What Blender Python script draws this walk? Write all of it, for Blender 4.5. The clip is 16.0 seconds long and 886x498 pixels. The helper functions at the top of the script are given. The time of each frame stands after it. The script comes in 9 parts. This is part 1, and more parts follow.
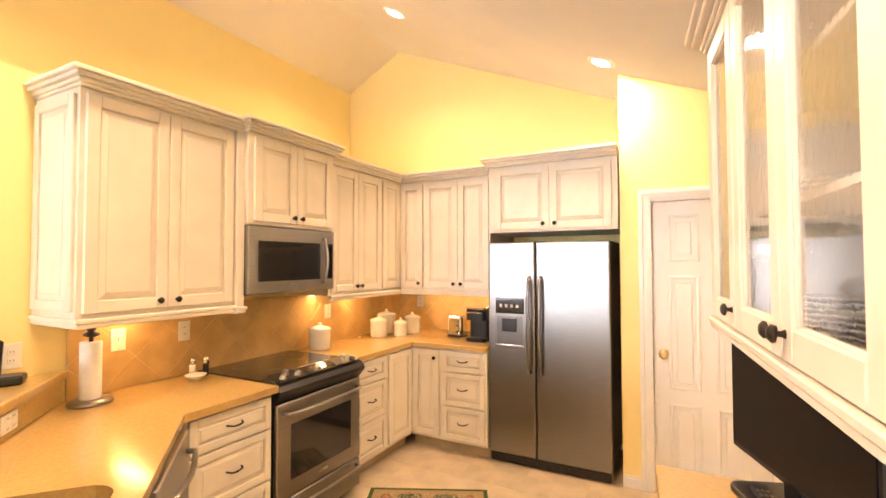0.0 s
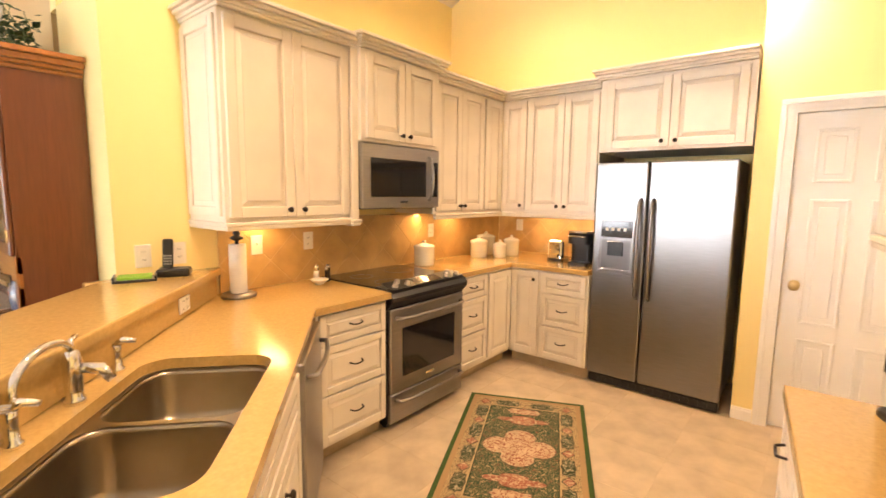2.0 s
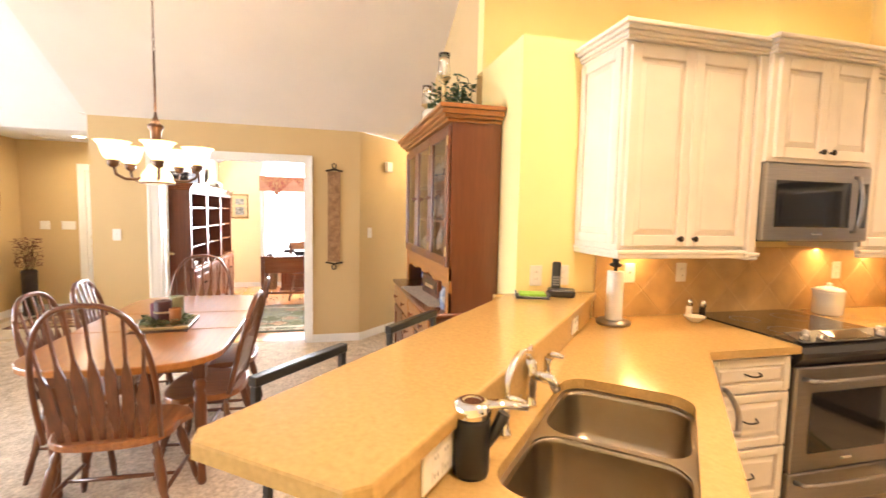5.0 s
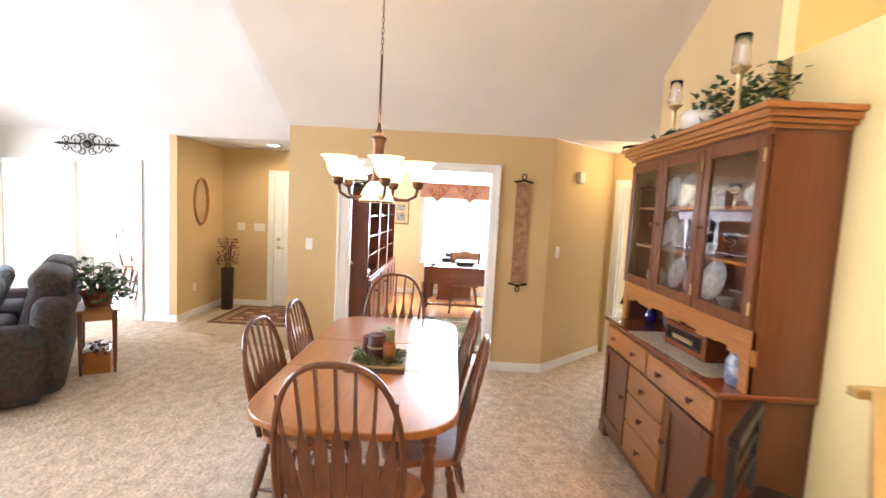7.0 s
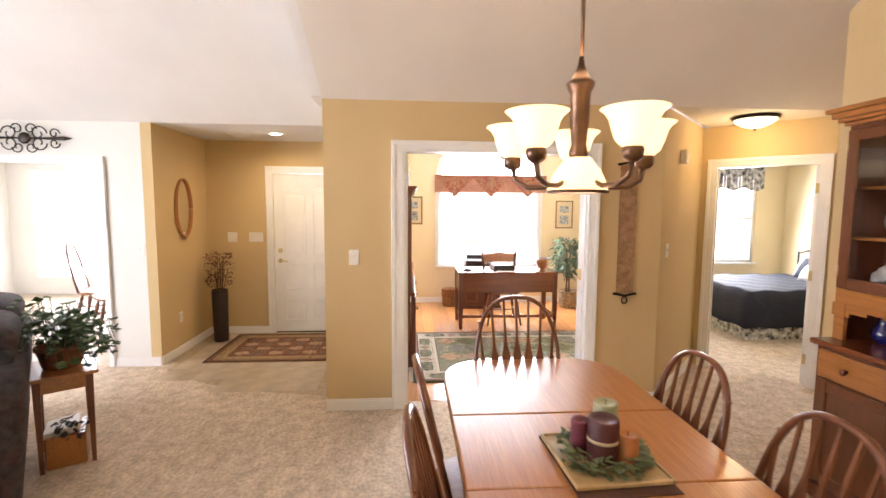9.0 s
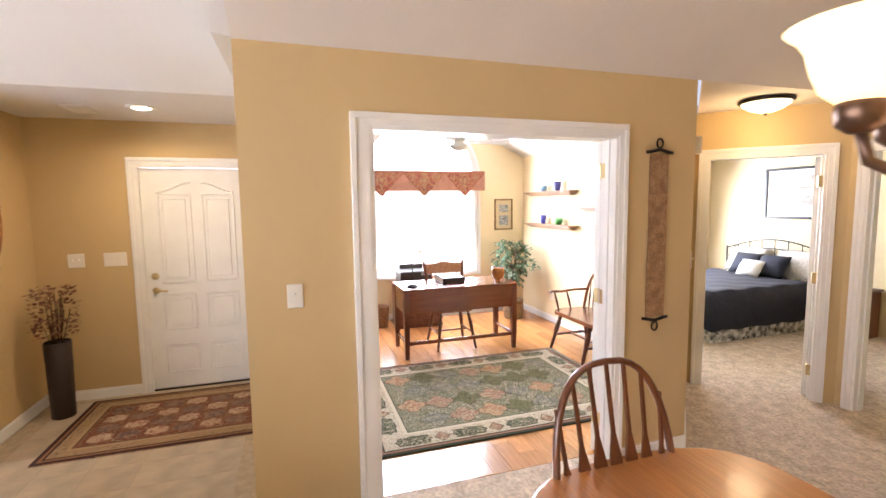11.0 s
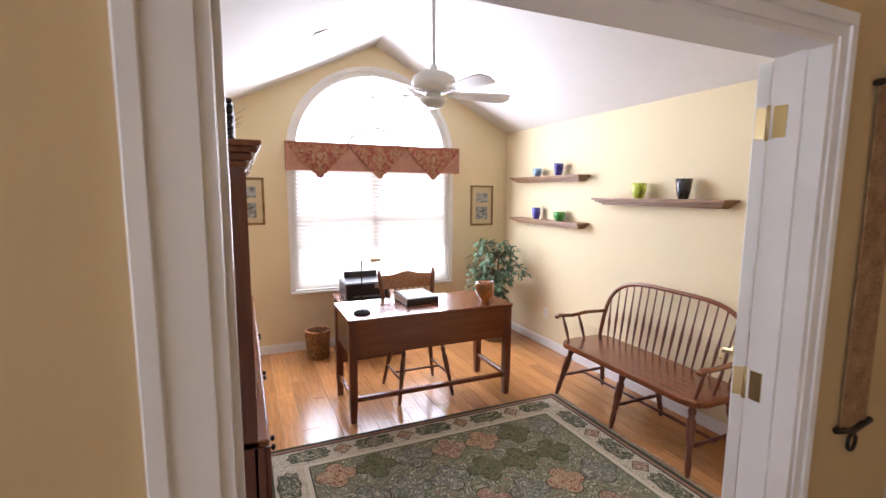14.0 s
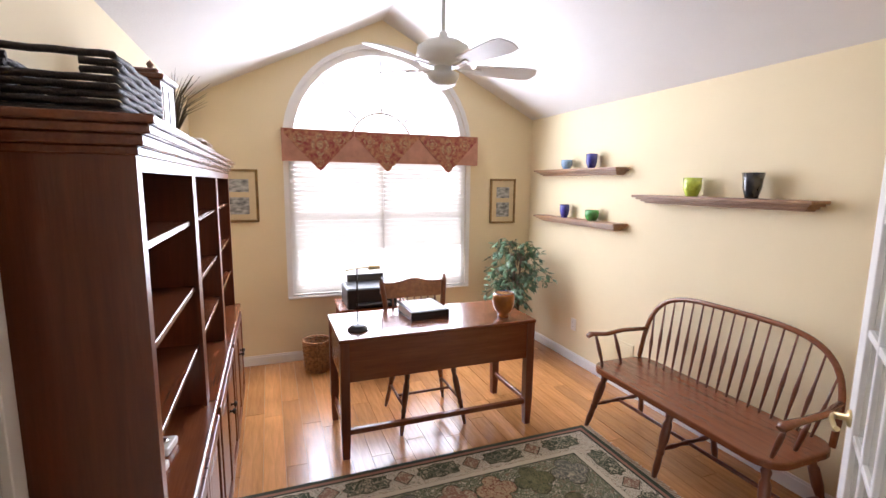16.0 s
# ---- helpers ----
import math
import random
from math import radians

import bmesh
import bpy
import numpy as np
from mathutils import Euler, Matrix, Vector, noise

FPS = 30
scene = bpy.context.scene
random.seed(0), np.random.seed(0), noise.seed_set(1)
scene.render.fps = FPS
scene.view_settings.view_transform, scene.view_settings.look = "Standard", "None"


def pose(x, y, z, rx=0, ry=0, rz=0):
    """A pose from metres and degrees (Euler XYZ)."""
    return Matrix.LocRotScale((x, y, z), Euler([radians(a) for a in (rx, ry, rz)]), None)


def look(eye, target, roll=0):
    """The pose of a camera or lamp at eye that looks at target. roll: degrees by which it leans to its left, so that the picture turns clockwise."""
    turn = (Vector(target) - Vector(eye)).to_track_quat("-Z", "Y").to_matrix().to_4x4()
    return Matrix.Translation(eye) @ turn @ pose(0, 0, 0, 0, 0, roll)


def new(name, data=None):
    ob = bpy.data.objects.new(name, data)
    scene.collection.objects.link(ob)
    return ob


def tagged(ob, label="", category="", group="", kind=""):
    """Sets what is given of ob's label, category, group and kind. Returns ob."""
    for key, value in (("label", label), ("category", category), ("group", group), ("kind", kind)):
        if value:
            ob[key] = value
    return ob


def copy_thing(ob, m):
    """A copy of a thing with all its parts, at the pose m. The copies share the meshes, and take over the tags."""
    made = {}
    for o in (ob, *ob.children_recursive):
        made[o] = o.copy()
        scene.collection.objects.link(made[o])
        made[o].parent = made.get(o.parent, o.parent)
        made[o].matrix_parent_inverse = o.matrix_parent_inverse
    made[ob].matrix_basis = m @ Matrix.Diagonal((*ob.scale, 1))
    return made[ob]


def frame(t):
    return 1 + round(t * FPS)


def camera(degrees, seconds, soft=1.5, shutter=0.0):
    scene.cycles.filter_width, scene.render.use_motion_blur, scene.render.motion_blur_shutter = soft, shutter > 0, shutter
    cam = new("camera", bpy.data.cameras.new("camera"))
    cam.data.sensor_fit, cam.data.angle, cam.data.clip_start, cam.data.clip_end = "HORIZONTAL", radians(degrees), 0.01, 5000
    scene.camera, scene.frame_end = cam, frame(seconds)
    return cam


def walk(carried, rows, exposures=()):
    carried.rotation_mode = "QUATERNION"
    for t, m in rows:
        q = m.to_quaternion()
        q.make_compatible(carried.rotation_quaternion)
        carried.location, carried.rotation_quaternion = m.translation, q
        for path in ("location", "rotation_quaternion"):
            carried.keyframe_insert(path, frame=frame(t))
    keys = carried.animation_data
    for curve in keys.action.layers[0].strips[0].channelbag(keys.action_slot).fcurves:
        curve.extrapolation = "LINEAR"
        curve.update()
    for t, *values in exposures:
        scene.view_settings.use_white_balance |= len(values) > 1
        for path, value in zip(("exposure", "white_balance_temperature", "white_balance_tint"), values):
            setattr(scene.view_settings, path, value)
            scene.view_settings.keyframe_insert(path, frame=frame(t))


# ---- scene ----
cam = camera(88.2, 16.0, shutter=0.4)
PATH = [
    (0, (0.151, 0.1, 1.592), (-0.773, 1.872, 1.653), -0.1),
    (0.5, (0.16, 0.089, 1.579), (-0.806, 1.84, 1.558), 0.1),
    (1, (0.141, 0.072, 1.555), (-0.891, 1.782, 1.44), 0.4),
    (1.5, (0.121, 0.06, 1.532), (-1.01, 1.698, 1.339), 0.6),
    (2, (0.086, 0.036, 1.507), (-1.159, 1.583, 1.266), 0.7),
    (2.5, (0.061, 0.013, 1.483), (-1.313, 1.443, 1.22), 0.6),
    (3, (0.034, -0.02, 1.471), (-1.487, 1.25, 1.205), 0.4),
    (3.5, (-0.006, -0.076, 1.477), (-1.669, 1.005, 1.225), 0.4),
    (4, (-0.057, -0.13, 1.49), (-1.825, 0.779, 1.27), 0.3),
    (4.5, (-0.119, -0.21, 1.514), (-1.981, 0.494, 1.323), 0.7),
    (4.7, (-0.147, -0.232, 1.515), (-2.042, 0.383, 1.339), 0.9),
    (6.8, (-0.695, -0.849, 1.637), (-2.688, -0.841, 1.461), 3.0),
    (7, (-0.862, -0.9, 1.645), (-2.854, -0.934, 1.472), 3.0),
    (7.5, (-1.127, -1.151, 1.641), (-3.12, -1.207, 1.481), 2.6),
    (8, (-1.418, -1.401, 1.631), (-3.41, -1.438, 1.462), 1.7),
    (8.5, (-1.697, -1.681, 1.633), (-3.688, -1.648, 1.449), 1.0),
    (9, (-1.979, -1.927, 1.613), (-3.966, -1.785, 1.429), 0.4),
    (9.2, (-2.096, -1.992, 1.606), (-4.081, -1.821, 1.423), 0.3),
    (11.3, (-3.395, -2.346, 1.663), (-5.273, -1.688, 1.466), -0.6),
    (11.5, (-3.516, -2.332, 1.666), (-5.384, -1.645, 1.468), -0.4),
    (12, (-3.817, -2.286, 1.658), (-5.654, -1.519, 1.47), 0.1),
    (12.5, (-4.092, -2.207, 1.651), (-5.919, -1.417, 1.454), 0.2),
    (13, (-4.346, -2.093, 1.657), (-6.165, -1.29, 1.444), 0.1),
    (13.5, (-4.58, -1.995, 1.64), (-6.401, -1.2, 1.417), 0.2),
    (14, (-4.789, -1.931, 1.644), (-6.607, -1.135, 1.399), 0.3),
    (14.5, (-4.908, -1.807, 1.663), (-6.747, -1.069, 1.395), 0.2),
    (15, (-5.02, -1.7, 1.661), (-6.874, -0.998, 1.4), 0.0),
    (15.5, (-5.161, -1.664, 1.681), (-7.012, -0.962, 1.396), 0.3),
    (16, (-5.26, -1.645, 1.67), (-7.111, -0.942, 1.388), 0.6),
]
walk(cam, [(t, look(eye, target, roll)) for t, eye, target, roll in PATH], [(0, -0.12, 6650, 17), (1.5, -0.18, 6600, 16), (3, -0.12, 6600, 17), (4.5, 0.05, 6500, 18), (7, -0.27, 5950, 18), (8, -0.44, 6300, 20), (9, -0.64, 6480, 22), (11.5, -0.72, 6230, 23), (12.5, -1.3, 6250, 25), (13.5, -1.7, 6150, 25), (14.5, -1.79, 6150, 25), (16, -1.84, 6150, 25)])

# ---- world and light ----
world = bpy.data.worlds.new("sky")
scene.world = world
world.use_nodes = True
wn = world.node_tree
sky = wn.nodes.new("ShaderNodeTexSky")
sky.sky_type, sky.sun_disc = "NISHITA", False
sky.sun_elevation, sky.sun_rotation = radians(45), radians(-38)
wn.links.new(sky.outputs[0], wn.nodes["Background"].inputs[0])
wn.nodes["Background"].inputs[1].default_value = 0.15


def lamp(name, kind, m, power, color=(1, 1, 1), size=0.1, size_y=None, spread=None):
    data = bpy.data.lights.new(name, kind)
    data.energy, data.color = power, color
    if kind == "AREA":
        data.size = size
        if size_y:
            data.shape, data.size_y = "RECTANGLE", size_y
        if spread:
            data.spread = radians(spread)
    elif kind == "SUN":
        data.angle = radians(0.6)
    else:
        data.shadow_soft_size = size
    ob = new(name, data)
    ob.matrix_world = m
    return ob


DAY = (0.85, 0.94, 1.0)
WARM = (1.0, 0.69, 0.42)
lamp("sun", "SUN", look((-13.96, 4.95, 9.47), (-9.6, -0.6, 2.4)), 5.0, (1.0, 0.93, 0.82))
# daylight in the window openings
lamp("study_window_light", "AREA", look((-9.52, -0.6, 1.75), (-5.5, -0.6, 1.2)), 430, DAY, 1.6, 2.0)
lamp("sunroom_light", "AREA", look((-8.9, -6.0, 1.6), (-5.0, -5.2, 1.0)), 64, DAY, 2.2, 2.0)
lamp("living_window_light", "AREA", look((-3.4, -6.8, 1.5), (-3.4, -2, 1.3)), 70, DAY, 4.4, 2.0)
lamp("bedroom_window_light", "AREA", look((-9.1, 3.12, 1.5), (-6.5, 2.8, 1.0)), 190, DAY, 1.2, 1.3)

# ---- materials ----
def mat(name, color, rough=0.5, metal=0.0, vary=0.06, scale=6.0, bump=0.0, bscale=60.0, color2=None, spec=0.5, coat=0.0, random_piece=0.0, stretch=None, fine=0.0):
    m = bpy.data.materials.new(name)
    m.use_nodes = True
    nt = m.node_tree
    b = nt.nodes["Principled BSDF"]
    b.inputs["Roughness"].default_value = rough
    b.inputs["Metallic"].default_value = metal
    b.inputs["Specular IOR Level"].default_value = spec
    b.inputs["Coat Weight"].default_value = coat
    b.inputs["Coat Roughness"].default_value = 0.15
    tc = nt.nodes.new("ShaderNodeTexCoord")
    vec = tc.outputs["Object"]
    if stretch:
        mp = nt.nodes.new("ShaderNodeMapping")
        mp.inputs["Scale"].default_value = stretch
        nt.links.new(vec, mp.inputs[0])
        vec = mp.outputs[0]
    n1 = nt.nodes.new("ShaderNodeTexNoise")
    n1.inputs["Scale"].default_value, n1.inputs["Detail"].default_value = scale, 6
    nt.links.new(vec, n1.inputs["Vector"])
    ramp = nt.nodes.new("ShaderNodeValToRGB")
    c2 = color2 or tuple(max(0, c * (1 - 2.2 * vary)) for c in color)
    ramp.color_ramp.elements[0].position, ramp.color_ramp.elements[1].position = 0.33, 0.67
    ramp.color_ramp.elements[0].color = (*c2, 1)
    ramp.color_ramp.elements[1].color = (*color, 1)
    nt.links.new(n1.outputs[0], ramp.inputs[0])
    out = ramp.outputs[0]
    if fine:
        n3 = nt.nodes.new("ShaderNodeTexNoise")
        n3.inputs["Scale"].default_value, n3.inputs["Detail"].default_value = bscale, 3
        nt.links.new(vec, n3.inputs["Vector"])
        mr = nt.nodes.new("ShaderNodeMapRange")
        mr.inputs["From Min"].default_value, mr.inputs["From Max"].default_value = 0.3, 0.7
        mr.inputs["To Min"].default_value, mr.inputs["To Max"].default_value = 1 - fine, 1 + fine
        nt.links.new(n3.outputs[0], mr.inputs["Value"])
        mx = nt.nodes.new("ShaderNodeVectorMath")
        mx.operation = "SCALE"
        nt.links.new(out, mx.inputs[0])
        nt.links.new(mr.outputs[0], mx.inputs["Scale"])
        out = mx.outputs[0]
    if random_piece:
        oi = nt.nodes.new("ShaderNodeObjectInfo")
        mr = nt.nodes.new("ShaderNodeMapRange")
        mr.inputs["To Min"].default_value, mr.inputs["To Max"].default_value = 1 - random_piece, 1 + random_piece
        nt.links.new(oi.outputs["Random"], mr.inputs["Value"])
        mx = nt.nodes.new("ShaderNodeVectorMath")
        mx.operation = "SCALE"
        nt.links.new(out, mx.inputs[0])
        nt.links.new(mr.outputs[0], mx.inputs["Scale"])
        out = mx.outputs[0]
    nt.links.new(out, b.inputs["Base Color"])
    if bump:
        n2 = nt.nodes.new("ShaderNodeTexNoise")
        n2.inputs["Scale"].default_value, n2.inputs["Detail"].default_value = bscale, 4
        nt.links.new(vec, n2.inputs["Vector"])
        bp = nt.nodes.new("ShaderNodeBump")
        bp.inputs["Strength"].default_value, bp.inputs["Distance"].default_value = bump, 0.01
        nt.links.new(n2.outputs[0], bp.inputs["Height"])
        nt.links.new(bp.outputs[0], b.inputs["Normal"])
    return m


def glow(name, color, strength):
    m = bpy.data.materials.new(name)
    m.use_nodes = True
    b = m.node_tree.nodes["Principled BSDF"]
    b.inputs["Base Color"].default_value = (*color, 1)
    b.inputs["Emission Color"].default_value = (*color, 1)
    b.inputs["Emission Strength"].default_value = strength
    return m


def glass_mat(name, color=(1, 1, 1), rough=0.0, trans=1.0):
    m = bpy.data.materials.new(name)
    m.use_nodes = True
    b = m.node_tree.nodes["Principled BSDF"]
    b.inputs["Base Color"].default_value = (*color, 1)
    b.inputs["Roughness"].default_value = rough
    b.inputs["Transmission Weight"].default_value = trans
    b.inputs["IOR"].default_value = 1.45
    return m


def stripes(name, base, axis, scale, dark, rough=0.4, coat=0.0, distort=2.5):
    """Wood with grain along one axis."""
    st = [scale, scale, scale]
    st["xyz".index(axis)] = scale * 0.07
    return mat(name, base, rough, 0, 0.1, 3.0, 0.12, 9.0, color2=dark, coat=coat, stretch=st, fine=0.12)


PAINT = mat("wall_paint_gold", (0.6, 0.44, 0.22), 0.75, 0, 0.03, 1.2, 0.06, 220)
# kitchen copy of the gold paint, lightened to stand in for lamp glow
PAINT_K = mat("lamplit_kitchen_paint", (0.9, 0.74, 0.34), 0.75, 0, 0.02, 1.2, 0.06, 220)
CREAM = mat("wall_paint_cream", (0.78, 0.66, 0.42), 0.75, 0, 0.03, 1.2, 0.06, 220)
OFFWHITE = mat("wall_paint_offwhite", (0.76, 0.75, 0.7), 0.75, 0, 0.03, 1.2, 0.06, 220)
CEIL = mat("ceiling_paint", (0.74, 0.72, 0.69), 0.85, 0, 0.03, 1.5, 0.12, 90)
# darker, warmer ceiling copy: weaker daylight over the dining side is tinted in
CEIL_SHADED = mat("shaded_ceiling_paint", (0.73, 0.675, 0.6), 0.85, 0, 0.03, 1.5, 0.12, 90)
TRIM = mat("white_trim_paint", (0.82, 0.81, 0.78), 0.35, 0, 0.03, 4)
CABINET = mat("cream_glazed_cabinet_paint", (0.76, 0.7, 0.6), 0.38, 0, 0.04, 5, 0.02, 40)
GLAZE = mat("brown_cabinet_glaze", (0.68, 0.6, 0.5), 0.5, 0, 0.1, 12)
CARPET = mat("plush_beige_carpet", (0.66, 0.55, 0.43), 0.98, 0, 0.08, 11, 1.0, 42, spec=0.1, fine=0.22, color2=(0.47, 0.385, 0.295))
TILE = mat("beige_floor_tile", (0.5, 0.4, 0.27), 0.3, 0, 0.14, 5, 0.03, 30, random_piece=0.05)
GROUT = mat("pale_grout", (0.48, 0.385, 0.255), 0.9, 0, 0.1, 20, 0.2, 120)
STONE = mat("tan_quartz_counter", (0.5, 0.33, 0.118), 0.16, 0, 0.05, 90, 0.0, 60, fine=0.06, coat=0.3)
SPLASH = mat("tan_backsplash_tile", (0.6, 0.385, 0.155), 0.4, 0, 0.1, 7, 0.05, 40, random_piece=0.05)
SPLASH_GROUT = mat("tan_wall_grout", (0.65, 0.45, 0.22), 0.85, 0, 0.06, 20, 0.1, 90)
SINKSTEEL = mat("satin_sink_steel", (0.37, 0.315, 0.235), 0.28, 1.0, 0.06, 8, 0.03, 60)
STEEL = mat("brushed_stainless", (0.36, 0.345, 0.335), 0.33, 1.0, 0.06, 8, 0.03, 60, stretch=(1, 1, 30))
FRIDGESTEEL = mat("brushed_refrigerator_steel", (0.27, 0.265, 0.268), 0.3, 1.0, 0.06, 8, 0.03, 60, stretch=(1, 1, 30))
CHROME = mat("polished_chrome", (0.8, 0.8, 0.8), 0.08, 1.0, 0.02, 8)
BLACK = mat("black_plastic", (0.012, 0.012, 0.013), 0.3, 0, 0.1, 10)
BLACKGLASS = mat("black_glass", (0.008, 0.008, 0.009), 0.05, 0, 0.02, 5, coat=0.5)
BRONZE = mat("dark_bronze_metal", (0.035, 0.026, 0.02), 0.4, 0.7, 0.1, 30)
BRASS = mat("polished_brass", (0.7, 0.56, 0.3), 0.3, 1.0, 0.05, 12)
WHITEWARE = mat("white_glazed_ceramic", (0.8, 0.77, 0.68), 0.18, 0, 0.02, 10, coat=0.4)
PLASTIC = mat("white_plastic", (0.78, 0.75, 0.68), 0.35, 0, 0.02, 10)
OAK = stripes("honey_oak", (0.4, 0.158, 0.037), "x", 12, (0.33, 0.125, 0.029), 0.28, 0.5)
# the hutch's red-brown, darkened further for the shade on its side
OAKZ = stripes("shaded_oak_upright", (0.15, 0.045, 0.014), "z", 12, (0.13, 0.038, 0.012), 0.32, 0.3)
CHERRY = stripes("cherry_upright", (0.16, 0.043, 0.016), "z", 12, (0.12, 0.03, 0.011), 0.32, 0.3)
CHERRYX = stripes("cherry_level", (0.2, 0.058, 0.02), "x", 12, (0.16, 0.044, 0.015), 0.25, 0.4)
CHERRYY = stripes("cherry_lengthwise", (0.2, 0.06, 0.021), "y", 12, (0.16, 0.044, 0.015), 0.25, 0.4)
PLANK = mat("oak_floor_plank", (0.56, 0.255, 0.09), 0.22, 0, 0.1, 3, 0.03, 8, color2=(0.42, 0.19, 0.06), coat=0.3, random_piece=0.22, stretch=(1.2, 14, 14), fine=0.1)
BLIND = bpy.data.materials.new("white_vinyl_blind")
BLIND.use_nodes = True
bt = BLIND.node_tree
tr, di, mx = bt.nodes.new("ShaderNodeBsdfTranslucent"), bt.nodes.new("ShaderNodeBsdfDiffuse"), bt.nodes.new("ShaderNodeMixShader")
for nd in (tr, di):
    nd.inputs["Color"].default_value = (0.88, 0.87, 0.84, 1)
mx.inputs[0].default_value = 0.5
bt.links.new(tr.outputs[0], mx.inputs[1])
bt.links.new(di.outputs[0], mx.inputs[2])
bt.links.new(mx.outputs[0], bt.nodes["Material Output"].inputs[0])
BACK = glow("bright_outdoors", (0.95, 0.98, 1.0), 16.0)

# ---- building blocks ----
def finish(name, bm, material, parent=None, label=""):
    me = bpy.data.meshes.new(name)
    bm.normal_update()
    bm.to_mesh(me)
    bm.free()
    for mt in material if isinstance(material, (list, tuple)) else [material]:
        me.materials.append(mt)
    ob = new(name, me)
    if parent:
        ob.parent = parent
    if label:
        ob["label"] = label
    return ob


part = finish


def empty(name, m, label="", category="", group="", kind=""):
    ob = new(name)
    ob.empty_display_size = 0.1
    ob.matrix_world = m
    return tagged(ob, label, category, group, kind)


def box(bm, x0, y0, z0, x1, y1, z1, bevel=0.0, m=None, mi=0, seg=1):
    vs = [bm.verts.new((x, y, z)) for x in (min(x0, x1), max(x0, x1)) for y in (min(y0, y1), max(y0, y1)) for z in (min(z0, z1), max(z0, z1))]
    fs = [bm.faces.new([vs[i] for i in q]) for q in ((0, 1, 3, 2), (4, 6, 7, 5), (0, 4, 5, 1), (2, 3, 7, 6), (0, 2, 6, 4), (1, 5, 7, 3))]
    for f in fs:
        f.material_index = mi
    allv = vs
    if bevel:
        es = list({e for f in fs for e in f.edges})
        r = bmesh.ops.bevel(bm, geom=es, offset=bevel, segments=seg, affect="EDGES", profile=0.5)
        allv = list({v for f in r["faces"] for v in f.verts} | {v for v in vs if v.is_valid})
        for f in r["faces"]:
            f.material_index = mi
    if m is not None:
        bmesh.ops.transform(bm, matrix=m, verts=allv)
    return allv


def prism(bm, pts, z0, z1, m=None, mi=0, bevel=0.0):
    """A level outline drawn up from z0 to z1."""
    lo = [bm.verts.new((x, y, z0)) for x, y in pts]
    hi = [bm.verts.new((x, y, z1)) for x, y in pts]
    n = len(pts)
    fs = [bm.faces.new(lo[::-1]), bm.faces.new(hi)]
    fs += [bm.faces.new((lo[i], lo[(i + 1) % n], hi[(i + 1) % n], hi[i])) for i in range(n)]
    for f in fs:
        f.material_index = mi
    bmesh.ops.recalc_face_normals(bm, faces=fs)
    vs = lo + hi
    if bevel:
        es = [e for e in fs[1].edges]
        r = bmesh.ops.bevel(bm, geom=es, offset=bevel, segments=2, affect="EDGES", profile=0.5)
        vs = list({v for f in r["faces"] for v in f.verts} | {v for v in vs if v.is_valid})
    if m is not None:
        bmesh.ops.transform(bm, matrix=m, verts=vs)
    return vs


def lathe(bm, profile, seg=20, m=None, mi=0, smooth=True):
    """Turned about z: profile is (radius, height) from foot to top."""
    rings = []
    for r, z in profile:
        rings.append([bm.verts.new((r * math.cos(2 * math.pi * k / seg), r * math.sin(2 * math.pi * k / seg), z)) for k in range(seg)])
    fs = []
    for a, b in zip(rings, rings[1:]):
        for k in range(seg):
            fs.append(bm.faces.new((a[k], a[(k + 1) % seg], b[(k + 1) % seg], b[k])))
    for f in fs:
        f.smooth = smooth
    fs.append(bm.faces.new(rings[0][::-1]))
    fs.append(bm.faces.new(rings[-1]))
    for f in fs:
        f.material_index = mi
    vs = [v for r in rings for v in r]
    if m is not None:
        bmesh.ops.transform(bm, matrix=m, verts=vs)
    return vs


def rod(bm, pts, r, seg=8, mi=0, radii=None, flat=None):
    """A bar swept along a line of points. flat: a second radius across."""
    pts = [Vector(p) for p in pts]
    rings = []
    up = Vector((0, 0, 1))
    for i, p in enumerate(pts):
        d = (pts[min(i + 1, len(pts) - 1)] - pts[max(i - 1, 0)]).normalized()
        if i == 0:
            up = Vector((0, 0, 1)) if abs(d.z) < 0.9 else Vector((1, 0, 0))
        a = d.cross(up).normalized()
        up = a.cross(d).normalized()
        rr = radii[i] if radii else r
        r2 = flat if flat else rr
        rings.append([bm.verts.new(p + a * rr * math.cos(2 * math.pi * k / seg) + up * r2 * math.sin(2 * math.pi * k / seg)) for k in range(seg)])
    fs = []
    for a, b in zip(rings, rings[1:]):
        for k in range(seg):
            f = bm.faces.new((a[k], a[(k + 1) % seg], b[(k + 1) % seg], b[k]))
            f.smooth = True
            fs.append(f)
    fs += [bm.faces.new(rings[0][::-1]), bm.faces.new(rings[-1])]
    for f in fs:
        f.material_index = mi
    bmesh.ops.recalc_face_normals(bm, faces=fs)


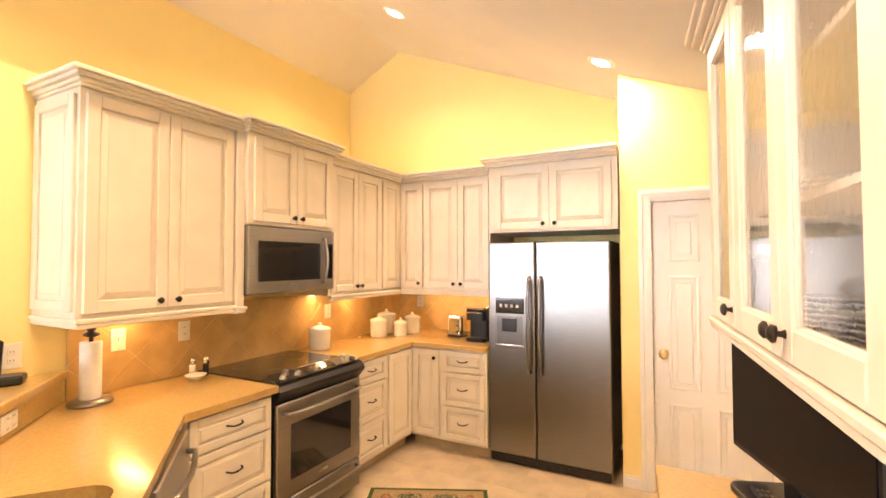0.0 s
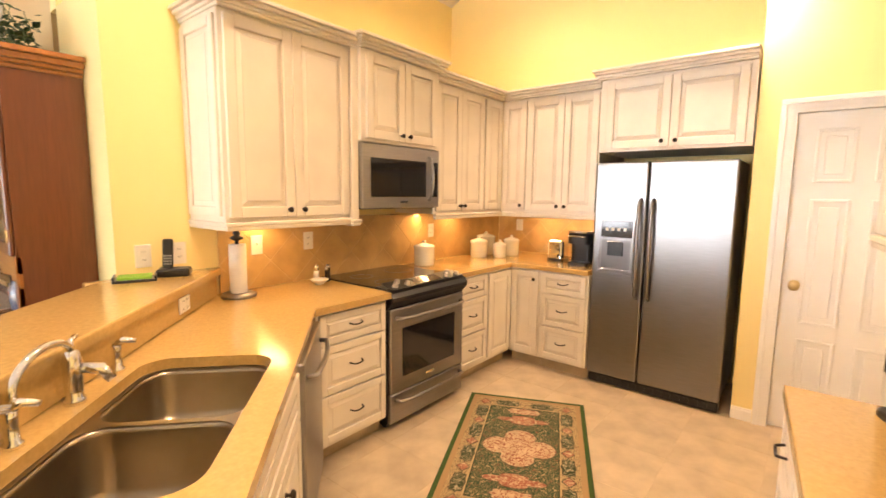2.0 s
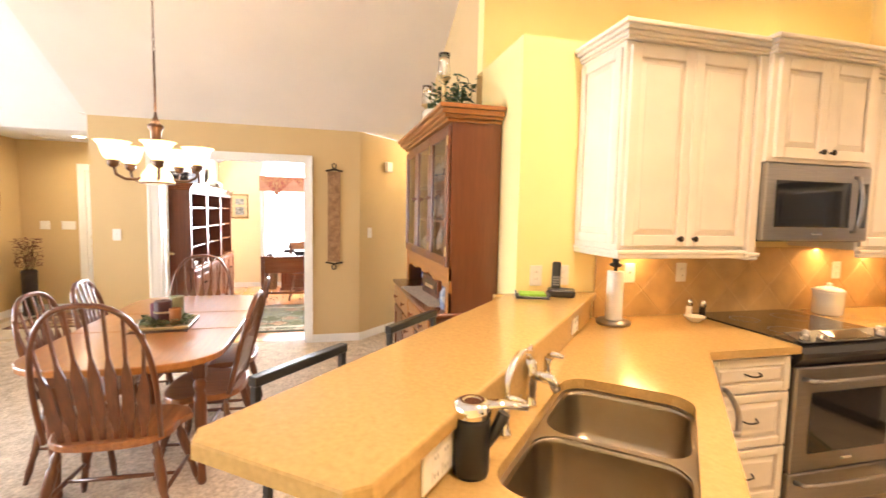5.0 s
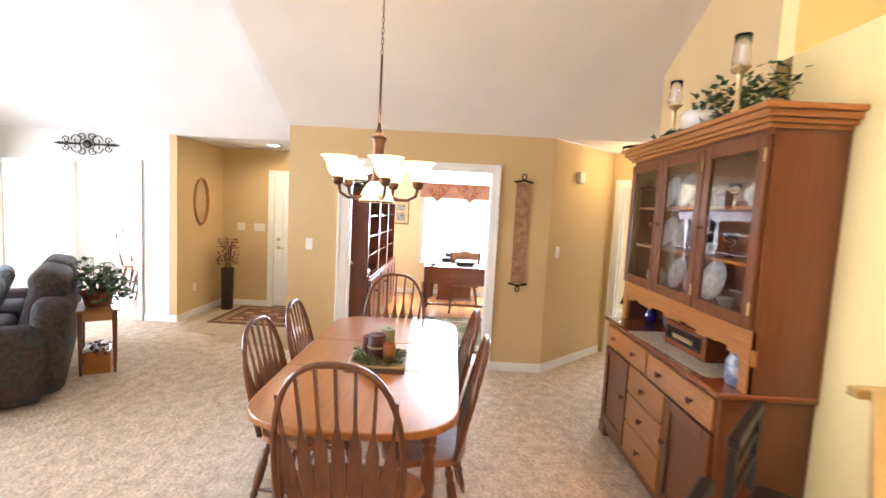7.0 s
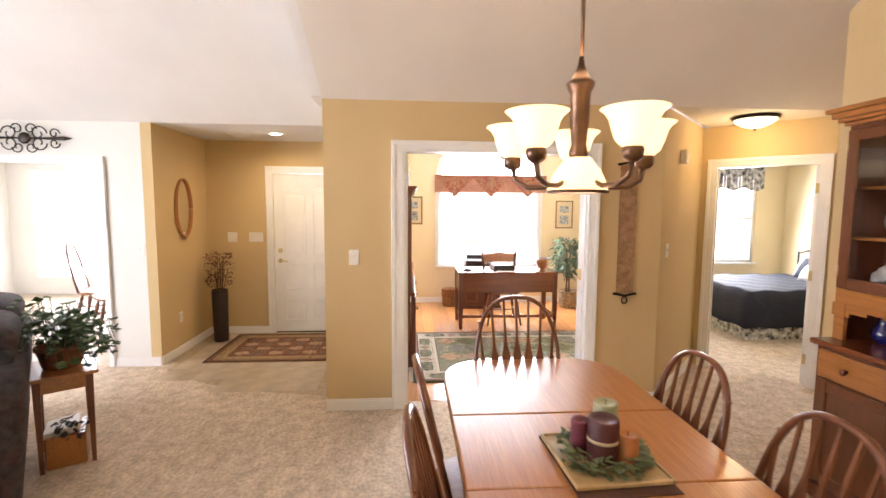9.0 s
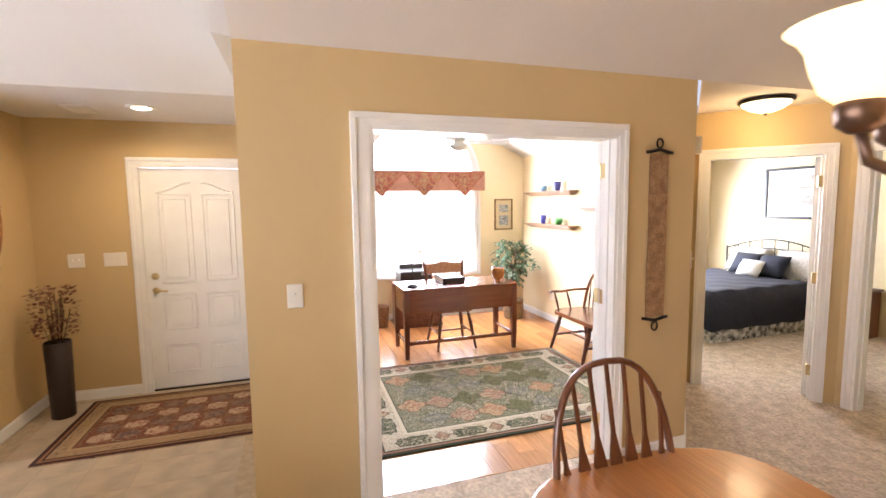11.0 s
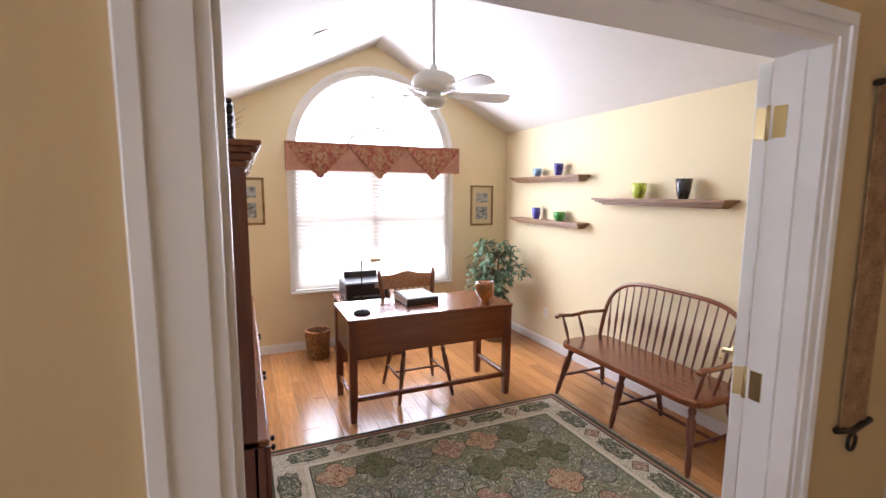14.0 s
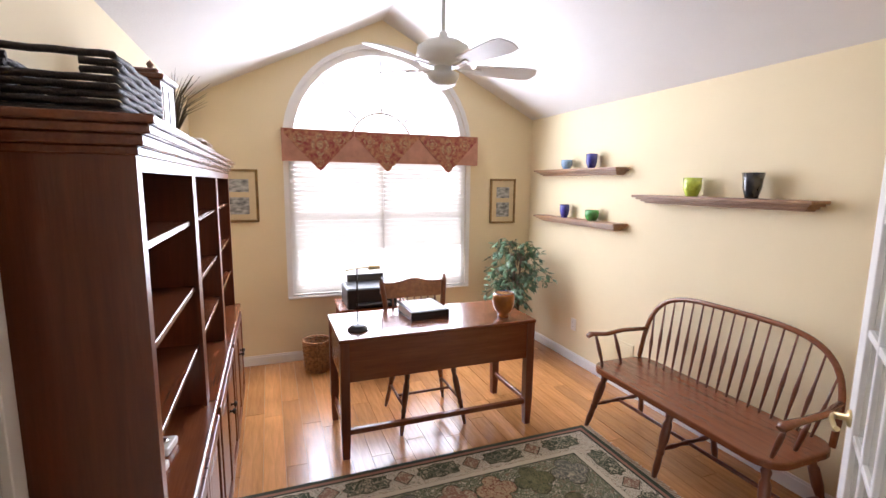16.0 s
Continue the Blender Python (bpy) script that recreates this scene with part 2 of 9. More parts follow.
def panel_wall(name, p0, p1, thick, z1, material, openings=(), tops=(), kind="structure", label="painted drywall wall", z0=0.0):
    """A wall from p0 to p1 (its face line), thickened to the left of that line. openings: (from, to, low, high) along it. tops: outlines (along, z) above z1."""
    p0, p1 = Vector(p0), Vector(p1)
    L = (p1 - p0).length
    ang = math.atan2(p1.y - p0.y, p1.x - p0.x)
    bm = bmesh.new()
    s = 0.0
    for a, b, lo, hi in sorted(openings):
        if a > s:
            box(bm, s, 0, z0, a, thick, z1)
        if lo > z0:
            box(bm, a, 0, z0, b, thick, lo)
        if hi < z1:
            box(bm, a, 0, hi, b, thick, z1)
        s = b
    if s < L:
        box(bm, s, 0, z0, L, thick, z1)
    for poly in tops:
        lo = [bm.verts.new((u, 0, z)) for u, z in poly]
        hi = [bm.verts.new((u, thick, z)) for u, z in poly]
        n = len(poly)
        fs = [bm.faces.new(lo), bm.faces.new(hi[::-1])]
        fs += [bm.faces.new((lo[i], hi[i], hi[(i + 1) % n], lo[(i + 1) % n])) for i in range(n)]
        bmesh.ops.recalc_face_normals(bm, faces=fs)
    ob = finish(name, bm, material)
    ob.matrix_world = Matrix.Translation((p0.x, p0.y, 0)) @ Matrix.Rotation(ang, 4, "Z")
    return tagged(ob, label, "wall", "", kind)


def slab(name, quad, thick, material, label, category, kind="structure"):
    """A sheet over four or more corners (x, y, z), thickened upwards."""
    bm = bmesh.new()
    lo = [bm.verts.new(q) for q in quad]
    hi = [bm.verts.new((q[0], q[1], q[2] + thick)) for q in quad]
    n = len(quad)
    fs = [bm.faces.new(lo), bm.faces.new(hi[::-1])] + [bm.faces.new((lo[i], lo[(i + 1) % n], hi[(i + 1) % n], hi[i])) for i in range(n)]
    bmesh.ops.recalc_face_normals(bm, faces=fs)
    return tagged(finish(name, bm, material), label, category, "", kind)


# ---- the shell ----
XS, XE, XR, ZE, ZR = -5.53, 0.8, -2.58, 2.41, 3.92   # study wall, east wall, ridge, eave, ridge height
PITCH = (ZR - ZE) / (XR - XS)
EASTP = 0.405                                         # the shallower slope over the kitchen
YN, YS, YC, YH = 4.3, -7.0, -2.585, 0.76              # kitchen end wall, living end wall, ceiling step, hutch wall
XL = -6.65                                            # living room's far wall
WX, WU = -2.57, -3.26                                 # kitchen range wall below and above the ledge


def roof(x):
    return ZE + PITCH * (x - XS) if x < XR else ZR - EASTP * (x - XR)


# floors
slab("floor_carpet", [(XL - 0.1, YS - 0.1, 0), (XE + 0.1, YS - 0.1, 0), (XE + 0.1, YN + 0.1, 0), (XS - 0.125, YN + 0.1, 0), (XS - 0.125, YC, 0), (XL - 0.1, YC, 0)], -0.1, CARPET, "plush beige wall to wall carpet", "floor")
slab("floor_bedroom", [(-9.4, 1.07, 0), (-6.52, 1.07, 0), (XS - 0.127, 0.17, 0), (XS - 0.127, YN + 0.1, 0), (-9.4, YN + 0.1, 0)], -0.1, CARPET, "plush beige bedroom carpet", "floor")
slab("floor_sunroom", [(-11, -9, -0.004), (XL - 0.1, -9, -0.004), (XL - 0.1, -4.4, -0.004), (-11, -4.4, -0.004)], -0.1, TILE, "pale tiled sunroom floor", "floor")
slab("floor_entry", [(-8.1, -4.5, -0.004), (XL - 0.1, -4.5, -0.004), (XL - 0.1, YC + 0.1, -0.004), (-8.1, YC + 0.1, -0.004)], -0.1, GROUT, "tan tiled entry floor", "floor")
# main ceiling in its two slopes, and the higher slope over the living room
slab("ceiling_dining", [(XS, YC, ZE), (XR, YC, ZR), (XR, YN, ZR), (WU, YN, roof(WU)), (XS, YN, ZE)], 0.1, CEIL_SHADED, "sloped drywall dining ceiling with shade in its tint", "ceiling")
slab("ceiling_kitchen", [(XR, YC, ZR), (XE, YC, roof(XE)), (XE, YN, roof(XE)), (XR, YN, ZR)], 0.1, CEIL, "white sloped drywall ceiling", "ceiling")
slab("ceiling_living", [(XL, YS, 2.4), (XR, YS, 2.4 + PITCH * (XR - XL)), (XR, YC, 2.4 + PITCH * (XR - XL)), (XL, YC, 2.4)], 0.1, CEIL, "white vaulted living room ceiling", "ceiling")
slab("ceiling_living_east", [(XR, YS, 4.35), (XE, YS, 2.9), (XE, YC, 2.9), (XR, YC, 4.35)], 0.1, CEIL, "white vaulted living room ceiling", "ceiling")
slab("ceiling_entry", [(-8.1, -4.5, 2.4), (XL, -4.5, 2.4), (XL, YC, 2.4), (-8.1, YC, 2.4)], 0.1, CEIL, "flat white entry ceiling", "ceiling")
slab("ceiling_hall", [(-9.4, 1.12, ZE), (-6.5, 1.12, ZE), (XS, 0.12, ZE), (XS, YN, ZE), (-9.4, YN, ZE)], 0.1, CEIL_SHADED, "flat off-white hall ceiling", "ceiling")
bm = bmesh.new()
step = [(XS, roof(XS) + 0.02), (XR, ZR + 0.02), (XE, roof(XE) + 0.02), (XE, 2.9), (XR, 4.35), (XL, 2.42), (XS, 2.42)]
lo = [bm.verts.new((x, YC, z)) for x, z in step]
hi = [bm.verts.new((x, YC - 0.08, z)) for x, z in step]
bmesh.ops.recalc_face_normals(bm, faces=[bm.faces.new(lo), bm.faces.new(hi[::-1])] + [bm.faces.new((lo[i], hi[i], hi[(i + 1) % 7], lo[(i + 1) % 7])) for i in range(7)])
tagged(finish("wall_ceiling_step", bm, CEIL), "white drywall step between the two ceilings", "wall", "", "structure")
# kitchen walls
panel_wall("wall_range_lower", (WX, YN), (WX, YH), -(WX - WU), 2.5, PAINT_K, label="thick yellow kitchen wall with plant ledge")
panel_wall("wall_range_upper", (WU, YN), (WU, YH), -0.12, roof(WU) + 0.05, PAINT_K, z0=2.5, label="yellow upper kitchen wall")
panel_wall("wall_kitchen_end", (XE, YN), (WX, YN), -0.12, 2.37, PAINT_K, tops=[[(0, 2.37), (XE - WU, 2.37), (XE - WU, roof(WU)), (XE - XR, ZR), (0, roof(XE))]], label="yellow gable end kitchen wall")
panel_wall("wall_east", (XE, YS), (XE, YN), -0.12, 2.95, PAINT_K, openings=[(0.8, 2.6, 0.9, 2.1)], label="yellow kitchen side wall")
panel_wall("wall_hutch", (WU - 0.12, YH), (-4.62, YH), -0.12, 2.44, PAINT, tops=[[(0, 2.44), (4.62 + WU - 0.12, 2.44), (4.62 + WU - 0.12, roof(-4.62)), (0, roof(WU - 0.12))]], label="gold painted dining wall")
# the bump-out beside the refrigerator, with the pantry door
panel_wall("wall_pantry", (XE, 3.62), (-0.24, 3.62), -0.1, 2.36, PAINT_K, openings=[(XE - 0.66, XE + 0.055, 0, 2.04)], tops=[[(0, 2.36), (1.04, 2.36), (1.04, roof(-0.24)), (0, roof(XE))]], label="yellow wall round the pantry door")
panel_wall("wall_pantry_side", (-0.24, 3.6199), (-0.24, YN), -0.1, roof(-0.14), PAINT_K, label="yellow return wall beside the refrigerator")
# study wall, its angled neighbours and the hall
panel_wall("wall_study", (XS, YC), (XS, 0.09), 0.12, ZE, PAINT, openings=[(-1.98 - YC, -0.495 - YC, 0, 2.05)], label="gold wall with the study doorway")
panel_wall("wall_hall_angled", (XS, 0.09), (-6.43, 0.99), 0.1, ZE, PAINT, label="gold angled hall wall")
panel_wall("wall_bedroom_door", (-6.43, 0.99), (-5.66, 1.76), 0.1, ZE, PAINT, openings=[(0.12, 0.95, 0, 2.03)], label="gold angled wall round the bedroom door")
panel_wall("wall_hall_end", (-5.66, 1.76), (-4.62, 1.76), 0.1, ZE, PAINT, openings=[(0.12, 0.9, 0, 2.03)], tops=[[(0, ZE), (1.04, ZE), (1.04, roof(-4.62)), (0.13, ZE)]], label="gold hall end wall")
panel_wall("wall_hall_return", (-4.62, 1.76), (-4.62, YH), -0.1, roof(-4.62), PAINT, label="gold hall return wall")
# entry
panel_wall("wall_entry_right", (XS - 0.12, YC), (-7.82, YC), -0.1, 2.4, PAINT, label="gold entry wall")
panel_wall("wall_entry_back", (-7.82, -4.42), (-7.82, YC), 0.1, 2.4, PAINT, openings=[(0.77, 1.7, 0, 2.03)], label="gold wall round the front door")
panel_wall("wall_entry_left", (-7.92, -4.42), (XL, -4.42), -0.1, 2.4, PAINT, label="gold entry wall with oval mirror")
panel_wall("wall_living", (XL, YS), (XL, -4.52), 0.1, 2.42, OFFWHITE, openings=[(YS * -1 - 6.75, YS * -1 - 4.9, 0, 2.03)], label="off-white wall round the sunroom opening")
panel_wall("wall_living_end", (XL, YS), (XE, YS), -0.1, 4.4, OFFWHITE, openings=[(1.0, 5.5, 0.3, 2.3)], label="off-white living room window wall")
# study
YW, YE, XW, ZS, ZP, YM = -2.24, 1.02, -9.62, 2.35, 3.15, -0.61
panel_wall("wall_study_right", (-6.5, YE), (XW, YE), -0.1, ZS + 0.05, CREAM, label="cream study wall with floating shelves")
panel_wall("wall_study_left", (XW, YW), (XS - 0.12, YW), -0.1, ZS + 0.05, CREAM, label="cream study wall behind the bookcases")
slab("ceiling_study_left", [(XW, YW, ZS), (XS - 0.12, YW, ZS), (XS - 0.12, YM, ZP), (XW, YM, ZP)], 0.1, CEIL, "white vaulted study ceiling", "ceiling")
slab("ceiling_study_right", [(XW, YE, ZS), (XW, YM, ZP), (XS - 0.12, YM, ZP), (XS - 0.12, 0.16, ZP - (ZP - ZS) * (0.16 - YM) / (YE - YM)), (-6.5, YE, ZS)], 0.1, CEIL, "white vaulted study ceiling", "ceiling")
panel_wall("wall_study_gable", (XS - 0.122, 0.16), (XS - 0.122, YW), 0.01, ZS, CREAM, openings=[(0.16 + 0.495, 0.16 + 1.98, 0, 2.05)], tops=[[(0, ZS), (0.16 - YW, ZS), (0.16 - YM, ZP), (0, ZP - (ZP - ZS) * (0.16 - YM) / (YE - YM))]], label="cream inner study wall")
slab("floor_study", [(XW - 0.1, YW - 0.1, -0.008), (XS - 0.126, YW - 0.1, -0.008), (XS - 0.126, 0.16, -0.008), (-6.5, 1.06, -0.008), (XW - 0.1, 1.06, -0.008)], -0.08, GROUT, "oak plank study floor", "floor")


def arched_wall():
    """The study's window wall, with its round-headed opening."""
    y0, y1, sill, spring = -1.485, 0.265, 0.62, 2.03
    yc, r = (y0 + y1) / 2, (y1 - y0) / 2
    bm = bmesh.new()
    n = 20
    arc = [(yc - r * math.cos(math.pi * k / n), spring + r * math.sin(math.pi * k / n)) for k in range(n + 1)]
    def top(y):
        return ZS + (ZP - ZS) * (1 - abs(y - YM) / ((YE - YM) if y > YM else (YM - YW)))
    quads = [[(YW, 0), (y0, 0), (y0, top(y0)), (YW, top(YW))], [(y1, 0), (YE, 0), (YE, top(YE)), (y1, top(y1))], [(y0, 0), (y1, 0), (y1, sill), (y0, sill)]]
    for a, b in zip(arc, arc[1:]):
        quads.append([a, b, (b[0], top(b[0])), (a[0], top(a[0]))])
    for q in quads:
        lo = [bm.verts.new((XW, y, z)) for y, z in q]
        hi = [bm.verts.new((XW - 0.14, y, z)) for y, z in q]
        fs = [bm.faces.new(lo), bm.faces.new(hi[::-1])] + [bm.faces.new((lo[i], hi[i], hi[(i + 1) % 4], lo[(i + 1) % 4])) for i in range(4)]
        bmesh.ops.recalc_face_normals(bm, faces=fs)
    tagged(finish("wall_study_window", bm, CREAM), "cream study wall round the arched window", "wall", "", "structure")


arched_wall()
# bedroom and sunroom beyond their openings
panel_wall("wall_bedroom_far", (-9.2, 1.125), (-9.2, YN), 0.1, ZE, CREAM, openings=[(1.335, 2.655, 0.72, 2.2)], label="cream bedroom window wall")
panel_wall("wall_bedroom_head", (-9.2, YN), (-4.6, YN), 0.1, ZE, CREAM, label="cream bedroom wall behind the bed")
panel_wall("wall_sunroom_back", (-10.6, -9.0), (-10.6, -4.4), 0.1, 2.6, OFFWHITE, openings=[(0.4, 4.2, 0.3, 2.2)], label="white sunroom window wall")
panel_wall("wall_sunroom_side", (-10.6, -4.5), (-7.93, -4.5), 0.1, 2.6, OFFWHITE, label="white sunroom side wall")
slab("ceiling_sunroom", [(-10.7, -9, 2.6), (XL, -9, 2.6), (XL, -4.4, 2.6), (-10.7, -4.4, 2.6)], 0.1, CEIL, "white sunroom ceiling", "ceiling")
panel_wall("wall_sunroom_end", (-10.6, -9.0), (XL, -9.0), -0.1, 2.6, OFFWHITE, label="white sunroom end wall")


# bright distance outside the windows
def backdrop(name, m, w, h):
    bm = bmesh.new()
    box(bm, -w / 2, -0.01, -h / 2, w / 2, 0.01, h / 2)
    ob = finish(name, bm, BACK)
    ob.matrix_world = m
    return tagged(ob, "overexposed daylight beyond the windows", "backdrop", "", "structure")


backdrop("backdrop_study", pose(-12.5, -1.0, 1.6, 0, 0, 90), 6, 6)
backdrop("backdrop_sunroom", pose(-12.4, -7.0, 1.4, 0, 0, 90), 6, 5)
backdrop("backdrop_bedroom", pose(-10.6, 3.2, 1.6, 0, 0, 90), 4, 3.4)
backdrop("backdrop_living", pose(-3.2, -9.4, 1.5, 0, 0, 0), 8, 5)

# ---- trim ----
def skirting(pts, name="baseboard", h=0.09, t=0.014):
    """Baseboard along a line of wall points, on the right-hand side of each stretch."""
    for (x0, y0), (x1, y1) in zip(pts, pts[1:]):
        L = math.hypot(x1 - x0, y1 - y0)
        bm = bmesh.new()
        box(bm, 0, -t, 0, L, -0.001, h - 0.015)
        box(bm, 0, -t * 0.6, h - 0.015, L, -0.001, h)
        ob = finish(name, bm, TRIM)
        ob.matrix_world = Matrix.Translation((x0, y0, 0)) @ Matrix.Rotation(math.atan2(y1 - y0, x1 - x0), 4, "Z")
        tagged(ob, "white painted wooden baseboard", "baseboard", "", "structure")


def casing(p0, p1, a, b, h, depth, name="trim", w=0.062, both=False, first=None):
    """Moulded casing round an opening from a to b along the wall line p0-p1, with the jamb lining. The room is on the right of the line."""
    ang = math.atan2(p1[1] - p0[1], p1[0] - p0[0])
    bm = bmesh.new()
    for side in ((-1, 1) if both else (-1,)):
        y0, y1 = (-0.001, -0.018) if side < 0 else (depth + 0.001, depth + 0.018)
        y2 = y1 + side * 0.008
        for x0, x1 in ((a - (first or w), a), (b, b + w)):
            box(bm, x0, y0, 0, x1, y1, h + w)
            xo = (x0, x0 + 0.03) if x0 < a else (x1 - 0.03, x1)
            box(bm, xo[0], y1, 0, xo[1], y2, h + w - 0.03, 0.003)
        box(bm, a, y0, h, b, y1, h + w)
        box(bm, a - (first or w), y1, h + w - 0.03, b + w, y2, h + w + 0.002, 0.003)
    for x0, x1 in ((a, a + 0.02), (b - 0.02, b)):
        box(bm, x0, -0.012, 0, x1, depth + 0.01, h)
        xm = (x0 + 0.012, x0 + 0.032) if x0 == a else (x1 - 0.032, x1 - 0.012)
        box(bm, xm[0], depth * 0.35, 0, xm[1], depth * 0.62, h - 0.02)
    box(bm, a + 0.02, -0.012, h - 0.02, b - 0.02, depth + 0.01, h)
    ob = finish(name, bm, TRIM)
    ob.matrix_world = Matrix.Translation((p0[0], p0[1], 0)) @ Matrix.Rotation(ang, 4, "Z")
    return tagged(ob, "white moulded door casing", "trim", "", "structure")


# ---- cabinets ----
def knob(parent, x, z, y=0.0, material=None, r=0.015, name="knob", label="dark bronze round knob"):
    bm = bmesh.new()
    lathe(bm, [(r * 0.55, 0), (r * 0.35, 0.006), (r * 0.35, 0.014), (r, 0.018), (r * 1.05, 0.024), (r * 0.6, 0.031), (0.001, 0.032)], 14, pose(x, y, z, 90))
    return part(name, bm, material or BRONZE, parent, label)


def pull(parent, x, z, y=0.0, w=0.09):
    bm = bmesh.new()
    pts = [(x - w / 2, y, z), (x - w / 2 + 0.008, y - 0.018, z - 0.002)] + [(x - w / 2 + w * k / 8, y - 0.024, z - 0.009 * math.sin(math.pi * k / 8)) for k in range(1, 8)] + [(x + w / 2 - 0.008, y - 0.018, z - 0.002), (x + w / 2, y, z)]
    rod(bm, pts, 0.0045, 8)
    return part("pull_handle", bm, BRONZE, parent, "curved dark bronze drawer pull")


def raised(bm, x0, z0, x1, z1, fw=0.055, t=0.02, y=0.0):
    """A raised-panel front: frame, glazed groove and bevelled field; it faces -y."""
    box(bm, x0, y - t, z0, x0 + fw, y, z1, 0.003)
    box(bm, x1 - fw, y - t, z0, x1, y, z1, 0.003)
    box(bm, x0 + fw, y - t, z0, x1 - fw, y, z0 + fw, 0.003)
    box(bm, x0 + fw, y - t, z1 - fw, x1 - fw, y, z1, 0.003)
    a0, c0, a1, c1 = x0 + fw, z0 + fw, x1 - fw, z1 - fw
    g = 0.004
    for q in ((a0, c0, a0 + g, c1), (a1 - g, c0, a1, c1), (a0 + g, c0, a1 - g, c0 + g), (a0 + g, c1 - g, a1 - g, c1)):
        box(bm, q[0], y - t * 0.55, q[1], q[2], y - 0.002, q[3], mi=1)
    d = min(0.034, (a1 - a0) * 0.24, (c1 - c0) * 0.24)
    lo = [bm.verts.new((px, y - t * 0.35, pz)) for px, pz in ((a0 + g, c0 + g), (a1 - g, c0 + g), (a1 - g, c1 - g), (a0 + g, c1 - g))]
    hi = [bm.verts.new((px, y - t * 0.92, pz)) for px, pz in ((a0 + d, c0 + d), (a1 - d, c0 + d), (a1 - d, c1 - d), (a0 + d, c1 - d))]
    bm.faces.new(hi)
    for i in range(4):
        bm.faces.new((lo[i], lo[(i + 1) % 4], hi[(i + 1) % 4], hi[i]))
    for q in ((a0 + d - g, c0 + d - g, a0 + d, c1 - d + g), (a1 - d, c0 + d - g, a1 - d + g, c1 - d + g), (a0 + d, c0 + d - g, a1 - d, c0 + d), (a0 + d, c1 - d, a1 - d, c1 - d + g)):
        box(bm, q[0], y - t * 0.9, q[1], q[2], y - 0.003, q[3], mi=1)


def front(parent, name, x0, z0, x1, z1, fw=0.055, label=""):
    bm = bmesh.new()
    raised(bm, x0 + 0.0015, z0 + 0.0015, x1 - 0.0015, z1 - 0.0015, fw)
    return part(name, bm, [CABINET, GLAZE], parent, label)


def crown(parent, x0, x1, z, d, left=True, right=False, h=0.075, out=0.055, material=None):
    """A stepped crown moulding along the front, and round an end where it shows."""
    bm = bmesh.new()
    for k, (o, a, b) in enumerate(((0.012, 0, 0.2), (0.022, 0.2, 0.45), (out * 0.72, 0.45, 0.72), (out, 0.72, 1.0))):
        box(bm, x0 - (o if left else 0), -0.02 - o, z + h * a, x1 + (o if right else 0), d, z + h * b, 0.004)
    return part("crown_moulding", bm, material or CABINET, parent)


def light_rail(parent, x0, x1, d, left=True, z=0.0):
    bm = bmesh.new()
    e = 0.012 if left else 0
    box(bm, x0 - e, -0.032, z - 0.02, x1, -0.0, z, 0.004)
    box(bm, x0 - e * 0.5, -0.026, z - 0.042, x1, -0.004, z - 0.02, 0.004)
    if left:
        box(bm, x0 - e, 0, z - 0.02, x0 + 0.012, d, z, 0.004)
        box(bm, x0 - e * 0.5, 0, z - 0.042, x0 + 0.012, d, z - 0.02, 0.004)
    return part("light_rail", bm, CABINET, parent)


def carcass(parent, w, d, h, z=0.0):
    bm = bmesh.new()
    box(bm, 0, 0, z, w, d, z + h, 0.002)
    return part("body", bm, CABINET, parent)


def upper(m, w, d, h, doors, knobs, label, end_panel=False, rail=True, crown_h=0.075, pilaster=0.0, left=False, right=False):
    """A wall cabinet. doors: x ranges; knobs: x of each."""
    c = empty("wall_cabinet", m, label, "cabinet", "kitchen wall cabinets")
    carcass(c, w, d, h)
    for (a, b), kx in zip(doors, knobs):
        dr = front(c, "door", a, 0.02, b, h - 0.02)
        if kx is not None:
            knob(dr, kx, 0.06, -0.02)
    if end_panel:
        bm = bmesh.new()
        raised(bm, 0.02, 0.03, d - 0.02, h - 0.03, 0.045, 0.016)
        bmesh.ops.transform(bm, matrix=pose(0, d, 0, 0, 0, -90), verts=bm.verts)
        part("end_panel", bm, [CABINET, GLAZE], c)
    if pilaster:
        bm = bmesh.new()
        box(bm, w, -0.03, -0.01, w + pilaster, d, h, 0.004)
        box(bm, w - 0.015, -0.05, -0.03, w + pilaster + 0.012, d, -0.01, 0.005)
        box(bm, w - 0.008, -0.042, -0.05, w + pilaster + 0.006, d, -0.03, 0.005)
        part("pilaster", bm, CABINET, c)
    crown(c, 0, w + pilaster, h, d, left, right, crown_h)
    if rail:
        light_rail(c, 0, w, d, end_panel)
    return c


UD = -2.17 - WX  # wall cabinet depth
upper(pose(-2.17, 1.12, 1.35, 0, 0, 90), 0.78, -UD * -1, 1.02, [(0.02, 0.39), (0.39, 0.77)], [0.345, 0.435], "cream glazed wall cabinet with two raised panel doors", True, True, pilaster=0.055, left=True)
upper(pose(-2.12, 1.957, 1.825, 0, 0, 90), 0.75, UD + 0.05, 0.555, [(0.035, 0.375), (0.375, 0.715)], [0.34, 0.41], "cream glazed cabinet above the microwave", False, False, left=True, right=True)
upper(pose(-2.17, 2.71, 1.35, 0, 0, 90), 0.98, UD, 0.985, [(0.015, 0.335), (0.335, 0.655), (0.68, 0.95)], [0.305, 0.365, None], "cream glazed wall cabinet beside the corner", False, True)
upper(pose(-2.17, 3.69, 1.35), 0.9, YN - 3.69 - 0.002, 0.985, [(0.01, 0.25), (0.265, 0.6), (0.6, 0.89)], [0.215, 0.565, 0.635], "cream glazed wall cabinet with three doors", False, True)
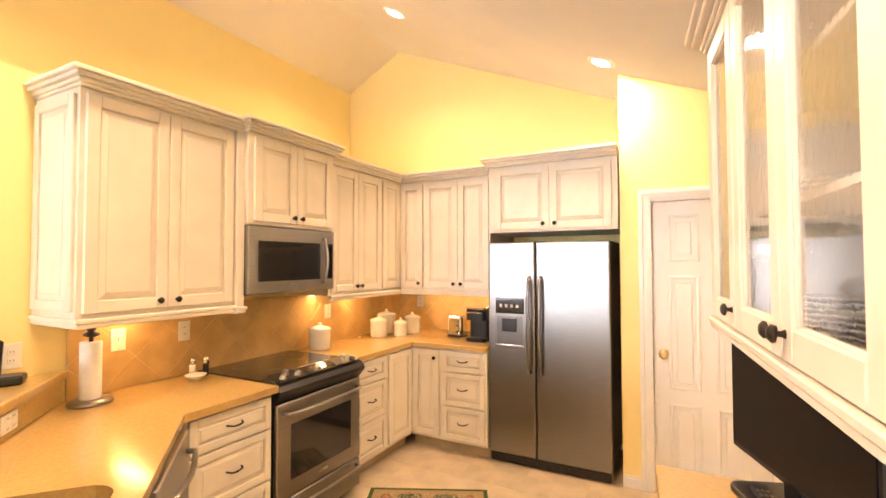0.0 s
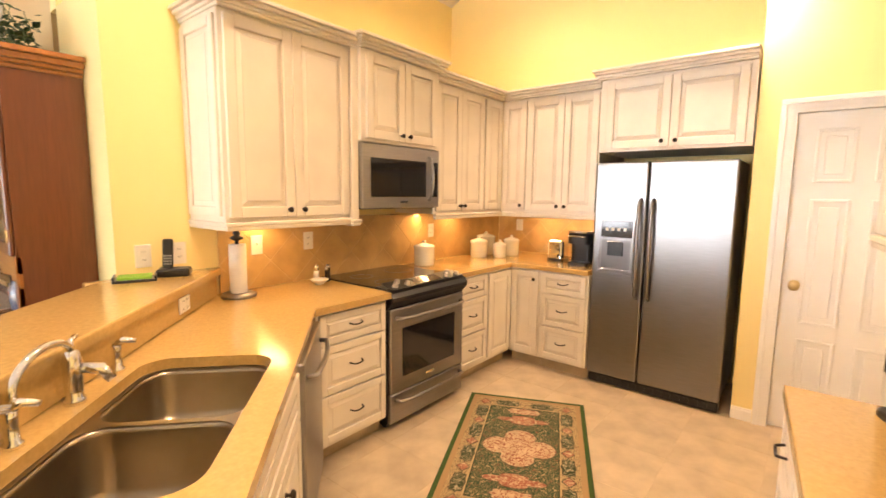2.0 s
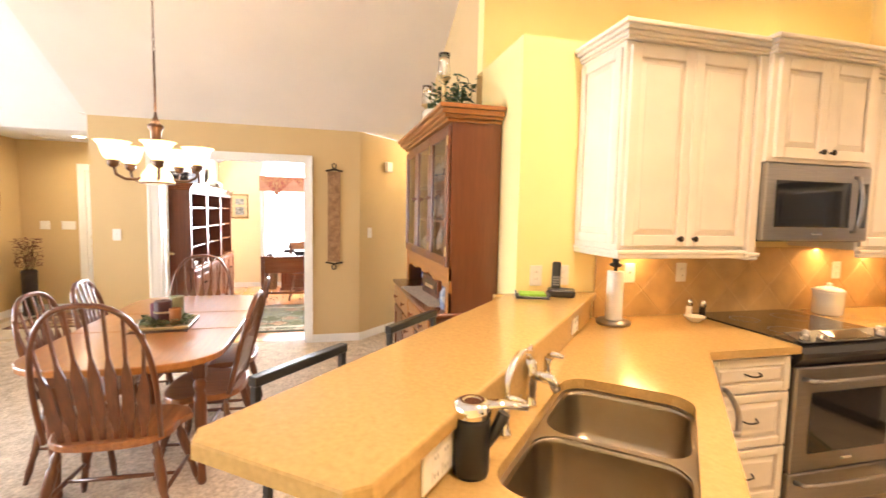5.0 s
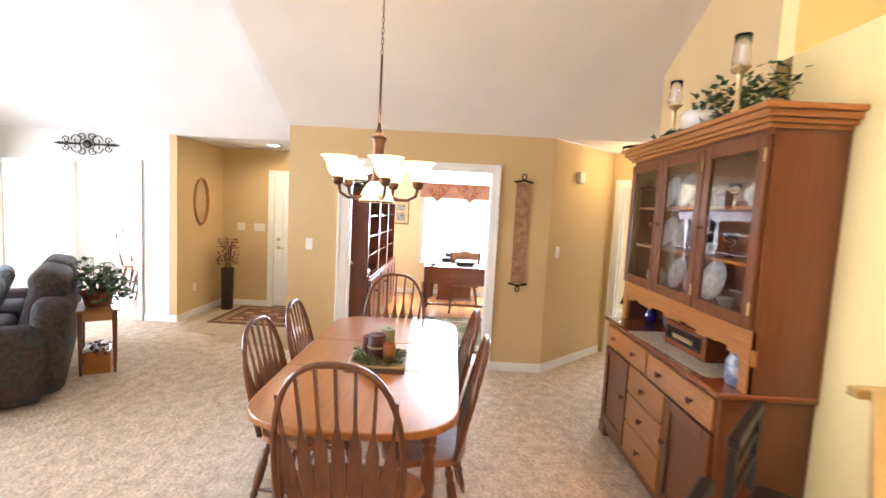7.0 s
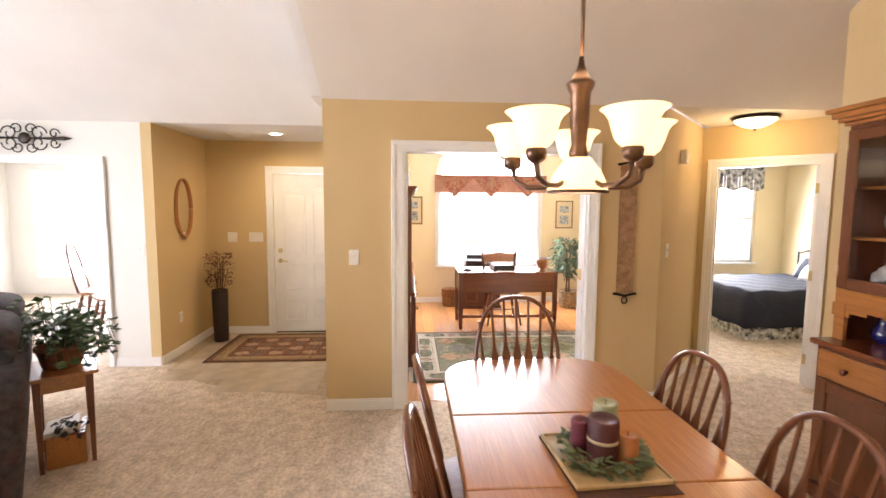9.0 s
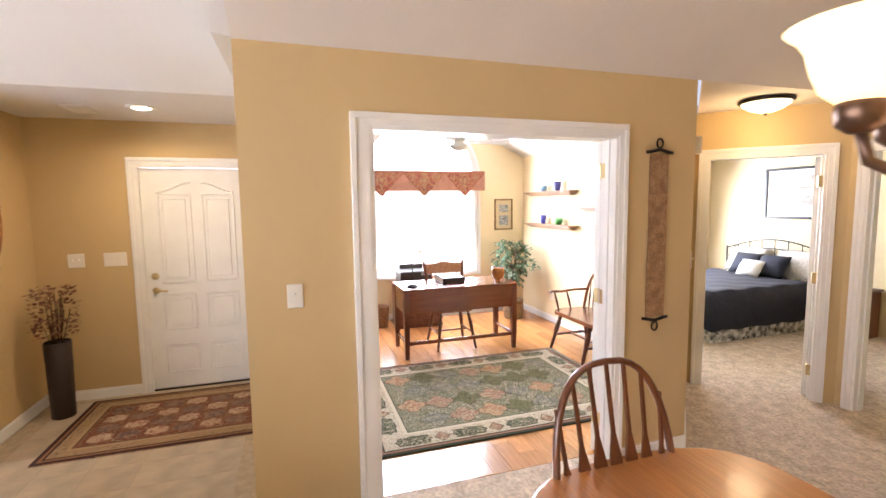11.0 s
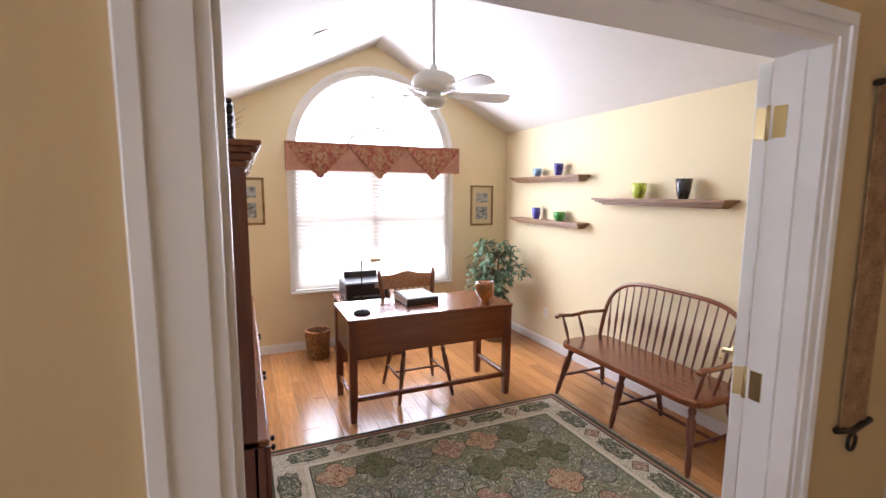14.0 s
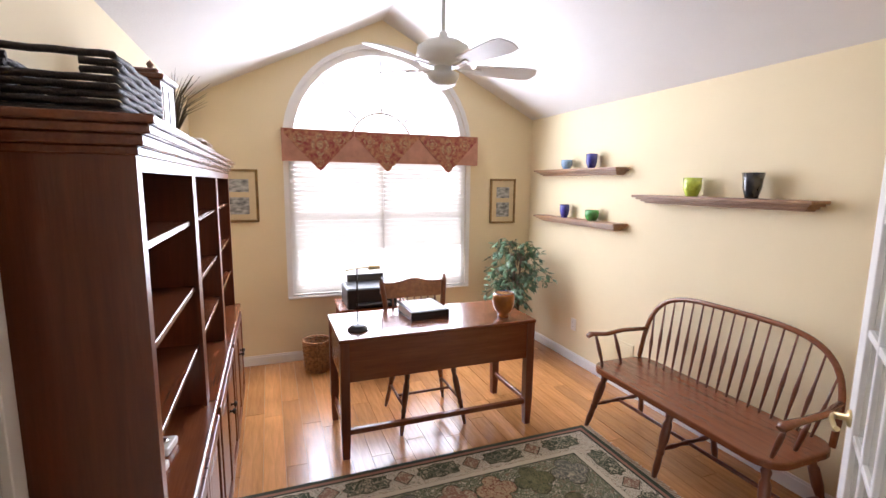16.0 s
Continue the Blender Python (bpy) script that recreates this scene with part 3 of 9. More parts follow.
upper(pose(-1.245, 3.6, 1.835), 0.995, 0.69, 0.535, [(0.05, 0.5), (0.5, 0.955)], [0.455, 0.545], "cream glazed cabinet above the refrigerator", False, False, left=True)


def base_unit(m, w, d, h=0.87, fronts=(), label="", toe=0.07, hollow=False):
    """A base cabinet. fronts: (kind, x0, z0, x1, z1, knob x)."""
    c = empty("base_cabinet", m, label, "cabinet", "kitchen base cabinets")
    bm = bmesh.new()
    if hollow:
        for q in ((0, 0, w, 0.018), (0, 0.018, 0.018, d), (w - 0.018, 0.018, w, d)):
            box(bm, q[0], q[1], 0.1, q[2], q[3], 0.62 if q[0] > 0.1 else h)   # the far side stays below the bowls
        box(bm, 0.018, 0.018, 0.1, w - 0.018, d, 0.12)
    else:
        box(bm, 0, 0, 0.1, w, d, h, 0.002)
    part("body", bm, CABINET, c)
    bm = bmesh.new()
    box(bm, 0, toe - 0.01, 0.0, w, d, 0.1)
    part("toe_kick", bm, TILE, c, "tan tile toe kick")
    for kind, x0, z0, x1, z1, kx in fronts:
        f = front(c, kind, x0, z0, x1, z1, 0.04 if kind == "drawer" else 0.05)
        if kind == "drawer":
            pull(f, (x0 + x1) / 2, (z0 + z1) / 2 + 0.01, -0.02)
        elif kx is not None:
            knob(f, kx, z1 - 0.07, -0.02)
    return c


def drawers(w):
    return [("drawer", 0.015, 0.685, w - 0.015, 0.855, None), ("drawer", 0.015, 0.405, w - 0.015, 0.675, None), ("drawer", 0.015, 0.125, w - 0.015, 0.395, None)]


base_unit(pose(-1.9, 1.44, 0, 0, 0, 90), 0.51, 0.66, fronts=drawers(0.51), label="cream glazed cabinet with three deep drawers")
base_unit(pose(-1.97, 2.73, 0, 0, 0, 90), 0.44, 0.59, fronts=drawers(0.44), label="cream glazed drawer cabinet beside the range")
base_unit(pose(-1.97, 3.172, 0, 0, 0, 90), 0.39, 0.59, fronts=[("panel", 0.02, 0.13, 0.37, 0.85, None)], label="cream glazed corner cabinet front")
base_unit(pose(-1.968, 3.564, 0), 0.29, YN - 3.57, fronts=[("door", 0.02, 0.125, 0.28, 0.855, 0.24)], label="cream glazed corner cabinet with one door")
base_unit(pose(-1.676, 3.564, 0), 0.42, YN - 3.57, fronts=drawers(0.42), label="cream glazed drawer cabinet beside the refrigerator")

# the angled peninsula: u runs along the bar, v towards the kitchen
PEN = pose(-2.56, 1.24, 0, 0, 0, -42)


def uv(u, v):
    p = PEN @ Vector((u, v, 0))
    return p.x, p.y


def plate(bm, outline, holes, z0, z1, mi=0):
    """A slab with holes cut through it."""
    for z in (z0, z1):
        edges = []
        for loop in [outline, *holes]:
            vs = [bm.verts.new((x, y, z)) for x, y in loop]
            edges += [bm.edges.new((vs[i], vs[(i + 1) % len(vs)])) for i in range(len(vs))]
        bmesh.ops.triangle_fill(bm, use_beauty=True, use_dissolve=False, edges=edges)
    for loop in [outline, *holes]:
        n = len(loop)
        lo = [bm.verts.new((x, y, z0)) for x, y in loop]
        hi = [bm.verts.new((x, y, z1)) for x, y in loop]
        for i in range(n):
            bm.faces.new((lo[i], lo[(i + 1) % n], hi[(i + 1) % n], hi[i]))
    bmesh.ops.remove_doubles(bm, verts=bm.verts, dist=0.0002)
    bmesh.ops.recalc_face_normals(bm, faces=bm.faces)


def rounded(x0, y0, x1, y1, r, n=6):
    out = []
    for cx, cy, a in ((x1 - r, y1 - r, 0), (x0 + r, y1 - r, 90), (x0 + r, y0 + r, 180), (x1 - r, y0 + r, 270)):
        for k in range(n + 1):
            t = radians(a + 90 * k / n)
            out.append((cx + r * math.cos(t), cy + r * math.sin(t)))
    return out


BOWLS = [(1.07, 0.11, 1.455, 0.52), (1.475, 0.11, 1.86, 0.52)]
hole = [uv(u, v) for u, v in rounded(1.06, 0.1, 1.87, 0.53, 0.09)]
top = empty("countertop", pose(0, 0, 0), "tan quartz countertop with an undermount sink opening", "countertop")
bm = bmesh.new()
plate(bm, [(WX + 0.002, 1.952), (WX + 0.002, 1.25), uv(0.02, 0.002), uv(2.2, 0.002), uv(2.2, 0.64), (-1.85, 1.41), (-1.85, 1.952)], [hole], 0.872, 0.91)
part("slab", bm, STONE, top)
top2 = empty("countertop", pose(0, 0, 0), "tan quartz corner countertop", "countertop")
bm = bmesh.new()
prism(bm, [(WX + 0.002, 2.722), (-1.94, 2.722), (-1.94, 3.53), (-1.258, 3.53), (-1.258, YN - 0.002), (WX + 0.002, YN - 0.002)], 0.872, 0.91, bevel=0.006)
part("slab", bm, STONE, top2)
# raised bar on a half wall
bm = bmesh.new()
prism(bm, [uv(-0.0, -0.002), uv(2.2, -0.002), uv(2.2, -0.13), uv(0.2, -0.13)], 0.0, 1.03)
tagged(finish("wall_bar", bm, PAINT), "low half wall under the breakfast bar", "wall", "", "structure")
bm = bmesh.new()
prism(bm, [uv(0.02, 0.008), uv(2.2, 0.008), uv(2.2, -0.002), uv(0.02, -0.002)], 0.914, 1.028)
tagged(finish("bar_backsplash", bm, STONE), "tan quartz upstand behind the sink", "backsplash")
bm = bmesh.new()
prism(bm, [(WX + 0.003, 1.265), uv(0.0, 0.03), uv(2.2, 0.03), uv(2.24, 0.0), uv(2.26, -0.36), uv(2.22, -0.4), uv(0.42, -0.4), (-2.52, 0.62), (WX + 0.003, 0.62)], 1.031, 1.07, bevel=0.008)
tagged(finish("breakfast_bar", bm, STONE), "tan quartz raised breakfast bar slab", "countertop")
# sink base, dishwasher and end of the peninsula face the range


def pen_m(u, v=0.6):
    return PEN @ pose(u, v, 0, 0, 0, 180)


base_unit(pen_m(2.18), 1.1, 0.59, fronts=[("door", 0.03, 0.125, 0.36, 0.855, None), ("door", 0.36, 0.125, 0.7, 0.67, 0.66), ("door", 0.7, 0.125, 1.07, 0.67, 0.74), ("panel", 0.36, 0.68, 1.07, 0.855, None)], label="cream glazed sink cabinet with two doors", hollow=True)


def dishwasher():
    d = empty("dishwasher", pen_m(1.07), "stainless steel built-in dishwasher", "dishwasher")
    bm = bmesh.new()
    box(bm, 0, 0.0, 0.1, 0.6, 0.5, 0.865)
    part("body", bm, BLACK, d)
    bm = bmesh.new()
    box(bm, 0.004, -0.03, 0.11, 0.596, 0.0, 0.865, 0.006)
    dr = part("door", bm, STEEL, d)
    bm = bmesh.new()
    rod(bm, [(0.07, -0.03, 0.79), (0.08, -0.065, 0.79)] + [(0.08 + 0.44 * k / 8, -0.065 - 0.02 * math.sin(math.pi * k / 8), 0.79) for k in range(1, 8)] + [(0.52, -0.065, 0.79), (0.53, -0.03, 0.79)], 0.011, 10)
    part("handle", bm, STEEL, dr, "curved stainless bar handle")
    bm = bmesh.new()
    box(bm, 0.0, 0.05, 0.0, 0.6, 0.5, 0.1)
    part("toe_kick", bm, BLACK, d)


dishwasher()


def sink():
    s = empty("kitchen_sink", PEN, "stainless steel double bowl undermount sink", "sink")
    for i, (u0, v0, u1, v1) in enumerate(BOWLS):
        bm = bmesh.new()
        rings = []
        depth = 0.2 if i else 0.18
        for ins, z, r in ((-0.012, 0.868, 0.09), (0, 0.868, 0.08), (0.004, 0.85, 0.08), (0.012, 0.868 - depth + 0.03, 0.075), (0.035, 0.868 - depth, 0.06), (0.12, 0.868 - depth - 0.006, 0.03)):
            rings.append([bm.verts.new((x, y, z)) for x, y in rounded(u0 + ins, v0 + ins, u1 - ins, v1 - ins, r)])
        for a, b in zip(rings, rings[1:]):
            for k in range(len(a)):
                f = bm.faces.new((a[k], a[(k + 1) % len(a)], b[(k + 1) % len(a)], b[k]))
                f.smooth = True
        bm.faces.new(rings[-1])
        bmesh.ops.recalc_face_normals(bm, faces=bm.faces)
        bmesh.ops.reverse_faces(bm, faces=bm.faces)
        bowl = part("bowl", bm, SINKSTEEL, s)
        bm = bmesh.new()
        lathe(bm, [(0.045, 0), (0.045, 0.004), (0.035, 0.004), (0.03, 0.001)], 20, pose((u0 + u1) / 2, (v0 + v1) / 2, 0.868 - depth - 0.005))
        part("drain", bm, CHROME, bowl, "round chrome drain")
    bm = bmesh.new()
    plate(bm, rounded(1.04, 0.08, 1.89, 0.55, 0.08), [rounded(u0 + 0.001, v0 + 0.001, u1 - 0.001, v1 - 0.001, 0.08) for u0, v0, u1, v1 in BOWLS], 0.862, 0.8695)
    part("rim", bm, SINKSTEEL, s)
    bm = bmesh.new()
    for k in range(7):
        rod(bm, [(1.53 + 0.045 * k, 0.17, 0.675), (1.53 + 0.045 * k, 0.46, 0.675)], 0.003, 6)
    rod(bm, [(1.52, 0.17, 0.675), (1.81, 0.17, 0.675)], 0.004, 6)
    rod(bm, [(1.52, 0.46, 0.675), (1.81, 0.46, 0.675)], 0.004, 6)
    part("bottom_grid", bm, CHROME, s, "chrome wire grid in the bowl")


sink()


def faucet():
    f = empty("faucet", PEN @ pose(1.4, 0.055, 0.91), "chrome kitchen faucet with a pull-out spout", "faucet")
    bm = bmesh.new()
    lathe(bm, [(0.027, 0), (0.027, 0.012), (0.021, 0.02), (0.023, 0.05), (0.023, 0.125), (0.018, 0.148), (0.006, 0.156)], 18)
    part("base", bm, CHROME, f)
    bm = bmesh.new()
    rod(bm, [(0.222, 0.0, 0.085)] + [(0.22 - 0.22 * (1 - math.cos(a)) / 2, 0.0, 0.12 + 0.065 * math.sin(a) + 0.02 * (1 - math.cos(a)) / 2) for a in [math.pi * k / 14 for k in range(15)]], 0.01, 10)
    part("spout", bm, CHROME, f)
    bm = bmesh.new()
    rod(bm, [(-0.01, 0.02, 0.1), (-0.02, 0.06, 0.09), (-0.025, 0.085, 0.055)], 0.016, 10, radii=[0.016, 0.019, 0.014])
    part("spray_head", bm, CHROME, f)
    bm = bmesh.new()
    rod(bm, [(0, 0, 0.15), (-0.02, -0.01, 0.175), (-0.045, -0.012, 0.18)], 0.007, 8)
    part("lever", bm, CHROME, f)


faucet()


def dispenser(u, v):
    f = empty("soap_dispenser", PEN @ pose(u, v, 0.91), "chrome pump dispenser beside the sink", "dispenser")
    bm = bmesh.new()
    lathe(bm, [(0.021, 0), (0.021, 0.01), (0.015, 0.016), (0.014, 0.06), (0.016, 0.085), (0.01, 0.095)], 14)
    part("body", bm, CHROME, f)
    bm = bmesh.new()
    rod(bm, [(0, 0, 0.09), (-0.008, 0.02, 0.105), (-0.015, 0.055, 0.098)], 0.011, 8, radii=[0.013, 0.012, 0.008])
    part("nozzle", bm, CHROME, f)


dispenser(1.17, 0.05)
dispenser(1.63, 0.055)


def black_dispenser():
    f = empty("touchless_dispenser", PEN @ pose(1.84, 0.05, 0.91, 0, 0, 30), "black and chrome touchless soap dispenser", "dispenser")
    bm = bmesh.new()
    lathe(bm, [(0.04, 0), (0.043, 0.01), (0.043, 0.13), (0.04, 0.14)], 22)
    rod(bm, [(0, 0.03, 0.06), (0, 0.055, 0.1), (0, 0.075, 0.145)], 0.02, 8, radii=[0.012, 0.014, 0.016])
    part("body", bm, BLACK, f)
    bm = bmesh.new()
    lathe(bm, [(0.042, 0.14), (0.044, 0.145), (0.042, 0.172), (0.028, 0.178), (0.02, 0.174)], 22)
    rod(bm, [(0, 0.0, 0.163), (0, 0.07, 0.168), (0, 0.13, 0.158)], 0.014, 8, radii=[0.026, 0.02, 0.009], flat=0.009)
    part("chrome_head", bm, CHROME, f, "polished chrome spout head")


black_dispenser()


def wall_plate(m, w=0.075, h=0.118, kind="outlet", label="white plastic wall outlet"):
    p = empty("wall_" + kind, m, label, kind)
    bm = bmesh.new()
    box(bm, -w / 2, -0.007, -h / 2, w / 2, 0, h / 2, 0.003)
    part("plate", bm, PLASTIC, p)
    n = max(1, round(w / 0.046) - 1) if w > 0.09 else 1
    for i in range(n):
        cx = (i - (n - 1) / 2) * 0.046
        if kind == "outlet":
            for dz in (-0.02, 0.02):
                bm = bmesh.new()
                box(bm, cx - 0.016, -0.0095, dz - 0.014, cx + 0.016, -0.006, dz + 0.014, 0.002)
                for sx in (-0.006, 0.006):
                    box(bm, cx + sx - 0.001, -0.0102, dz - 0.004, cx + sx + 0.001, -0.009, dz + 0.006, mi=1)
                part("socket", bm, [PLASTIC, BLACK], p)
        else:
            bm = bmesh.new()
            box(bm, cx - 0.005, -0.02, -0.003, cx + 0.005, -0.006, 0.014, 0.002)
            part("toggle", bm, PLASTIC, p)
    return p


wall_plate(PEN @ pose(0.5, 0.0085, 0.975, 0, 0, 180), 0.118, 0.075)
wall_plate(PEN @ pose(1.93, 0.0085, 0.972, 0, 0, 180), 0.15, 0.09)
for y, k in ((1.49, "switch"), (1.86, "outlet"), (3.14, "outlet")):
    wall_plate(pose(WX + 0.0135, y, 1.18, 0, 0, 90), kind=k, label="white plastic wall " + k)
wall_plate(pose(-2.3, YN - 0.0135, 1.19), label="white plastic wall outlet")
for y in (0.88, 1.05):
    wall_plate(pose(WX + 0.001, y, 1.17, 0, 0, 90), label="white plastic outlet above the bar")


def micro():
    m = empty("microwave", pose(-2.145, 1.957, 1.4, 0, 0, 90), "stainless steel over-the-range microwave", "microwave")
    bm = bmesh.new()
    box(bm, 0, 0.0, 0.0, 0.75, 0.4, 0.422, 0.004)
    part("body", bm, BLACK, m)
    bm = bmesh.new()
    box(bm, 0, -0.035, 0.005, 0.75, 0, 0.42, 0.006)
    d = part("door", bm, STEEL, m)
    bm = bmesh.new()
    box(bm, 0.07, -0.04, 0.08, 0.6, -0.034, 0.33, 0.003)
    part("window", bm, BLACKGLASS, d, "dark glass window")
    bm = bmesh.new()
    box(bm, 0.66, -0.04, 0.08, 0.73, -0.034, 0.33, 0.003)
    part("control_panel", bm, BLACKGLASS, d)
    bm = bmesh.new()
    rod(bm, [(0.63, -0.035, 0.06)] + [(0.63, -0.055 - 0.025 * math.sin(math.pi * k / 8), 0.06 + 0.3 * k / 8) for k in range(9)] + [(0.63, -0.035, 0.36)], 0.011, 10)
    part("handle", bm, STEEL, d, "curved stainless bar handle")
    bm = bmesh.new()
    box(bm, 0.01, -0.037, 0.385, 0.74, -0.03, 0.41)
    part("vent", bm, STEEL, m)
    bm = bmesh.new()
    box(bm, 0.34, -0.037, 0.04, 0.41, -0.0345, 0.052)
    part("badge", bm, CHROME, d)


micro()


def stove():
    r = empty("range", pose(-1.905, 1.957, 0, 0, 0, 90), "stainless steel slide-in range with black glass cooktop", "range")
    W = 0.76
    bm = bmesh.new()
    box(bm, 0.005, 0.0, 0.03, W - 0.005, 0.62, 0.895)
    part("body", bm, BLACK, r)
    bm = bmesh.new()
    box(bm, 0, -0.01, 0.905, W, WX * -1 - 1.905 - 0.005, 0.918, 0.004)
    ct = part("cooktop", bm, BLACKGLASS, r, "black ceramic glass cooktop")
    bm = bmesh.new()
    for cx, cy, rr in ((0.2, 0.17, 0.1), (0.56, 0.17, 0.085), (0.2, 0.45, 0.08), (0.56, 0.45, 0.105)):
        for k in range(32):
            a0, a1 = 2 * math.pi * k / 32, 2 * math.pi * (k + 1) / 32
            q = [(rr * math.cos(a0), rr * math.sin(a0)), (rr * math.cos(a1), rr * math.sin(a1)), ((rr - 0.004) * math.cos(a1), (rr - 0.004) * math.sin(a1)), ((rr - 0.004) * math.cos(a0), (rr - 0.004) * math.sin(a0))]
            bm.faces.new([bm.verts.new((cx + x, cy + y, 0.9185)) for x, y in q])
    part("burner_ring", bm, mat("grey_burner_line", (0.12, 0.12, 0.12), 0.3), ct)
    bm = bmesh.new()
    pts = [(-0.012, 0.79), (-0.06, 0.845), (-0.065, 0.87), (-0.045, 0.895), (-0.01, 0.92), (0.09, 0.926), (0.09, 0.79)]
    vs0 = [bm.verts.new((-0.004, y, z)) for y, z in pts]
    vs1 = [bm.verts.new((W + 0.004, y, z)) for y, z in pts]
    n = len(pts)
    for i in range(n):
        bm.faces.new((vs0[i], vs0[(i + 1) % n], vs1[(i + 1) % n], vs1[i]))
    bm.faces.new(vs0)
    bm.faces.new(vs1[::-1])
    bmesh.ops.recalc_face_normals(bm, faces=bm.faces)
    panel = part("control_panel", bm, BLACK, r)
    bm = bmesh.new()
    m = pose(0, -0.012, 0.918, 14)
    box(bm, 0.02, -0.03, 0.004, W - 0.02, 0.085, 0.008, 0.002, m)
    part("fascia", bm, BLACK, panel)
    bm = bmesh.new()
    box(bm, 0.25, -0.015, 0.0075, 0.51, 0.07, 0.0105, 0.001, m)
    part("display", bm, BLACKGLASS, panel)
    for kx, ky in ((0.07, 0.005), (0.13, 0.05), (0.18, 0.005), (0.58, 0.005), (0.64, 0.05), (0.69, 0.005)):
        bm = bmesh.new()
        lathe(bm, [(0.021, 0.008), (0.021, 0.014), (0.017, 0.016), (0.016, 0.03), (0.006, 0.033)], 16, m @ pose(kx, ky, 0))
        part("control_knob", bm, STEEL, panel, "stainless burner knob")
    bm = bmesh.new()
    box(bm, 0.008, -0.035, 0.245, W - 0.008, 0, 0.79, 0.006)
    d = part("oven_door", bm, STEEL, r)
    bm = bmesh.new()
    box(bm, 0.11, -0.04, 0.34, W - 0.11, -0.033, 0.66, 0.004)
    part("window", bm, BLACKGLASS, d, "dark oven window")
    def bar(z, parent):
        bm = bmesh.new()
        rod(bm, [(0.05, -0.035, z), (0.06, -0.075, z)] + [(0.06 + 0.64 * k / 8, -0.08 - 0.012 * math.sin(math.pi * k / 8), z - 0.004) for k in range(1, 8)] + [(0.7, -0.075, z), (0.71, -0.035, z)], 0.012, 10)
        part("handle", bm, STEEL, parent, "curved stainless bar handle")
    bar(0.735, d)
    bm = bmesh.new()
    box(bm, 0.34, -0.0375, 0.29, 0.42, -0.0345, 0.305)
    part("badge", bm, CHROME, d)
    bm = bmesh.new()
    box(bm, 0.008, -0.035, 0.05, W - 0.008, 0, 0.238, 0.006)
    dr = part("storage_drawer", bm, STEEL, r)
    bar(0.2, dr)
    bm = bmesh.new()
    for x in (0.04, W - 0.04):
        for y in (0.05, 0.55):
            lathe(bm, [(0.02, 0), (0.02, 0.03)], 10, pose(x, y, 0))
    part("foot", bm, BLACK, r)


stove()


def fridge():
    f = empty("refrigerator", pose(-1.245, 3.575, 0), "stainless side by side refrigerator with water dispenser", "refrigerator")
    W, H = 0.94, 1.76
    bm = bmesh.new()
    box(bm, 0.015, 0.075, 0.06, W - 0.015, 0.71, H, 0.006)
    part("cabinet", bm, BLACK, f)
    for x0, x1, hx in ((0, 0.385, 0.345), (0.393, W, 0.433)):
        bm = bmesh.new()
        box(bm, x0, 0.0, 0.085, x1, 0.07, H - 0.005, 0.012, seg=3)
        d = part("door", bm, FRIDGESTEEL, f)
        bm = bmesh.new()
        rod(bm, [(hx, 0, 0.74), (hx, -0.035, 0.76)] + [(hx, -0.045 - 0.015 * math.sin(math.pi * k / 10), 0.78 + 0.66 * k / 10) for k in range(11)] + [(hx, -0.035, 1.46), (hx, 0, 1.48)], 0.014, 10)
        part("handle", bm, FRIDGESTEEL, d, "long curved stainless handle")
        if x0 == 0:
            bm = bmesh.new()
            box(bm, 0.05, -0.006, 0.91, 0.315, 0.001, 1.33, 0.004)
            box(bm, 0.075, -0.0065, 0.945, 0.29, -0.004, 1.17, mi=1)
            p = part("dispenser", bm, [FRIDGESTEEL, mat("grey_dispenser_well", (0.18, 0.18, 0.19), 0.35, 0.5)], d, "ice and water dispenser")
            bm = bmesh.new()
            box(bm, 0.065, -0.009, 1.19, 0.3, -0.0055, 1.315, 0.002)
            part("display", bm, BLACKGLASS, d)
            bm = bmesh.new()
            for k in range(4):
                box(bm, 0.1 + 0.045 * k, -0.0102, 1.24, 0.12 + 0.045 * k, -0.0088, 1.262)
            part("display_icons", bm, PLASTIC, d)
            bm = bmesh.new()
            box(bm, 0.12, -0.02, 1.05, 0.24, -0.006, 1.16, 0.004)
            part("paddle", bm, BLACK, d)
            bm = bmesh.new()
            box(bm, 0.07, -0.016, 0.925, 0.295, -0.004, 0.945, 0.003)
            part("drip_tray", bm, FRIDGESTEEL, d)
        else:
            bm = bmesh.new()
            box(bm, 0.79, -0.004, 1.655, 0.875, 0.001, 1.695, 0.001)
            part("badge", bm, CHROME, d)
    bm = bmesh.new()
    box(bm, 0.01, 0.02, 0.012, W - 0.01, 0.1, 0.08, 0.004)
    for k in range(14):
        box(bm, 0.05 + k * 0.06, 0.016, 0.03, 0.09 + k * 0.06, 0.022, 0.065)
    part("toe_grille", bm, BLACK, f)
    bm = bmesh.new()
    for x in (0.05, W - 0.05):
        for y in (0.08, 0.65):
            lathe(bm, [(0.025, 0), (0.025, 0.07)], 10, pose(x, y, 0))
    part("foot", bm, BLACK, f)


fridge()


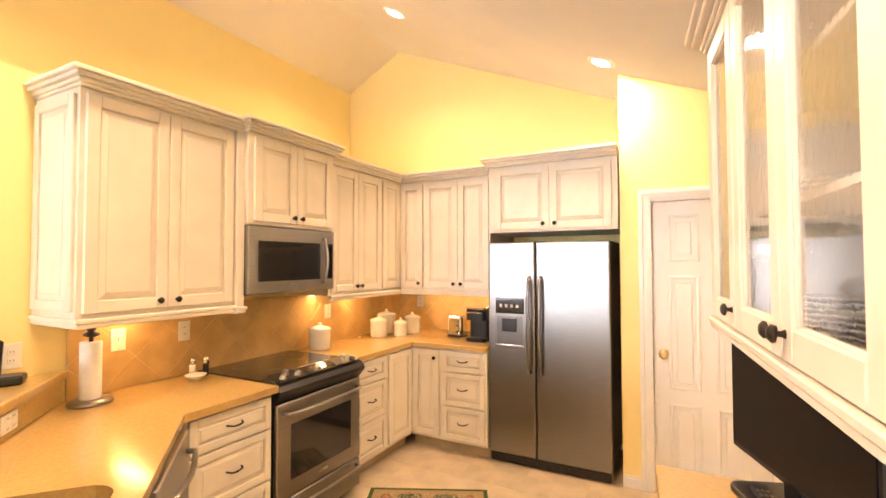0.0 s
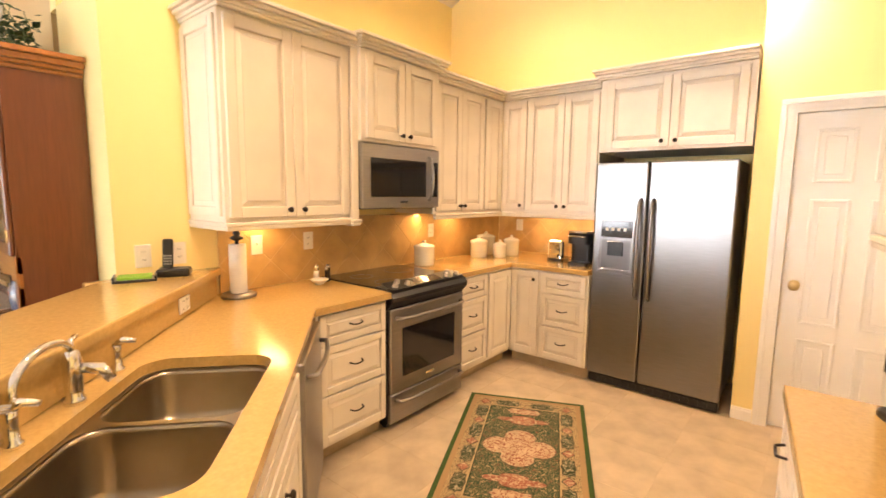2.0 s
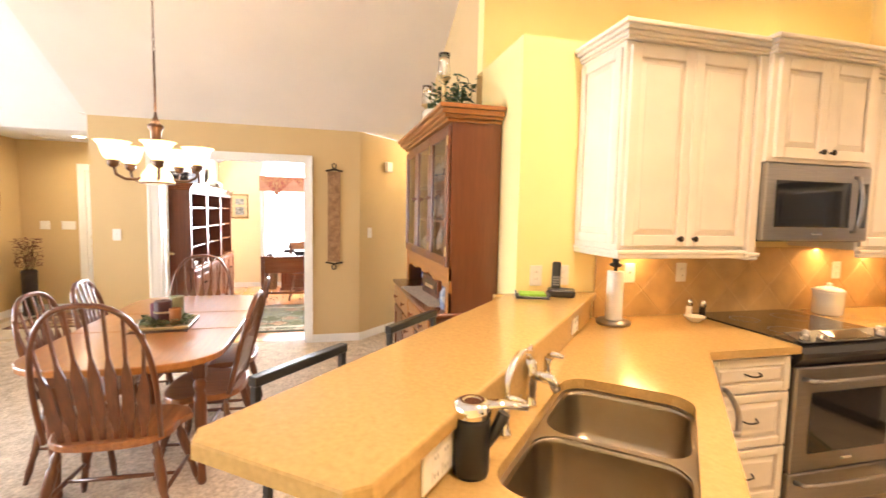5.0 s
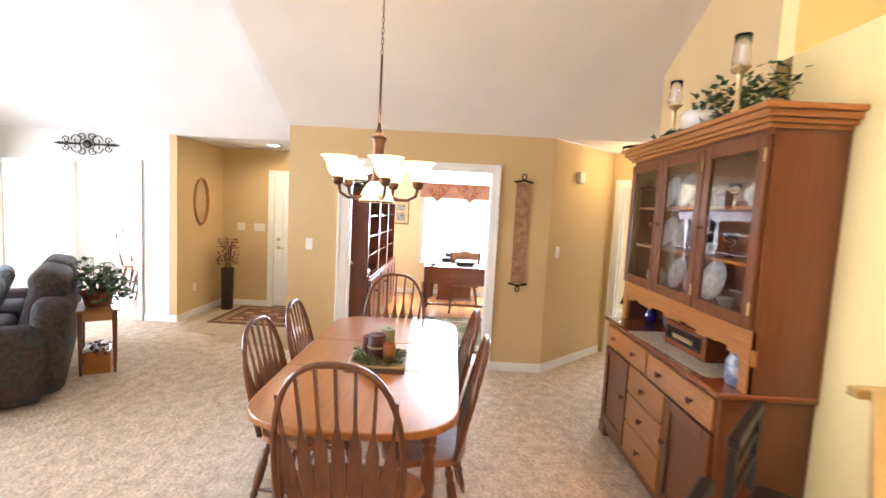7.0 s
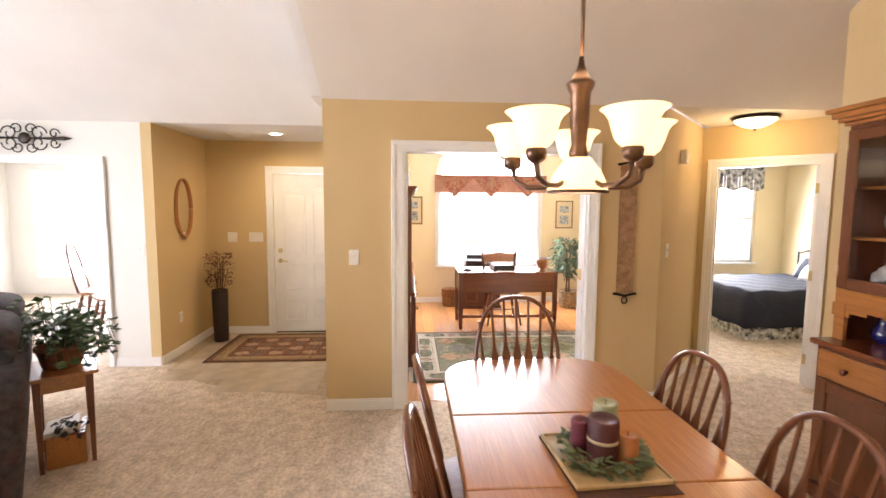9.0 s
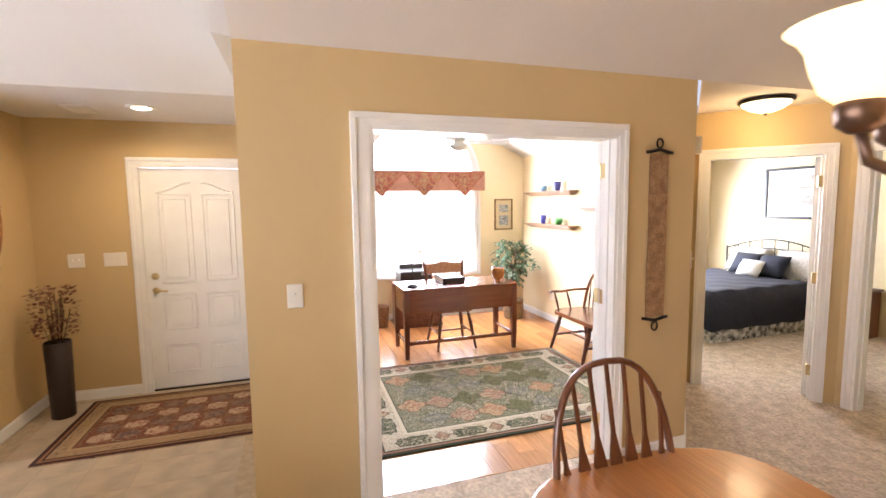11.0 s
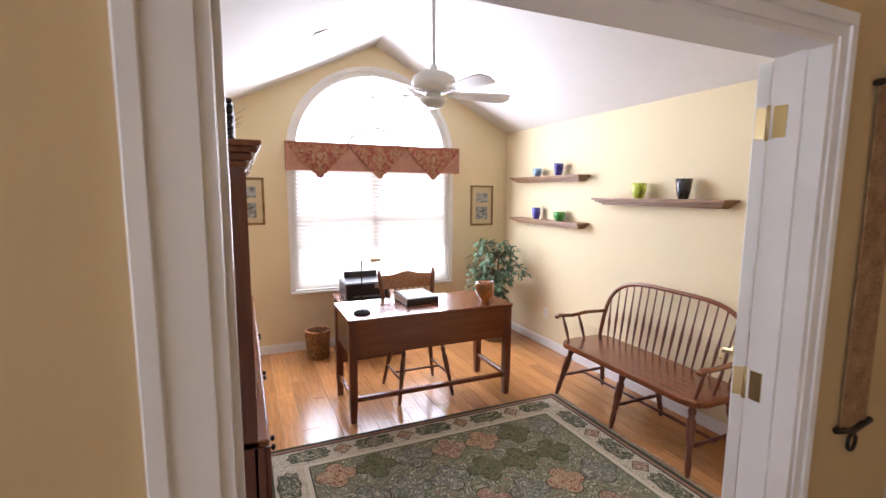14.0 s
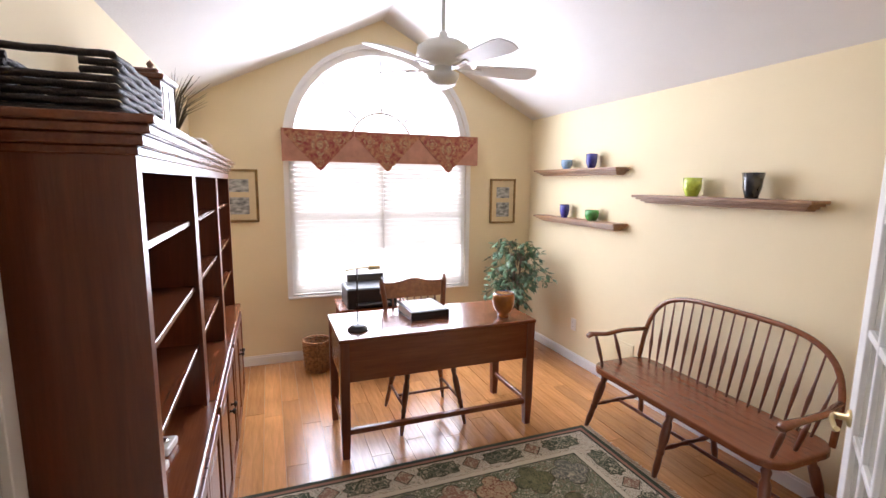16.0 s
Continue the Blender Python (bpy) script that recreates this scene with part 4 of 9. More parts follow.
def panel_door(m, w, h, material, name="door_1", label="white six panel interior door", handle=BRASS, rows=((0.12, 0.62), (0.72, 1.5), (1.6, 1.92)), knob_x=None, lever=False):
    d = empty(name, m, label, "door", "", "structure")
    bm = bmesh.new()
    box(bm, 0, 0, 0.008, w, 0.035, h, 0.002)
    for z0, z1 in rows:
        for x0, x1 in ((0.1, w / 2 - 0.045), (w / 2 + 0.045, w - 0.1)):
            raised_field(bm, x0, z0, x1, z1)
    part("leaf", bm, material, d)
    kx = 0.065 if knob_x is None else knob_x
    bm = bmesh.new()
    lathe(bm, [(0.032, 0), (0.03, 0.008), (0.013, 0.014), (0.013, 0.035), (0.028, 0.045), (0.03, 0.06), (0.02, 0.072), (0.004, 0.075)], 18, pose(kx, 0, 0.96, 90))
    part("door_knob", bm, handle, d, "polished round door knob")
    return d


def raised_field(bm, x0, z0, x1, z1):
    """A moulded panel let into a door face that looks along -y."""
    for q in ((x0, z0, x0 + 0.018, z1), (x1 - 0.018, z0, x1, z1), (x0 + 0.018, z0, x1 - 0.018, z0 + 0.018), (x0 + 0.018, z1 - 0.018, x1 - 0.018, z1)):
        box(bm, q[0], -0.01, q[1], q[2], 0.001, q[3], 0.004)
    box(bm, x0 + 0.045, -0.008, z0 + 0.045, x1 - 0.045, 0.001, z1 - 0.045, 0.007)


# pantry door
panel_door(pose(-0.033, 3.65, 0), 0.671, 2.018, TRIM, "door_1", "closed white six panel pantry door")
casing((-0.24, 3.62), (XE, 3.62), 0.185, 0.9, 2.04, 0.1)
casing((XS, YC), (XS, 0.09), 0.605, 2.09, 2.05, 0.122, both=True, first=0.093)
casing((-6.43, 0.99), (-5.66, 1.76), 0.12, 0.95, 2.03, 0.1)
casing((-7.82, -4.42), (-7.82, YC), 0.77, 1.7, 2.03, 0.1)
casing((XL, YS), (XL, -4.42), 0.25, 2.1, 2.03, 0.1, w=0.04)
casing((-5.66, 1.76), (-4.62, 1.76), 0.12, 0.9, 2.03, 0.1)
skirting([(XS, YC), (XS, -2.075)])
skirting([(XS, -0.445), (XS, 0.09), (-6.4, 0.96)])
skirting([(-7.82, -4.42), (-7.82, -3.715)])
skirting([(XL, -4.42), (-7.82, -4.42)])
skirting([(XL, -4.855), (XL, -4.42)])
skirting([(-0.24, 3.62), (-0.12, 3.62)])
skirting([(XW, YE), (-6.5, YE)])
skirting([(XW, YW), (XW, YE)])


# ---- small kitchen things ----
def canister(x, y, r, h):
    c = empty("canister", pose(x, y, 0.91), "white ceramic canister with a knobbed lid", "canister", "kitchen canisters")
    bm = bmesh.new()
    lathe(bm, [(r * 0.9, 0), (r * 0.98, 0.01), (r, h * 0.5), (r, h * 0.92), (r * 1.03, h * 0.95), (r * 1.03, h)], 24)
    part("jar", bm, WHITEWARE, c)
    bm = bmesh.new()
    lathe(bm, [(r * 1.06, h), (r * 1.08, h + 0.008), (r * 0.8, h + 0.022), (r * 0.25, h + 0.034), (r * 0.16, h + 0.04), (r * 0.22, h + 0.052), (0.003, h + 0.058)], 24)
    part("lid", bm, WHITEWARE, c)


canister(-2.42, 2.9, 0.085, 0.15)
canister(-2.36, 3.62, 0.08, 0.145)
canister(-2.44, 3.86, 0.09, 0.17)
canister(-2.2, 3.74, 0.062, 0.115)
canister(-2.2, 3.95, 0.075, 0.145)


def towel_holder():
    c = empty("paper_towel_holder", pose(-2.42, 1.3, 0.91), "paper towel roll on a steel holder", "paper towel")
    bm = bmesh.new()
    lathe(bm, [(0.092, 0), (0.095, 0.012), (0.085, 0.022), (0.02, 0.028)], 28)
    part("base", bm, STEEL, c)
    bm = bmesh.new()
    lathe(bm, [(0.018, 0.024), (0.044, 0.024), (0.046, 0.03), (0.046, 0.295), (0.044, 0.3), (0.018, 0.3)], 24)
    part("paper_roll", bm, mat("white_paper_towel", (0.85, 0.84, 0.82), 0.95, 0, 0.03, 30, 0.2, 90), c, "white paper towel roll")
    bm = bmesh.new()
    lathe(bm, [(0.01, 0.29), (0.01, 0.32), (0.035, 0.33), (0.036, 0.34), (0.015, 0.35), (0.022, 0.362), (0.012, 0.376), (0.002, 0.378)], 18)
    part("finial", bm, BLACK, c, "black finial")


towel_holder()


def shaker(x, y, material):
    c = empty("shaker", pose(x, y, 0.91), "small glass shaker with a steel cap", "shaker", "salt and pepper")
    bm = bmesh.new()
    lathe(bm, [(0.018, 0), (0.02, 0.005), (0.017, 0.05), (0.018, 0.075)], 14)
    part("jar", bm, material, c)
    bm = bmesh.new()
    lathe(bm, [(0.0185, 0.075), (0.019, 0.1), (0.012, 0.115), (0.002, 0.117)], 14)
    part("cap", bm, CHROME, c)


shaker(-2.47, 1.86, WHITEWARE)
shaker(-2.43, 1.92, BRONZE)
bm = bmesh.new()
lathe(bm, [(0.025, 0), (0.03, 0.005), (0.058, 0.03), (0.06, 0.034), (0.055, 0.034), (0.028, 0.01), (0.002, 0.008)], 22, pose(-2.38, 1.82, 0.91))
tagged(finish("spoon_bowl", bm, WHITEWARE), "small white ceramic dish on the counter", "bowl")


def toaster():
    c = empty("toaster", pose(-1.72, 3.98, 0.91), "polished steel two slice toaster", "toaster")
    bm = bmesh.new()
    prism(bm, rounded(-0.08, -0.075, 0.08, 0.075, 0.035), 0.012, 0.185, bevel=0.02)
    part("body", bm, CHROME, c)
    bm = bmesh.new()
    prism(bm, rounded(-0.083, -0.078, 0.083, 0.078, 0.035), 0.0, 0.02)
    part("base", bm, BLACK, c)
    bm = bmesh.new()
    for x in (-0.035, 0.035):
        box(bm, x - 0.012, -0.055, 0.18, x + 0.012, 0.055, 0.1865)
    part("slot", bm, BLACK, c)
    bm = bmesh.new()
    box(bm, 0.03, -0.095, 0.1, 0.055, -0.073, 0.115, 0.003)
    lathe(bm, [(0.012, 0), (0.012, 0.012)], 12, pose(0.042, -0.075, 0.05, 90))
    part("lever", bm, BLACK, c)


toaster()


def coffee():
    c = empty("coffee_maker", pose(-1.44, 3.88, 0.91), "black single cup coffee maker with a water tank", "coffee maker")
    bm = bmesh.new()
    prism(bm, rounded(-0.1, -0.05, 0.1, 0.14, 0.05), 0.0, 0.27, bevel=0.02)
    prism(bm, rounded(-0.09, -0.14, 0.09, -0.04, 0.03), 0.0, 0.03)
    prism(bm, rounded(-0.095, -0.14, 0.095, 0.0, 0.045), 0.185, 0.28, bevel=0.02)
    part("body", bm, BLACK, c)
    bm = bmesh.new()
    prism(bm, rounded(-0.098, -0.145, 0.098, 0.02, 0.045), 0.28, 0.295, bevel=0.006)
    rod(bm, [(-0.07, -0.14, 0.25)] + [(-0.07 + 0.14 * k / 6, -0.158, 0.25 + 0.004 * math.sin(math.pi * k / 6)) for k in range(7)] + [(0.07, -0.14, 0.25)], 0.007, 8)
    part("lid", bm, CHROME, c)
    bm = bmesh.new()
    prism(bm, rounded(0.104, -0.06, 0.165, 0.12, 0.025), 0.02, 0.25)
    part("water_tank", bm, mat("blue_tinted_plastic", (0.12, 0.2, 0.35), 0.12, 0, 0.05, 6), c, "blue tinted water tank")


coffee()


def phone():
    c = empty("cordless_phone", pose(-2.45, 0.98, 1.07, 0, 0, 60), "black cordless phone on its charging base", "phone")
    bm = bmesh.new()
    box(bm, -0.075, -0.05, 0, 0.075, 0.05, 0.04, 0.008)
    part("base", bm, BLACK, c)
    bm = bmesh.new()
    box(bm, -0.024, -0.012, 0, 0.024, 0.014, 0.165, 0.008, pose(-0.03, 0.01, 0.025, -12))
    part("handset", bm, BLACK, c)
    bm = bmesh.new()
    for k in range(12):
        box(bm, -0.016 + 0.013 * (k % 3), -0.0145, 0.03 + 0.014 * (k // 3), -0.007 + 0.013 * (k % 3), -0.011, 0.038 + 0.014 * (k // 3), 0, pose(-0.03, 0.01, 0.025, -12))
    part("keypad", bm, STEEL, c)
    c = empty("notepad_tray", pose(-2.44, 0.8, 1.07, 0, 0, 70), "black tray holding a green notepad", "notepad")
    bm = bmesh.new()
    box(bm, -0.09, -0.06, 0, 0.09, 0.06, 0.012, 0.003)
    for q in ((-0.09, -0.06, -0.08, 0.06), (0.08, -0.06, 0.09, 0.06)):
        box(bm, q[0], q[1], 0.012, q[2], q[3], 0.028, 0.002)
    part("tray", bm, BLACK, c)
    bm = bmesh.new()
    box(bm, -0.07, -0.05, 0.0125, 0.07, 0.05, 0.026, 0.002)
    part("notepad", bm, mat("green_paper", (0.25, 0.5, 0.05), 0.8), c, "lime green notepad")


phone()


# ---- glass-fronted cabinets and television on the east wall ----
def seeded_glass():
    m = glass_mat("seeded_glass", (0.95, 0.97, 0.98), 0.03)
    nt = m.node_tree
    b = nt.nodes["Principled BSDF"]
    tc, n = nt.nodes.new("ShaderNodeTexCoord"), nt.nodes.new("ShaderNodeTexNoise")
    n.inputs["Scale"].default_value = 38
    bp = nt.nodes.new("ShaderNodeBump")
    bp.inputs["Strength"].default_value, bp.inputs["Distance"].default_value = 0.12, 0.003
    nt.links.new(tc.outputs["Object"], n.inputs["Vector"])
    nt.links.new(n.outputs[0], bp.inputs["Height"])
    nt.links.new(bp.outputs[0], b.inputs["Normal"])
    return m


SEEDED = seeded_glass()


def glass_cabinet():
    c = empty("glass_cabinet", pose(0.272, 2.1, 1.39, 0, 0, -84.8), "cream glazed wall cabinet with seeded glass doors", "cabinet")
    W, D, H = 1.55, 0.36, 1.0
    bm = bmesh.new()
    box(bm, 0, 0.0, 0, W, D, 0.03)
    box(bm, 0, 0.0, H - 0.03, W, D, H)
    box(bm, 0, D - 0.015, 0.03, W, D, H - 0.03)
    for x in (0, 0.405, W - 0.02):
        box(bm, x, 0.0, 0.03, x + 0.02, D - 0.015, H - 0.03)
    for z in (0.33, 0.62):
        box(bm, 0.02, 0.04, z, W - 0.02, D - 0.015, z + 0.016)
    part("body", bm, CABINET, c)
    for x0, x1, kx in ((0.005, 0.41, 0.375), (0.42, 0.855, 0.825), (0.855, 1.29, 0.885)):
        bm = bmesh.new()
        f = 0.07
        for q in ((x0 + 0.002, 0.005, x0 + f, H - 0.005), (x1 - f, 0.005, x1 - 0.002, H - 0.005), (x0 + f, 0.005, x1 - f, 0.005 + f), (x0 + f, H - 0.005 - f, x1 - f, H - 0.005)):
            box(bm, q[0], -0.022, q[1], q[2], -0.001, q[3], 0.004)
        g = 0.012
        for q in ((x0 + f, f, x0 + f + g, H - f), (x1 - f - g, f, x1 - f, H - f), (x0 + f + g, f, x1 - f - g, f + g), (x0 + f + g, H - f - g, x1 - f - g, H - f)):
            box(bm, q[0], -0.016, q[1], q[2], -0.003, q[3], 0.003)
        d = part("door", bm, CABINET, c)
        bm = bmesh.new()
        box(bm, x0 + f + 0.005, -0.009, f + 0.005, x1 - f - 0.005, -0.005, H - f - 0.005)
        part("glass_pane", bm, SEEDED, d, "seeded textured glass").visible_shadow = False
        knob(d, kx, 0.06, -0.022, r=0.018)
    crown(c, 0, W, H, D, True, False, 0.09, 0.07)
    light_rail(c, 0, W, D, True)
    for x, z, n in ((0.54, 0.03, 6), (0.72, 0.03, 4), (1.0, 0.03, 9), (1.05, 0.346, 3), (0.6, 0.346, 4), (1.0, 0.636, 2), (0.2, 0.346, 3)):
        p = empty("plate_stack", c.matrix_world @ pose(x, 0.19, z), "stack of white plates behind the glass", "plates", "stored dishes")
        for k in range(n):
            bm = bmesh.new()
            lathe(bm, [(0.05, 0), (0.09, 0.012), (0.1, 0.016), (0.095, 0.018), (0.05, 0.006)], 20, pose(0, 0, 0.014 * k))
            part("plate", bm, WHITEWARE, p)


glass_cabinet()


def desk_counter():
    t = empty("countertop", pose(0, 0, 0), "tan quartz desk counter under the television", "countertop")
    bm = bmesh.new()
    prism(bm, [(0.157, 0.75), (XE - 0.002, 0.75), (XE - 0.002, 1.83), (0.06, 1.83)], 0.872, 0.91, bevel=0.006)
    part("slab", bm, STONE, t)
    base_unit(pose(0.088, 1.81, 0, 0, 0, -84.8), 1.08, 0.55, fronts=[("door", 0.02, 0.125, 0.36, 0.68, 0.32), ("drawer", 0.02, 0.69, 0.36, 0.855, None), ("door", 0.36, 0.125, 0.7, 0.68, 0.4), ("drawer", 0.36, 0.69, 0.7, 0.855, None), ("door", 0.7, 0.125, 1.06, 0.68, 0.75), ("drawer", 0.7, 0.69, 1.06, 0.855, None)], label="cream glazed desk cabinet with drawers")


desk_counter()


def television():
    c = empty("television", pose(0.405, 1.658, 0.91, 0, 0, -70), "small black flat screen television on its stand", "television")
    bm = bmesh.new()
    prism(bm, rounded(-0.15, -0.1, 0.15, 0.1, 0.04), 0, 0.018, bevel=0.006)
    box(bm, -0.03, 0.0, 0.015, 0.03, 0.03, 0.12)
    part("stand", bm, BLACK, c)
    bm = bmesh.new()
    box(bm, -0.32, 0.0, 0.06, 0.32, 0.05, 0.44, 0.008)
    part("housing", bm, BLACK, c)
    bm = bmesh.new()
    box(bm, -0.3, -0.004, 0.085, 0.3, 0.001, 0.425)
    part("screen", bm, mat("matte_black_screen", (0.006, 0.006, 0.007), 0.35, 0, 0.02, 5, spec=0.25), c)
    c = empty("remote_control", pose(0.355, 1.63, 0.929, 0, 0, 100), "black remote control on the television stand", "remote")
    bm = bmesh.new()
    box(bm, -0.09, -0.024, 0, 0.09, 0.024, 0.018, 0.005)
    part("body", bm, BLACK, c)
    bm = bmesh.new()
    for k in range(15):
        box(bm, -0.07 + 0.028 * (k // 3), -0.014 + 0.012 * (k % 3), 0.0175, -0.056 + 0.028 * (k // 3), -0.006 + 0.012 * (k % 3), 0.0205, 0.001)
    part("buttons", bm, STEEL, c)


television()


# ---- lights in the kitchen ----
BULB = glow("lit_bulb", (1.0, 0.86, 0.6), 30.0)


def can_light(x, y, z, slope, power, where="kitchen"):
    c = empty("recessed_light", pose(x, y, z, 0, slope, 0), "white recessed ceiling can light, lit", "light", "recessed lights")
    bm = bmesh.new()
    lathe(bm, [(0.085, -0.006), (0.1, -0.004), (0.1, 0), (0.08, 0)], 24)
    part("trim_ring", bm, TRIM, c)
    bm = bmesh.new()
    lathe(bm, [(0.001, -0.012), (0.055, -0.01), (0.07, -0.004), (0.07, -0.001)], 20)
    part("lamp", bm, BULB, c, "glowing warm bulb")
    lamp("recessed_lamp", "AREA", pose(x, y, z - 0.03) @ pose(0, 0, 0, 0, 0, 0), power, WARM, 0.15, spread=150)


SL = math.degrees(math.atan(EASTP))
for x, y in ((-1.91, 3.2), (-0.33, 3.45), (-1.7, 0.9), (-0.4, 0.6)):
    can_light(x, y, roof(x), SL, 46)
for y in (1.5, 2.95, 3.4):
    lamp("under_cabinet_lamp", "AREA", pose(-2.42, y, 1.325), 2.6, (1.0, 0.62, 0.25), 0.3, 0.05)
for x in (-1.95, -1.5):
    lamp("under_cabinet_lamp", "AREA", pose(x, 4.12, 1.325), 2.6, (1.0, 0.62, 0.25), 0.3, 0.05)


def clip_poly(poly, x0, y0, x1, y1):
    """The part of an outline inside a rectangle."""
    for ax, v, keep in ((0, x0, 1), (0, x1, -1), (1, y0, 1), (1, y1, -1)):
        out = []
        for i in range(len(poly)):
            a, b = poly[i - 1], poly[i]
            ia, ib = (a[ax] - v) * keep >= 0, (b[ax] - v) * keep >= 0
            if ia != ib:
                t = (v - a[ax]) / (b[ax] - a[ax])
                out.append((a[0] + t * (b[0] - a[0]), a[1] + t * (b[1] - a[1])))
            if ib:
                out.append(b)
        poly = out
        if len(poly) < 3:
            return []
    return poly


def splash(name, m, w, h, s=0.23):
    """Diagonal wall tiles over a panel w by h; each tile a piece of its own on a grout bed."""
    bm = bmesh.new()
    box(bm, 0, -0.010, 0, w, -0.0005, h)
    bed = finish(name, bm, SPLASH_GROUT)
    bed.matrix_world = m
    tagged(bed, "tan diagonal ceramic tile backsplash", "backsplash", "", "structure")
    r = s / math.sqrt(2)
    i = 0
    for a in range(-1, int(w / r) + 2):
        for b in range(-1, int(h / r) + 2):
            if (a + b) % 2:
                continue
            g = r - 0.0035
            q = clip_poly([(a * r - g, b * r), (a * r, b * r - g), (a * r + g, b * r), (a * r, b * r + g)], 0.002, 0.002, w - 0.002, h - 0.002)
            if len(q) < 3:
                continue
            area = abs(sum(q[k - 1][0] * q[k][1] - q[k][0] * q[k - 1][1] for k in range(len(q)))) / 2
            if area < 0.0004:
                continue
            bm = bmesh.new()
            lo = [bm.verts.new((x, -0.010, z)) for x, z in q]
            cx, cz = sum(x for x, _ in q) / len(q), sum(z for _, z in q) / len(q)
            hi = [bm.verts.new((cx + (x - cx) * 0.985, -0.012, cz + (z - cz) * 0.975)) for x, z in q]
            fs = [bm.faces.new(hi)] + [bm.faces.new((lo[k], lo[(k + 1) % len(q)], hi[(k + 1) % len(q)], hi[k])) for k in range(len(q))]
            bmesh.ops.recalc_face_normals(bm, faces=fs)
            part("tile", bm, SPLASH, bed)


splash("backsplash_range", pose(WX, 1.26, 0.912, 0, 0, 90), YN - 1.26 - 0.013, 0.425)
splash("backsplash_end", pose(WX + 0.013, YN, 0.912), -1.262 - WX, 0.425)


def point_in(poly, x, y):
    c = False
    for i in range(len(poly)):
        (x0, y0), (x1, y1) = poly[i - 1], poly[i]
        if (y0 > y) != (y1 > y) and x < (x1 - x0) * (y - y0) / (y1 - y0) + x0:
            c = not c
    return c


def floor_tiles(name, outline, s, ang, label, z=0.0):
    """Square floor tiles on a grout bed; the outline stays inside walls and cabinets."""
    bm = bmesh.new()
    prism(bm, outline, z - 0.002, z + 0.003)
    bed = finish(name, bm, GROUT)
    tagged(bed, label, "floor", "", "structure")
    bm = bmesh.new()
    g = s / 2 - 0.001
    lo = [bm.verts.new((x * g, y * g, 0)) for x, y in ((-1, -1), (1, -1), (1, 1), (-1, 1))]
    hi = [bm.verts.new((x * (g - 0.0012), y * (g - 0.0012), 0.001)) for x, y in ((-1, -1), (1, -1), (1, 1), (-1, 1))]
    bm.faces.new(hi)
    for k in range(4):
        bm.faces.new((lo[k], lo[(k + 1) % 4], hi[(k + 1) % 4], hi[k]))
    first = None
    R = Matrix.Rotation(radians(ang), 4, "Z")
    for i in range(-16, 17):
        for j in range(-16, 17):
            p = R @ Vector((i * s, j * s, 0)) + Vector((sum(x for x, _ in outline) / len(outline), sum(y for _, y in outline) / len(outline), 0))
            if not point_in(outline, p.x, p.y):
                continue
            if first is None:
                first = part("tile", bm, TILE, bed)
                ob = first
            else:
                ob = new("tile", first.data)
                ob.parent = bed
            ob.matrix_world = Matrix.Translation((p.x, p.y, z + 0.003)) @ R

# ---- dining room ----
# backlight shade is put into the frame colour; seats keep the lighter oak
CHAIRWOOD = stripes("backlit_chair_oak", (0.15, 0.047, 0.016), "z", 12, (0.095, 0.028, 0.01), 0.28, 0.4)
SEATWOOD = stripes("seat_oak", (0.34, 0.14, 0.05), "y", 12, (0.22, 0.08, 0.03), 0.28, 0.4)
GREEN = mat("dark_green_leaf", (0.06, 0.11, 0.035), 0.45, 0, 0.2, 25, color2=(0.025, 0.055, 0.02))
SAGE = mat("sage_green_leaf", (0.16, 0.2, 0.09), 0.6, 0, 0.2, 25, color2=(0.08, 0.11, 0.05))


def turned_leg(bm, p0, p1, r=0.018, seg=10):
    """A vase-turned leg from the top p0 to the foot p1."""
    shape = ((0, 0.75), (0.08, 0.8), (0.12, 1.25), (0.2, 0.85), (0.25, 1.3), (0.45, 1.35), (0.6, 0.9), (0.64, 1.15), (0.68, 0.85), (0.85, 1.0), (1, 0.65))
    a, b = Vector(p0), Vector(p1)
    rod(bm, [a.lerp(b, t) for t, _ in shape], r, seg, radii=[r * k for _, k in shape])


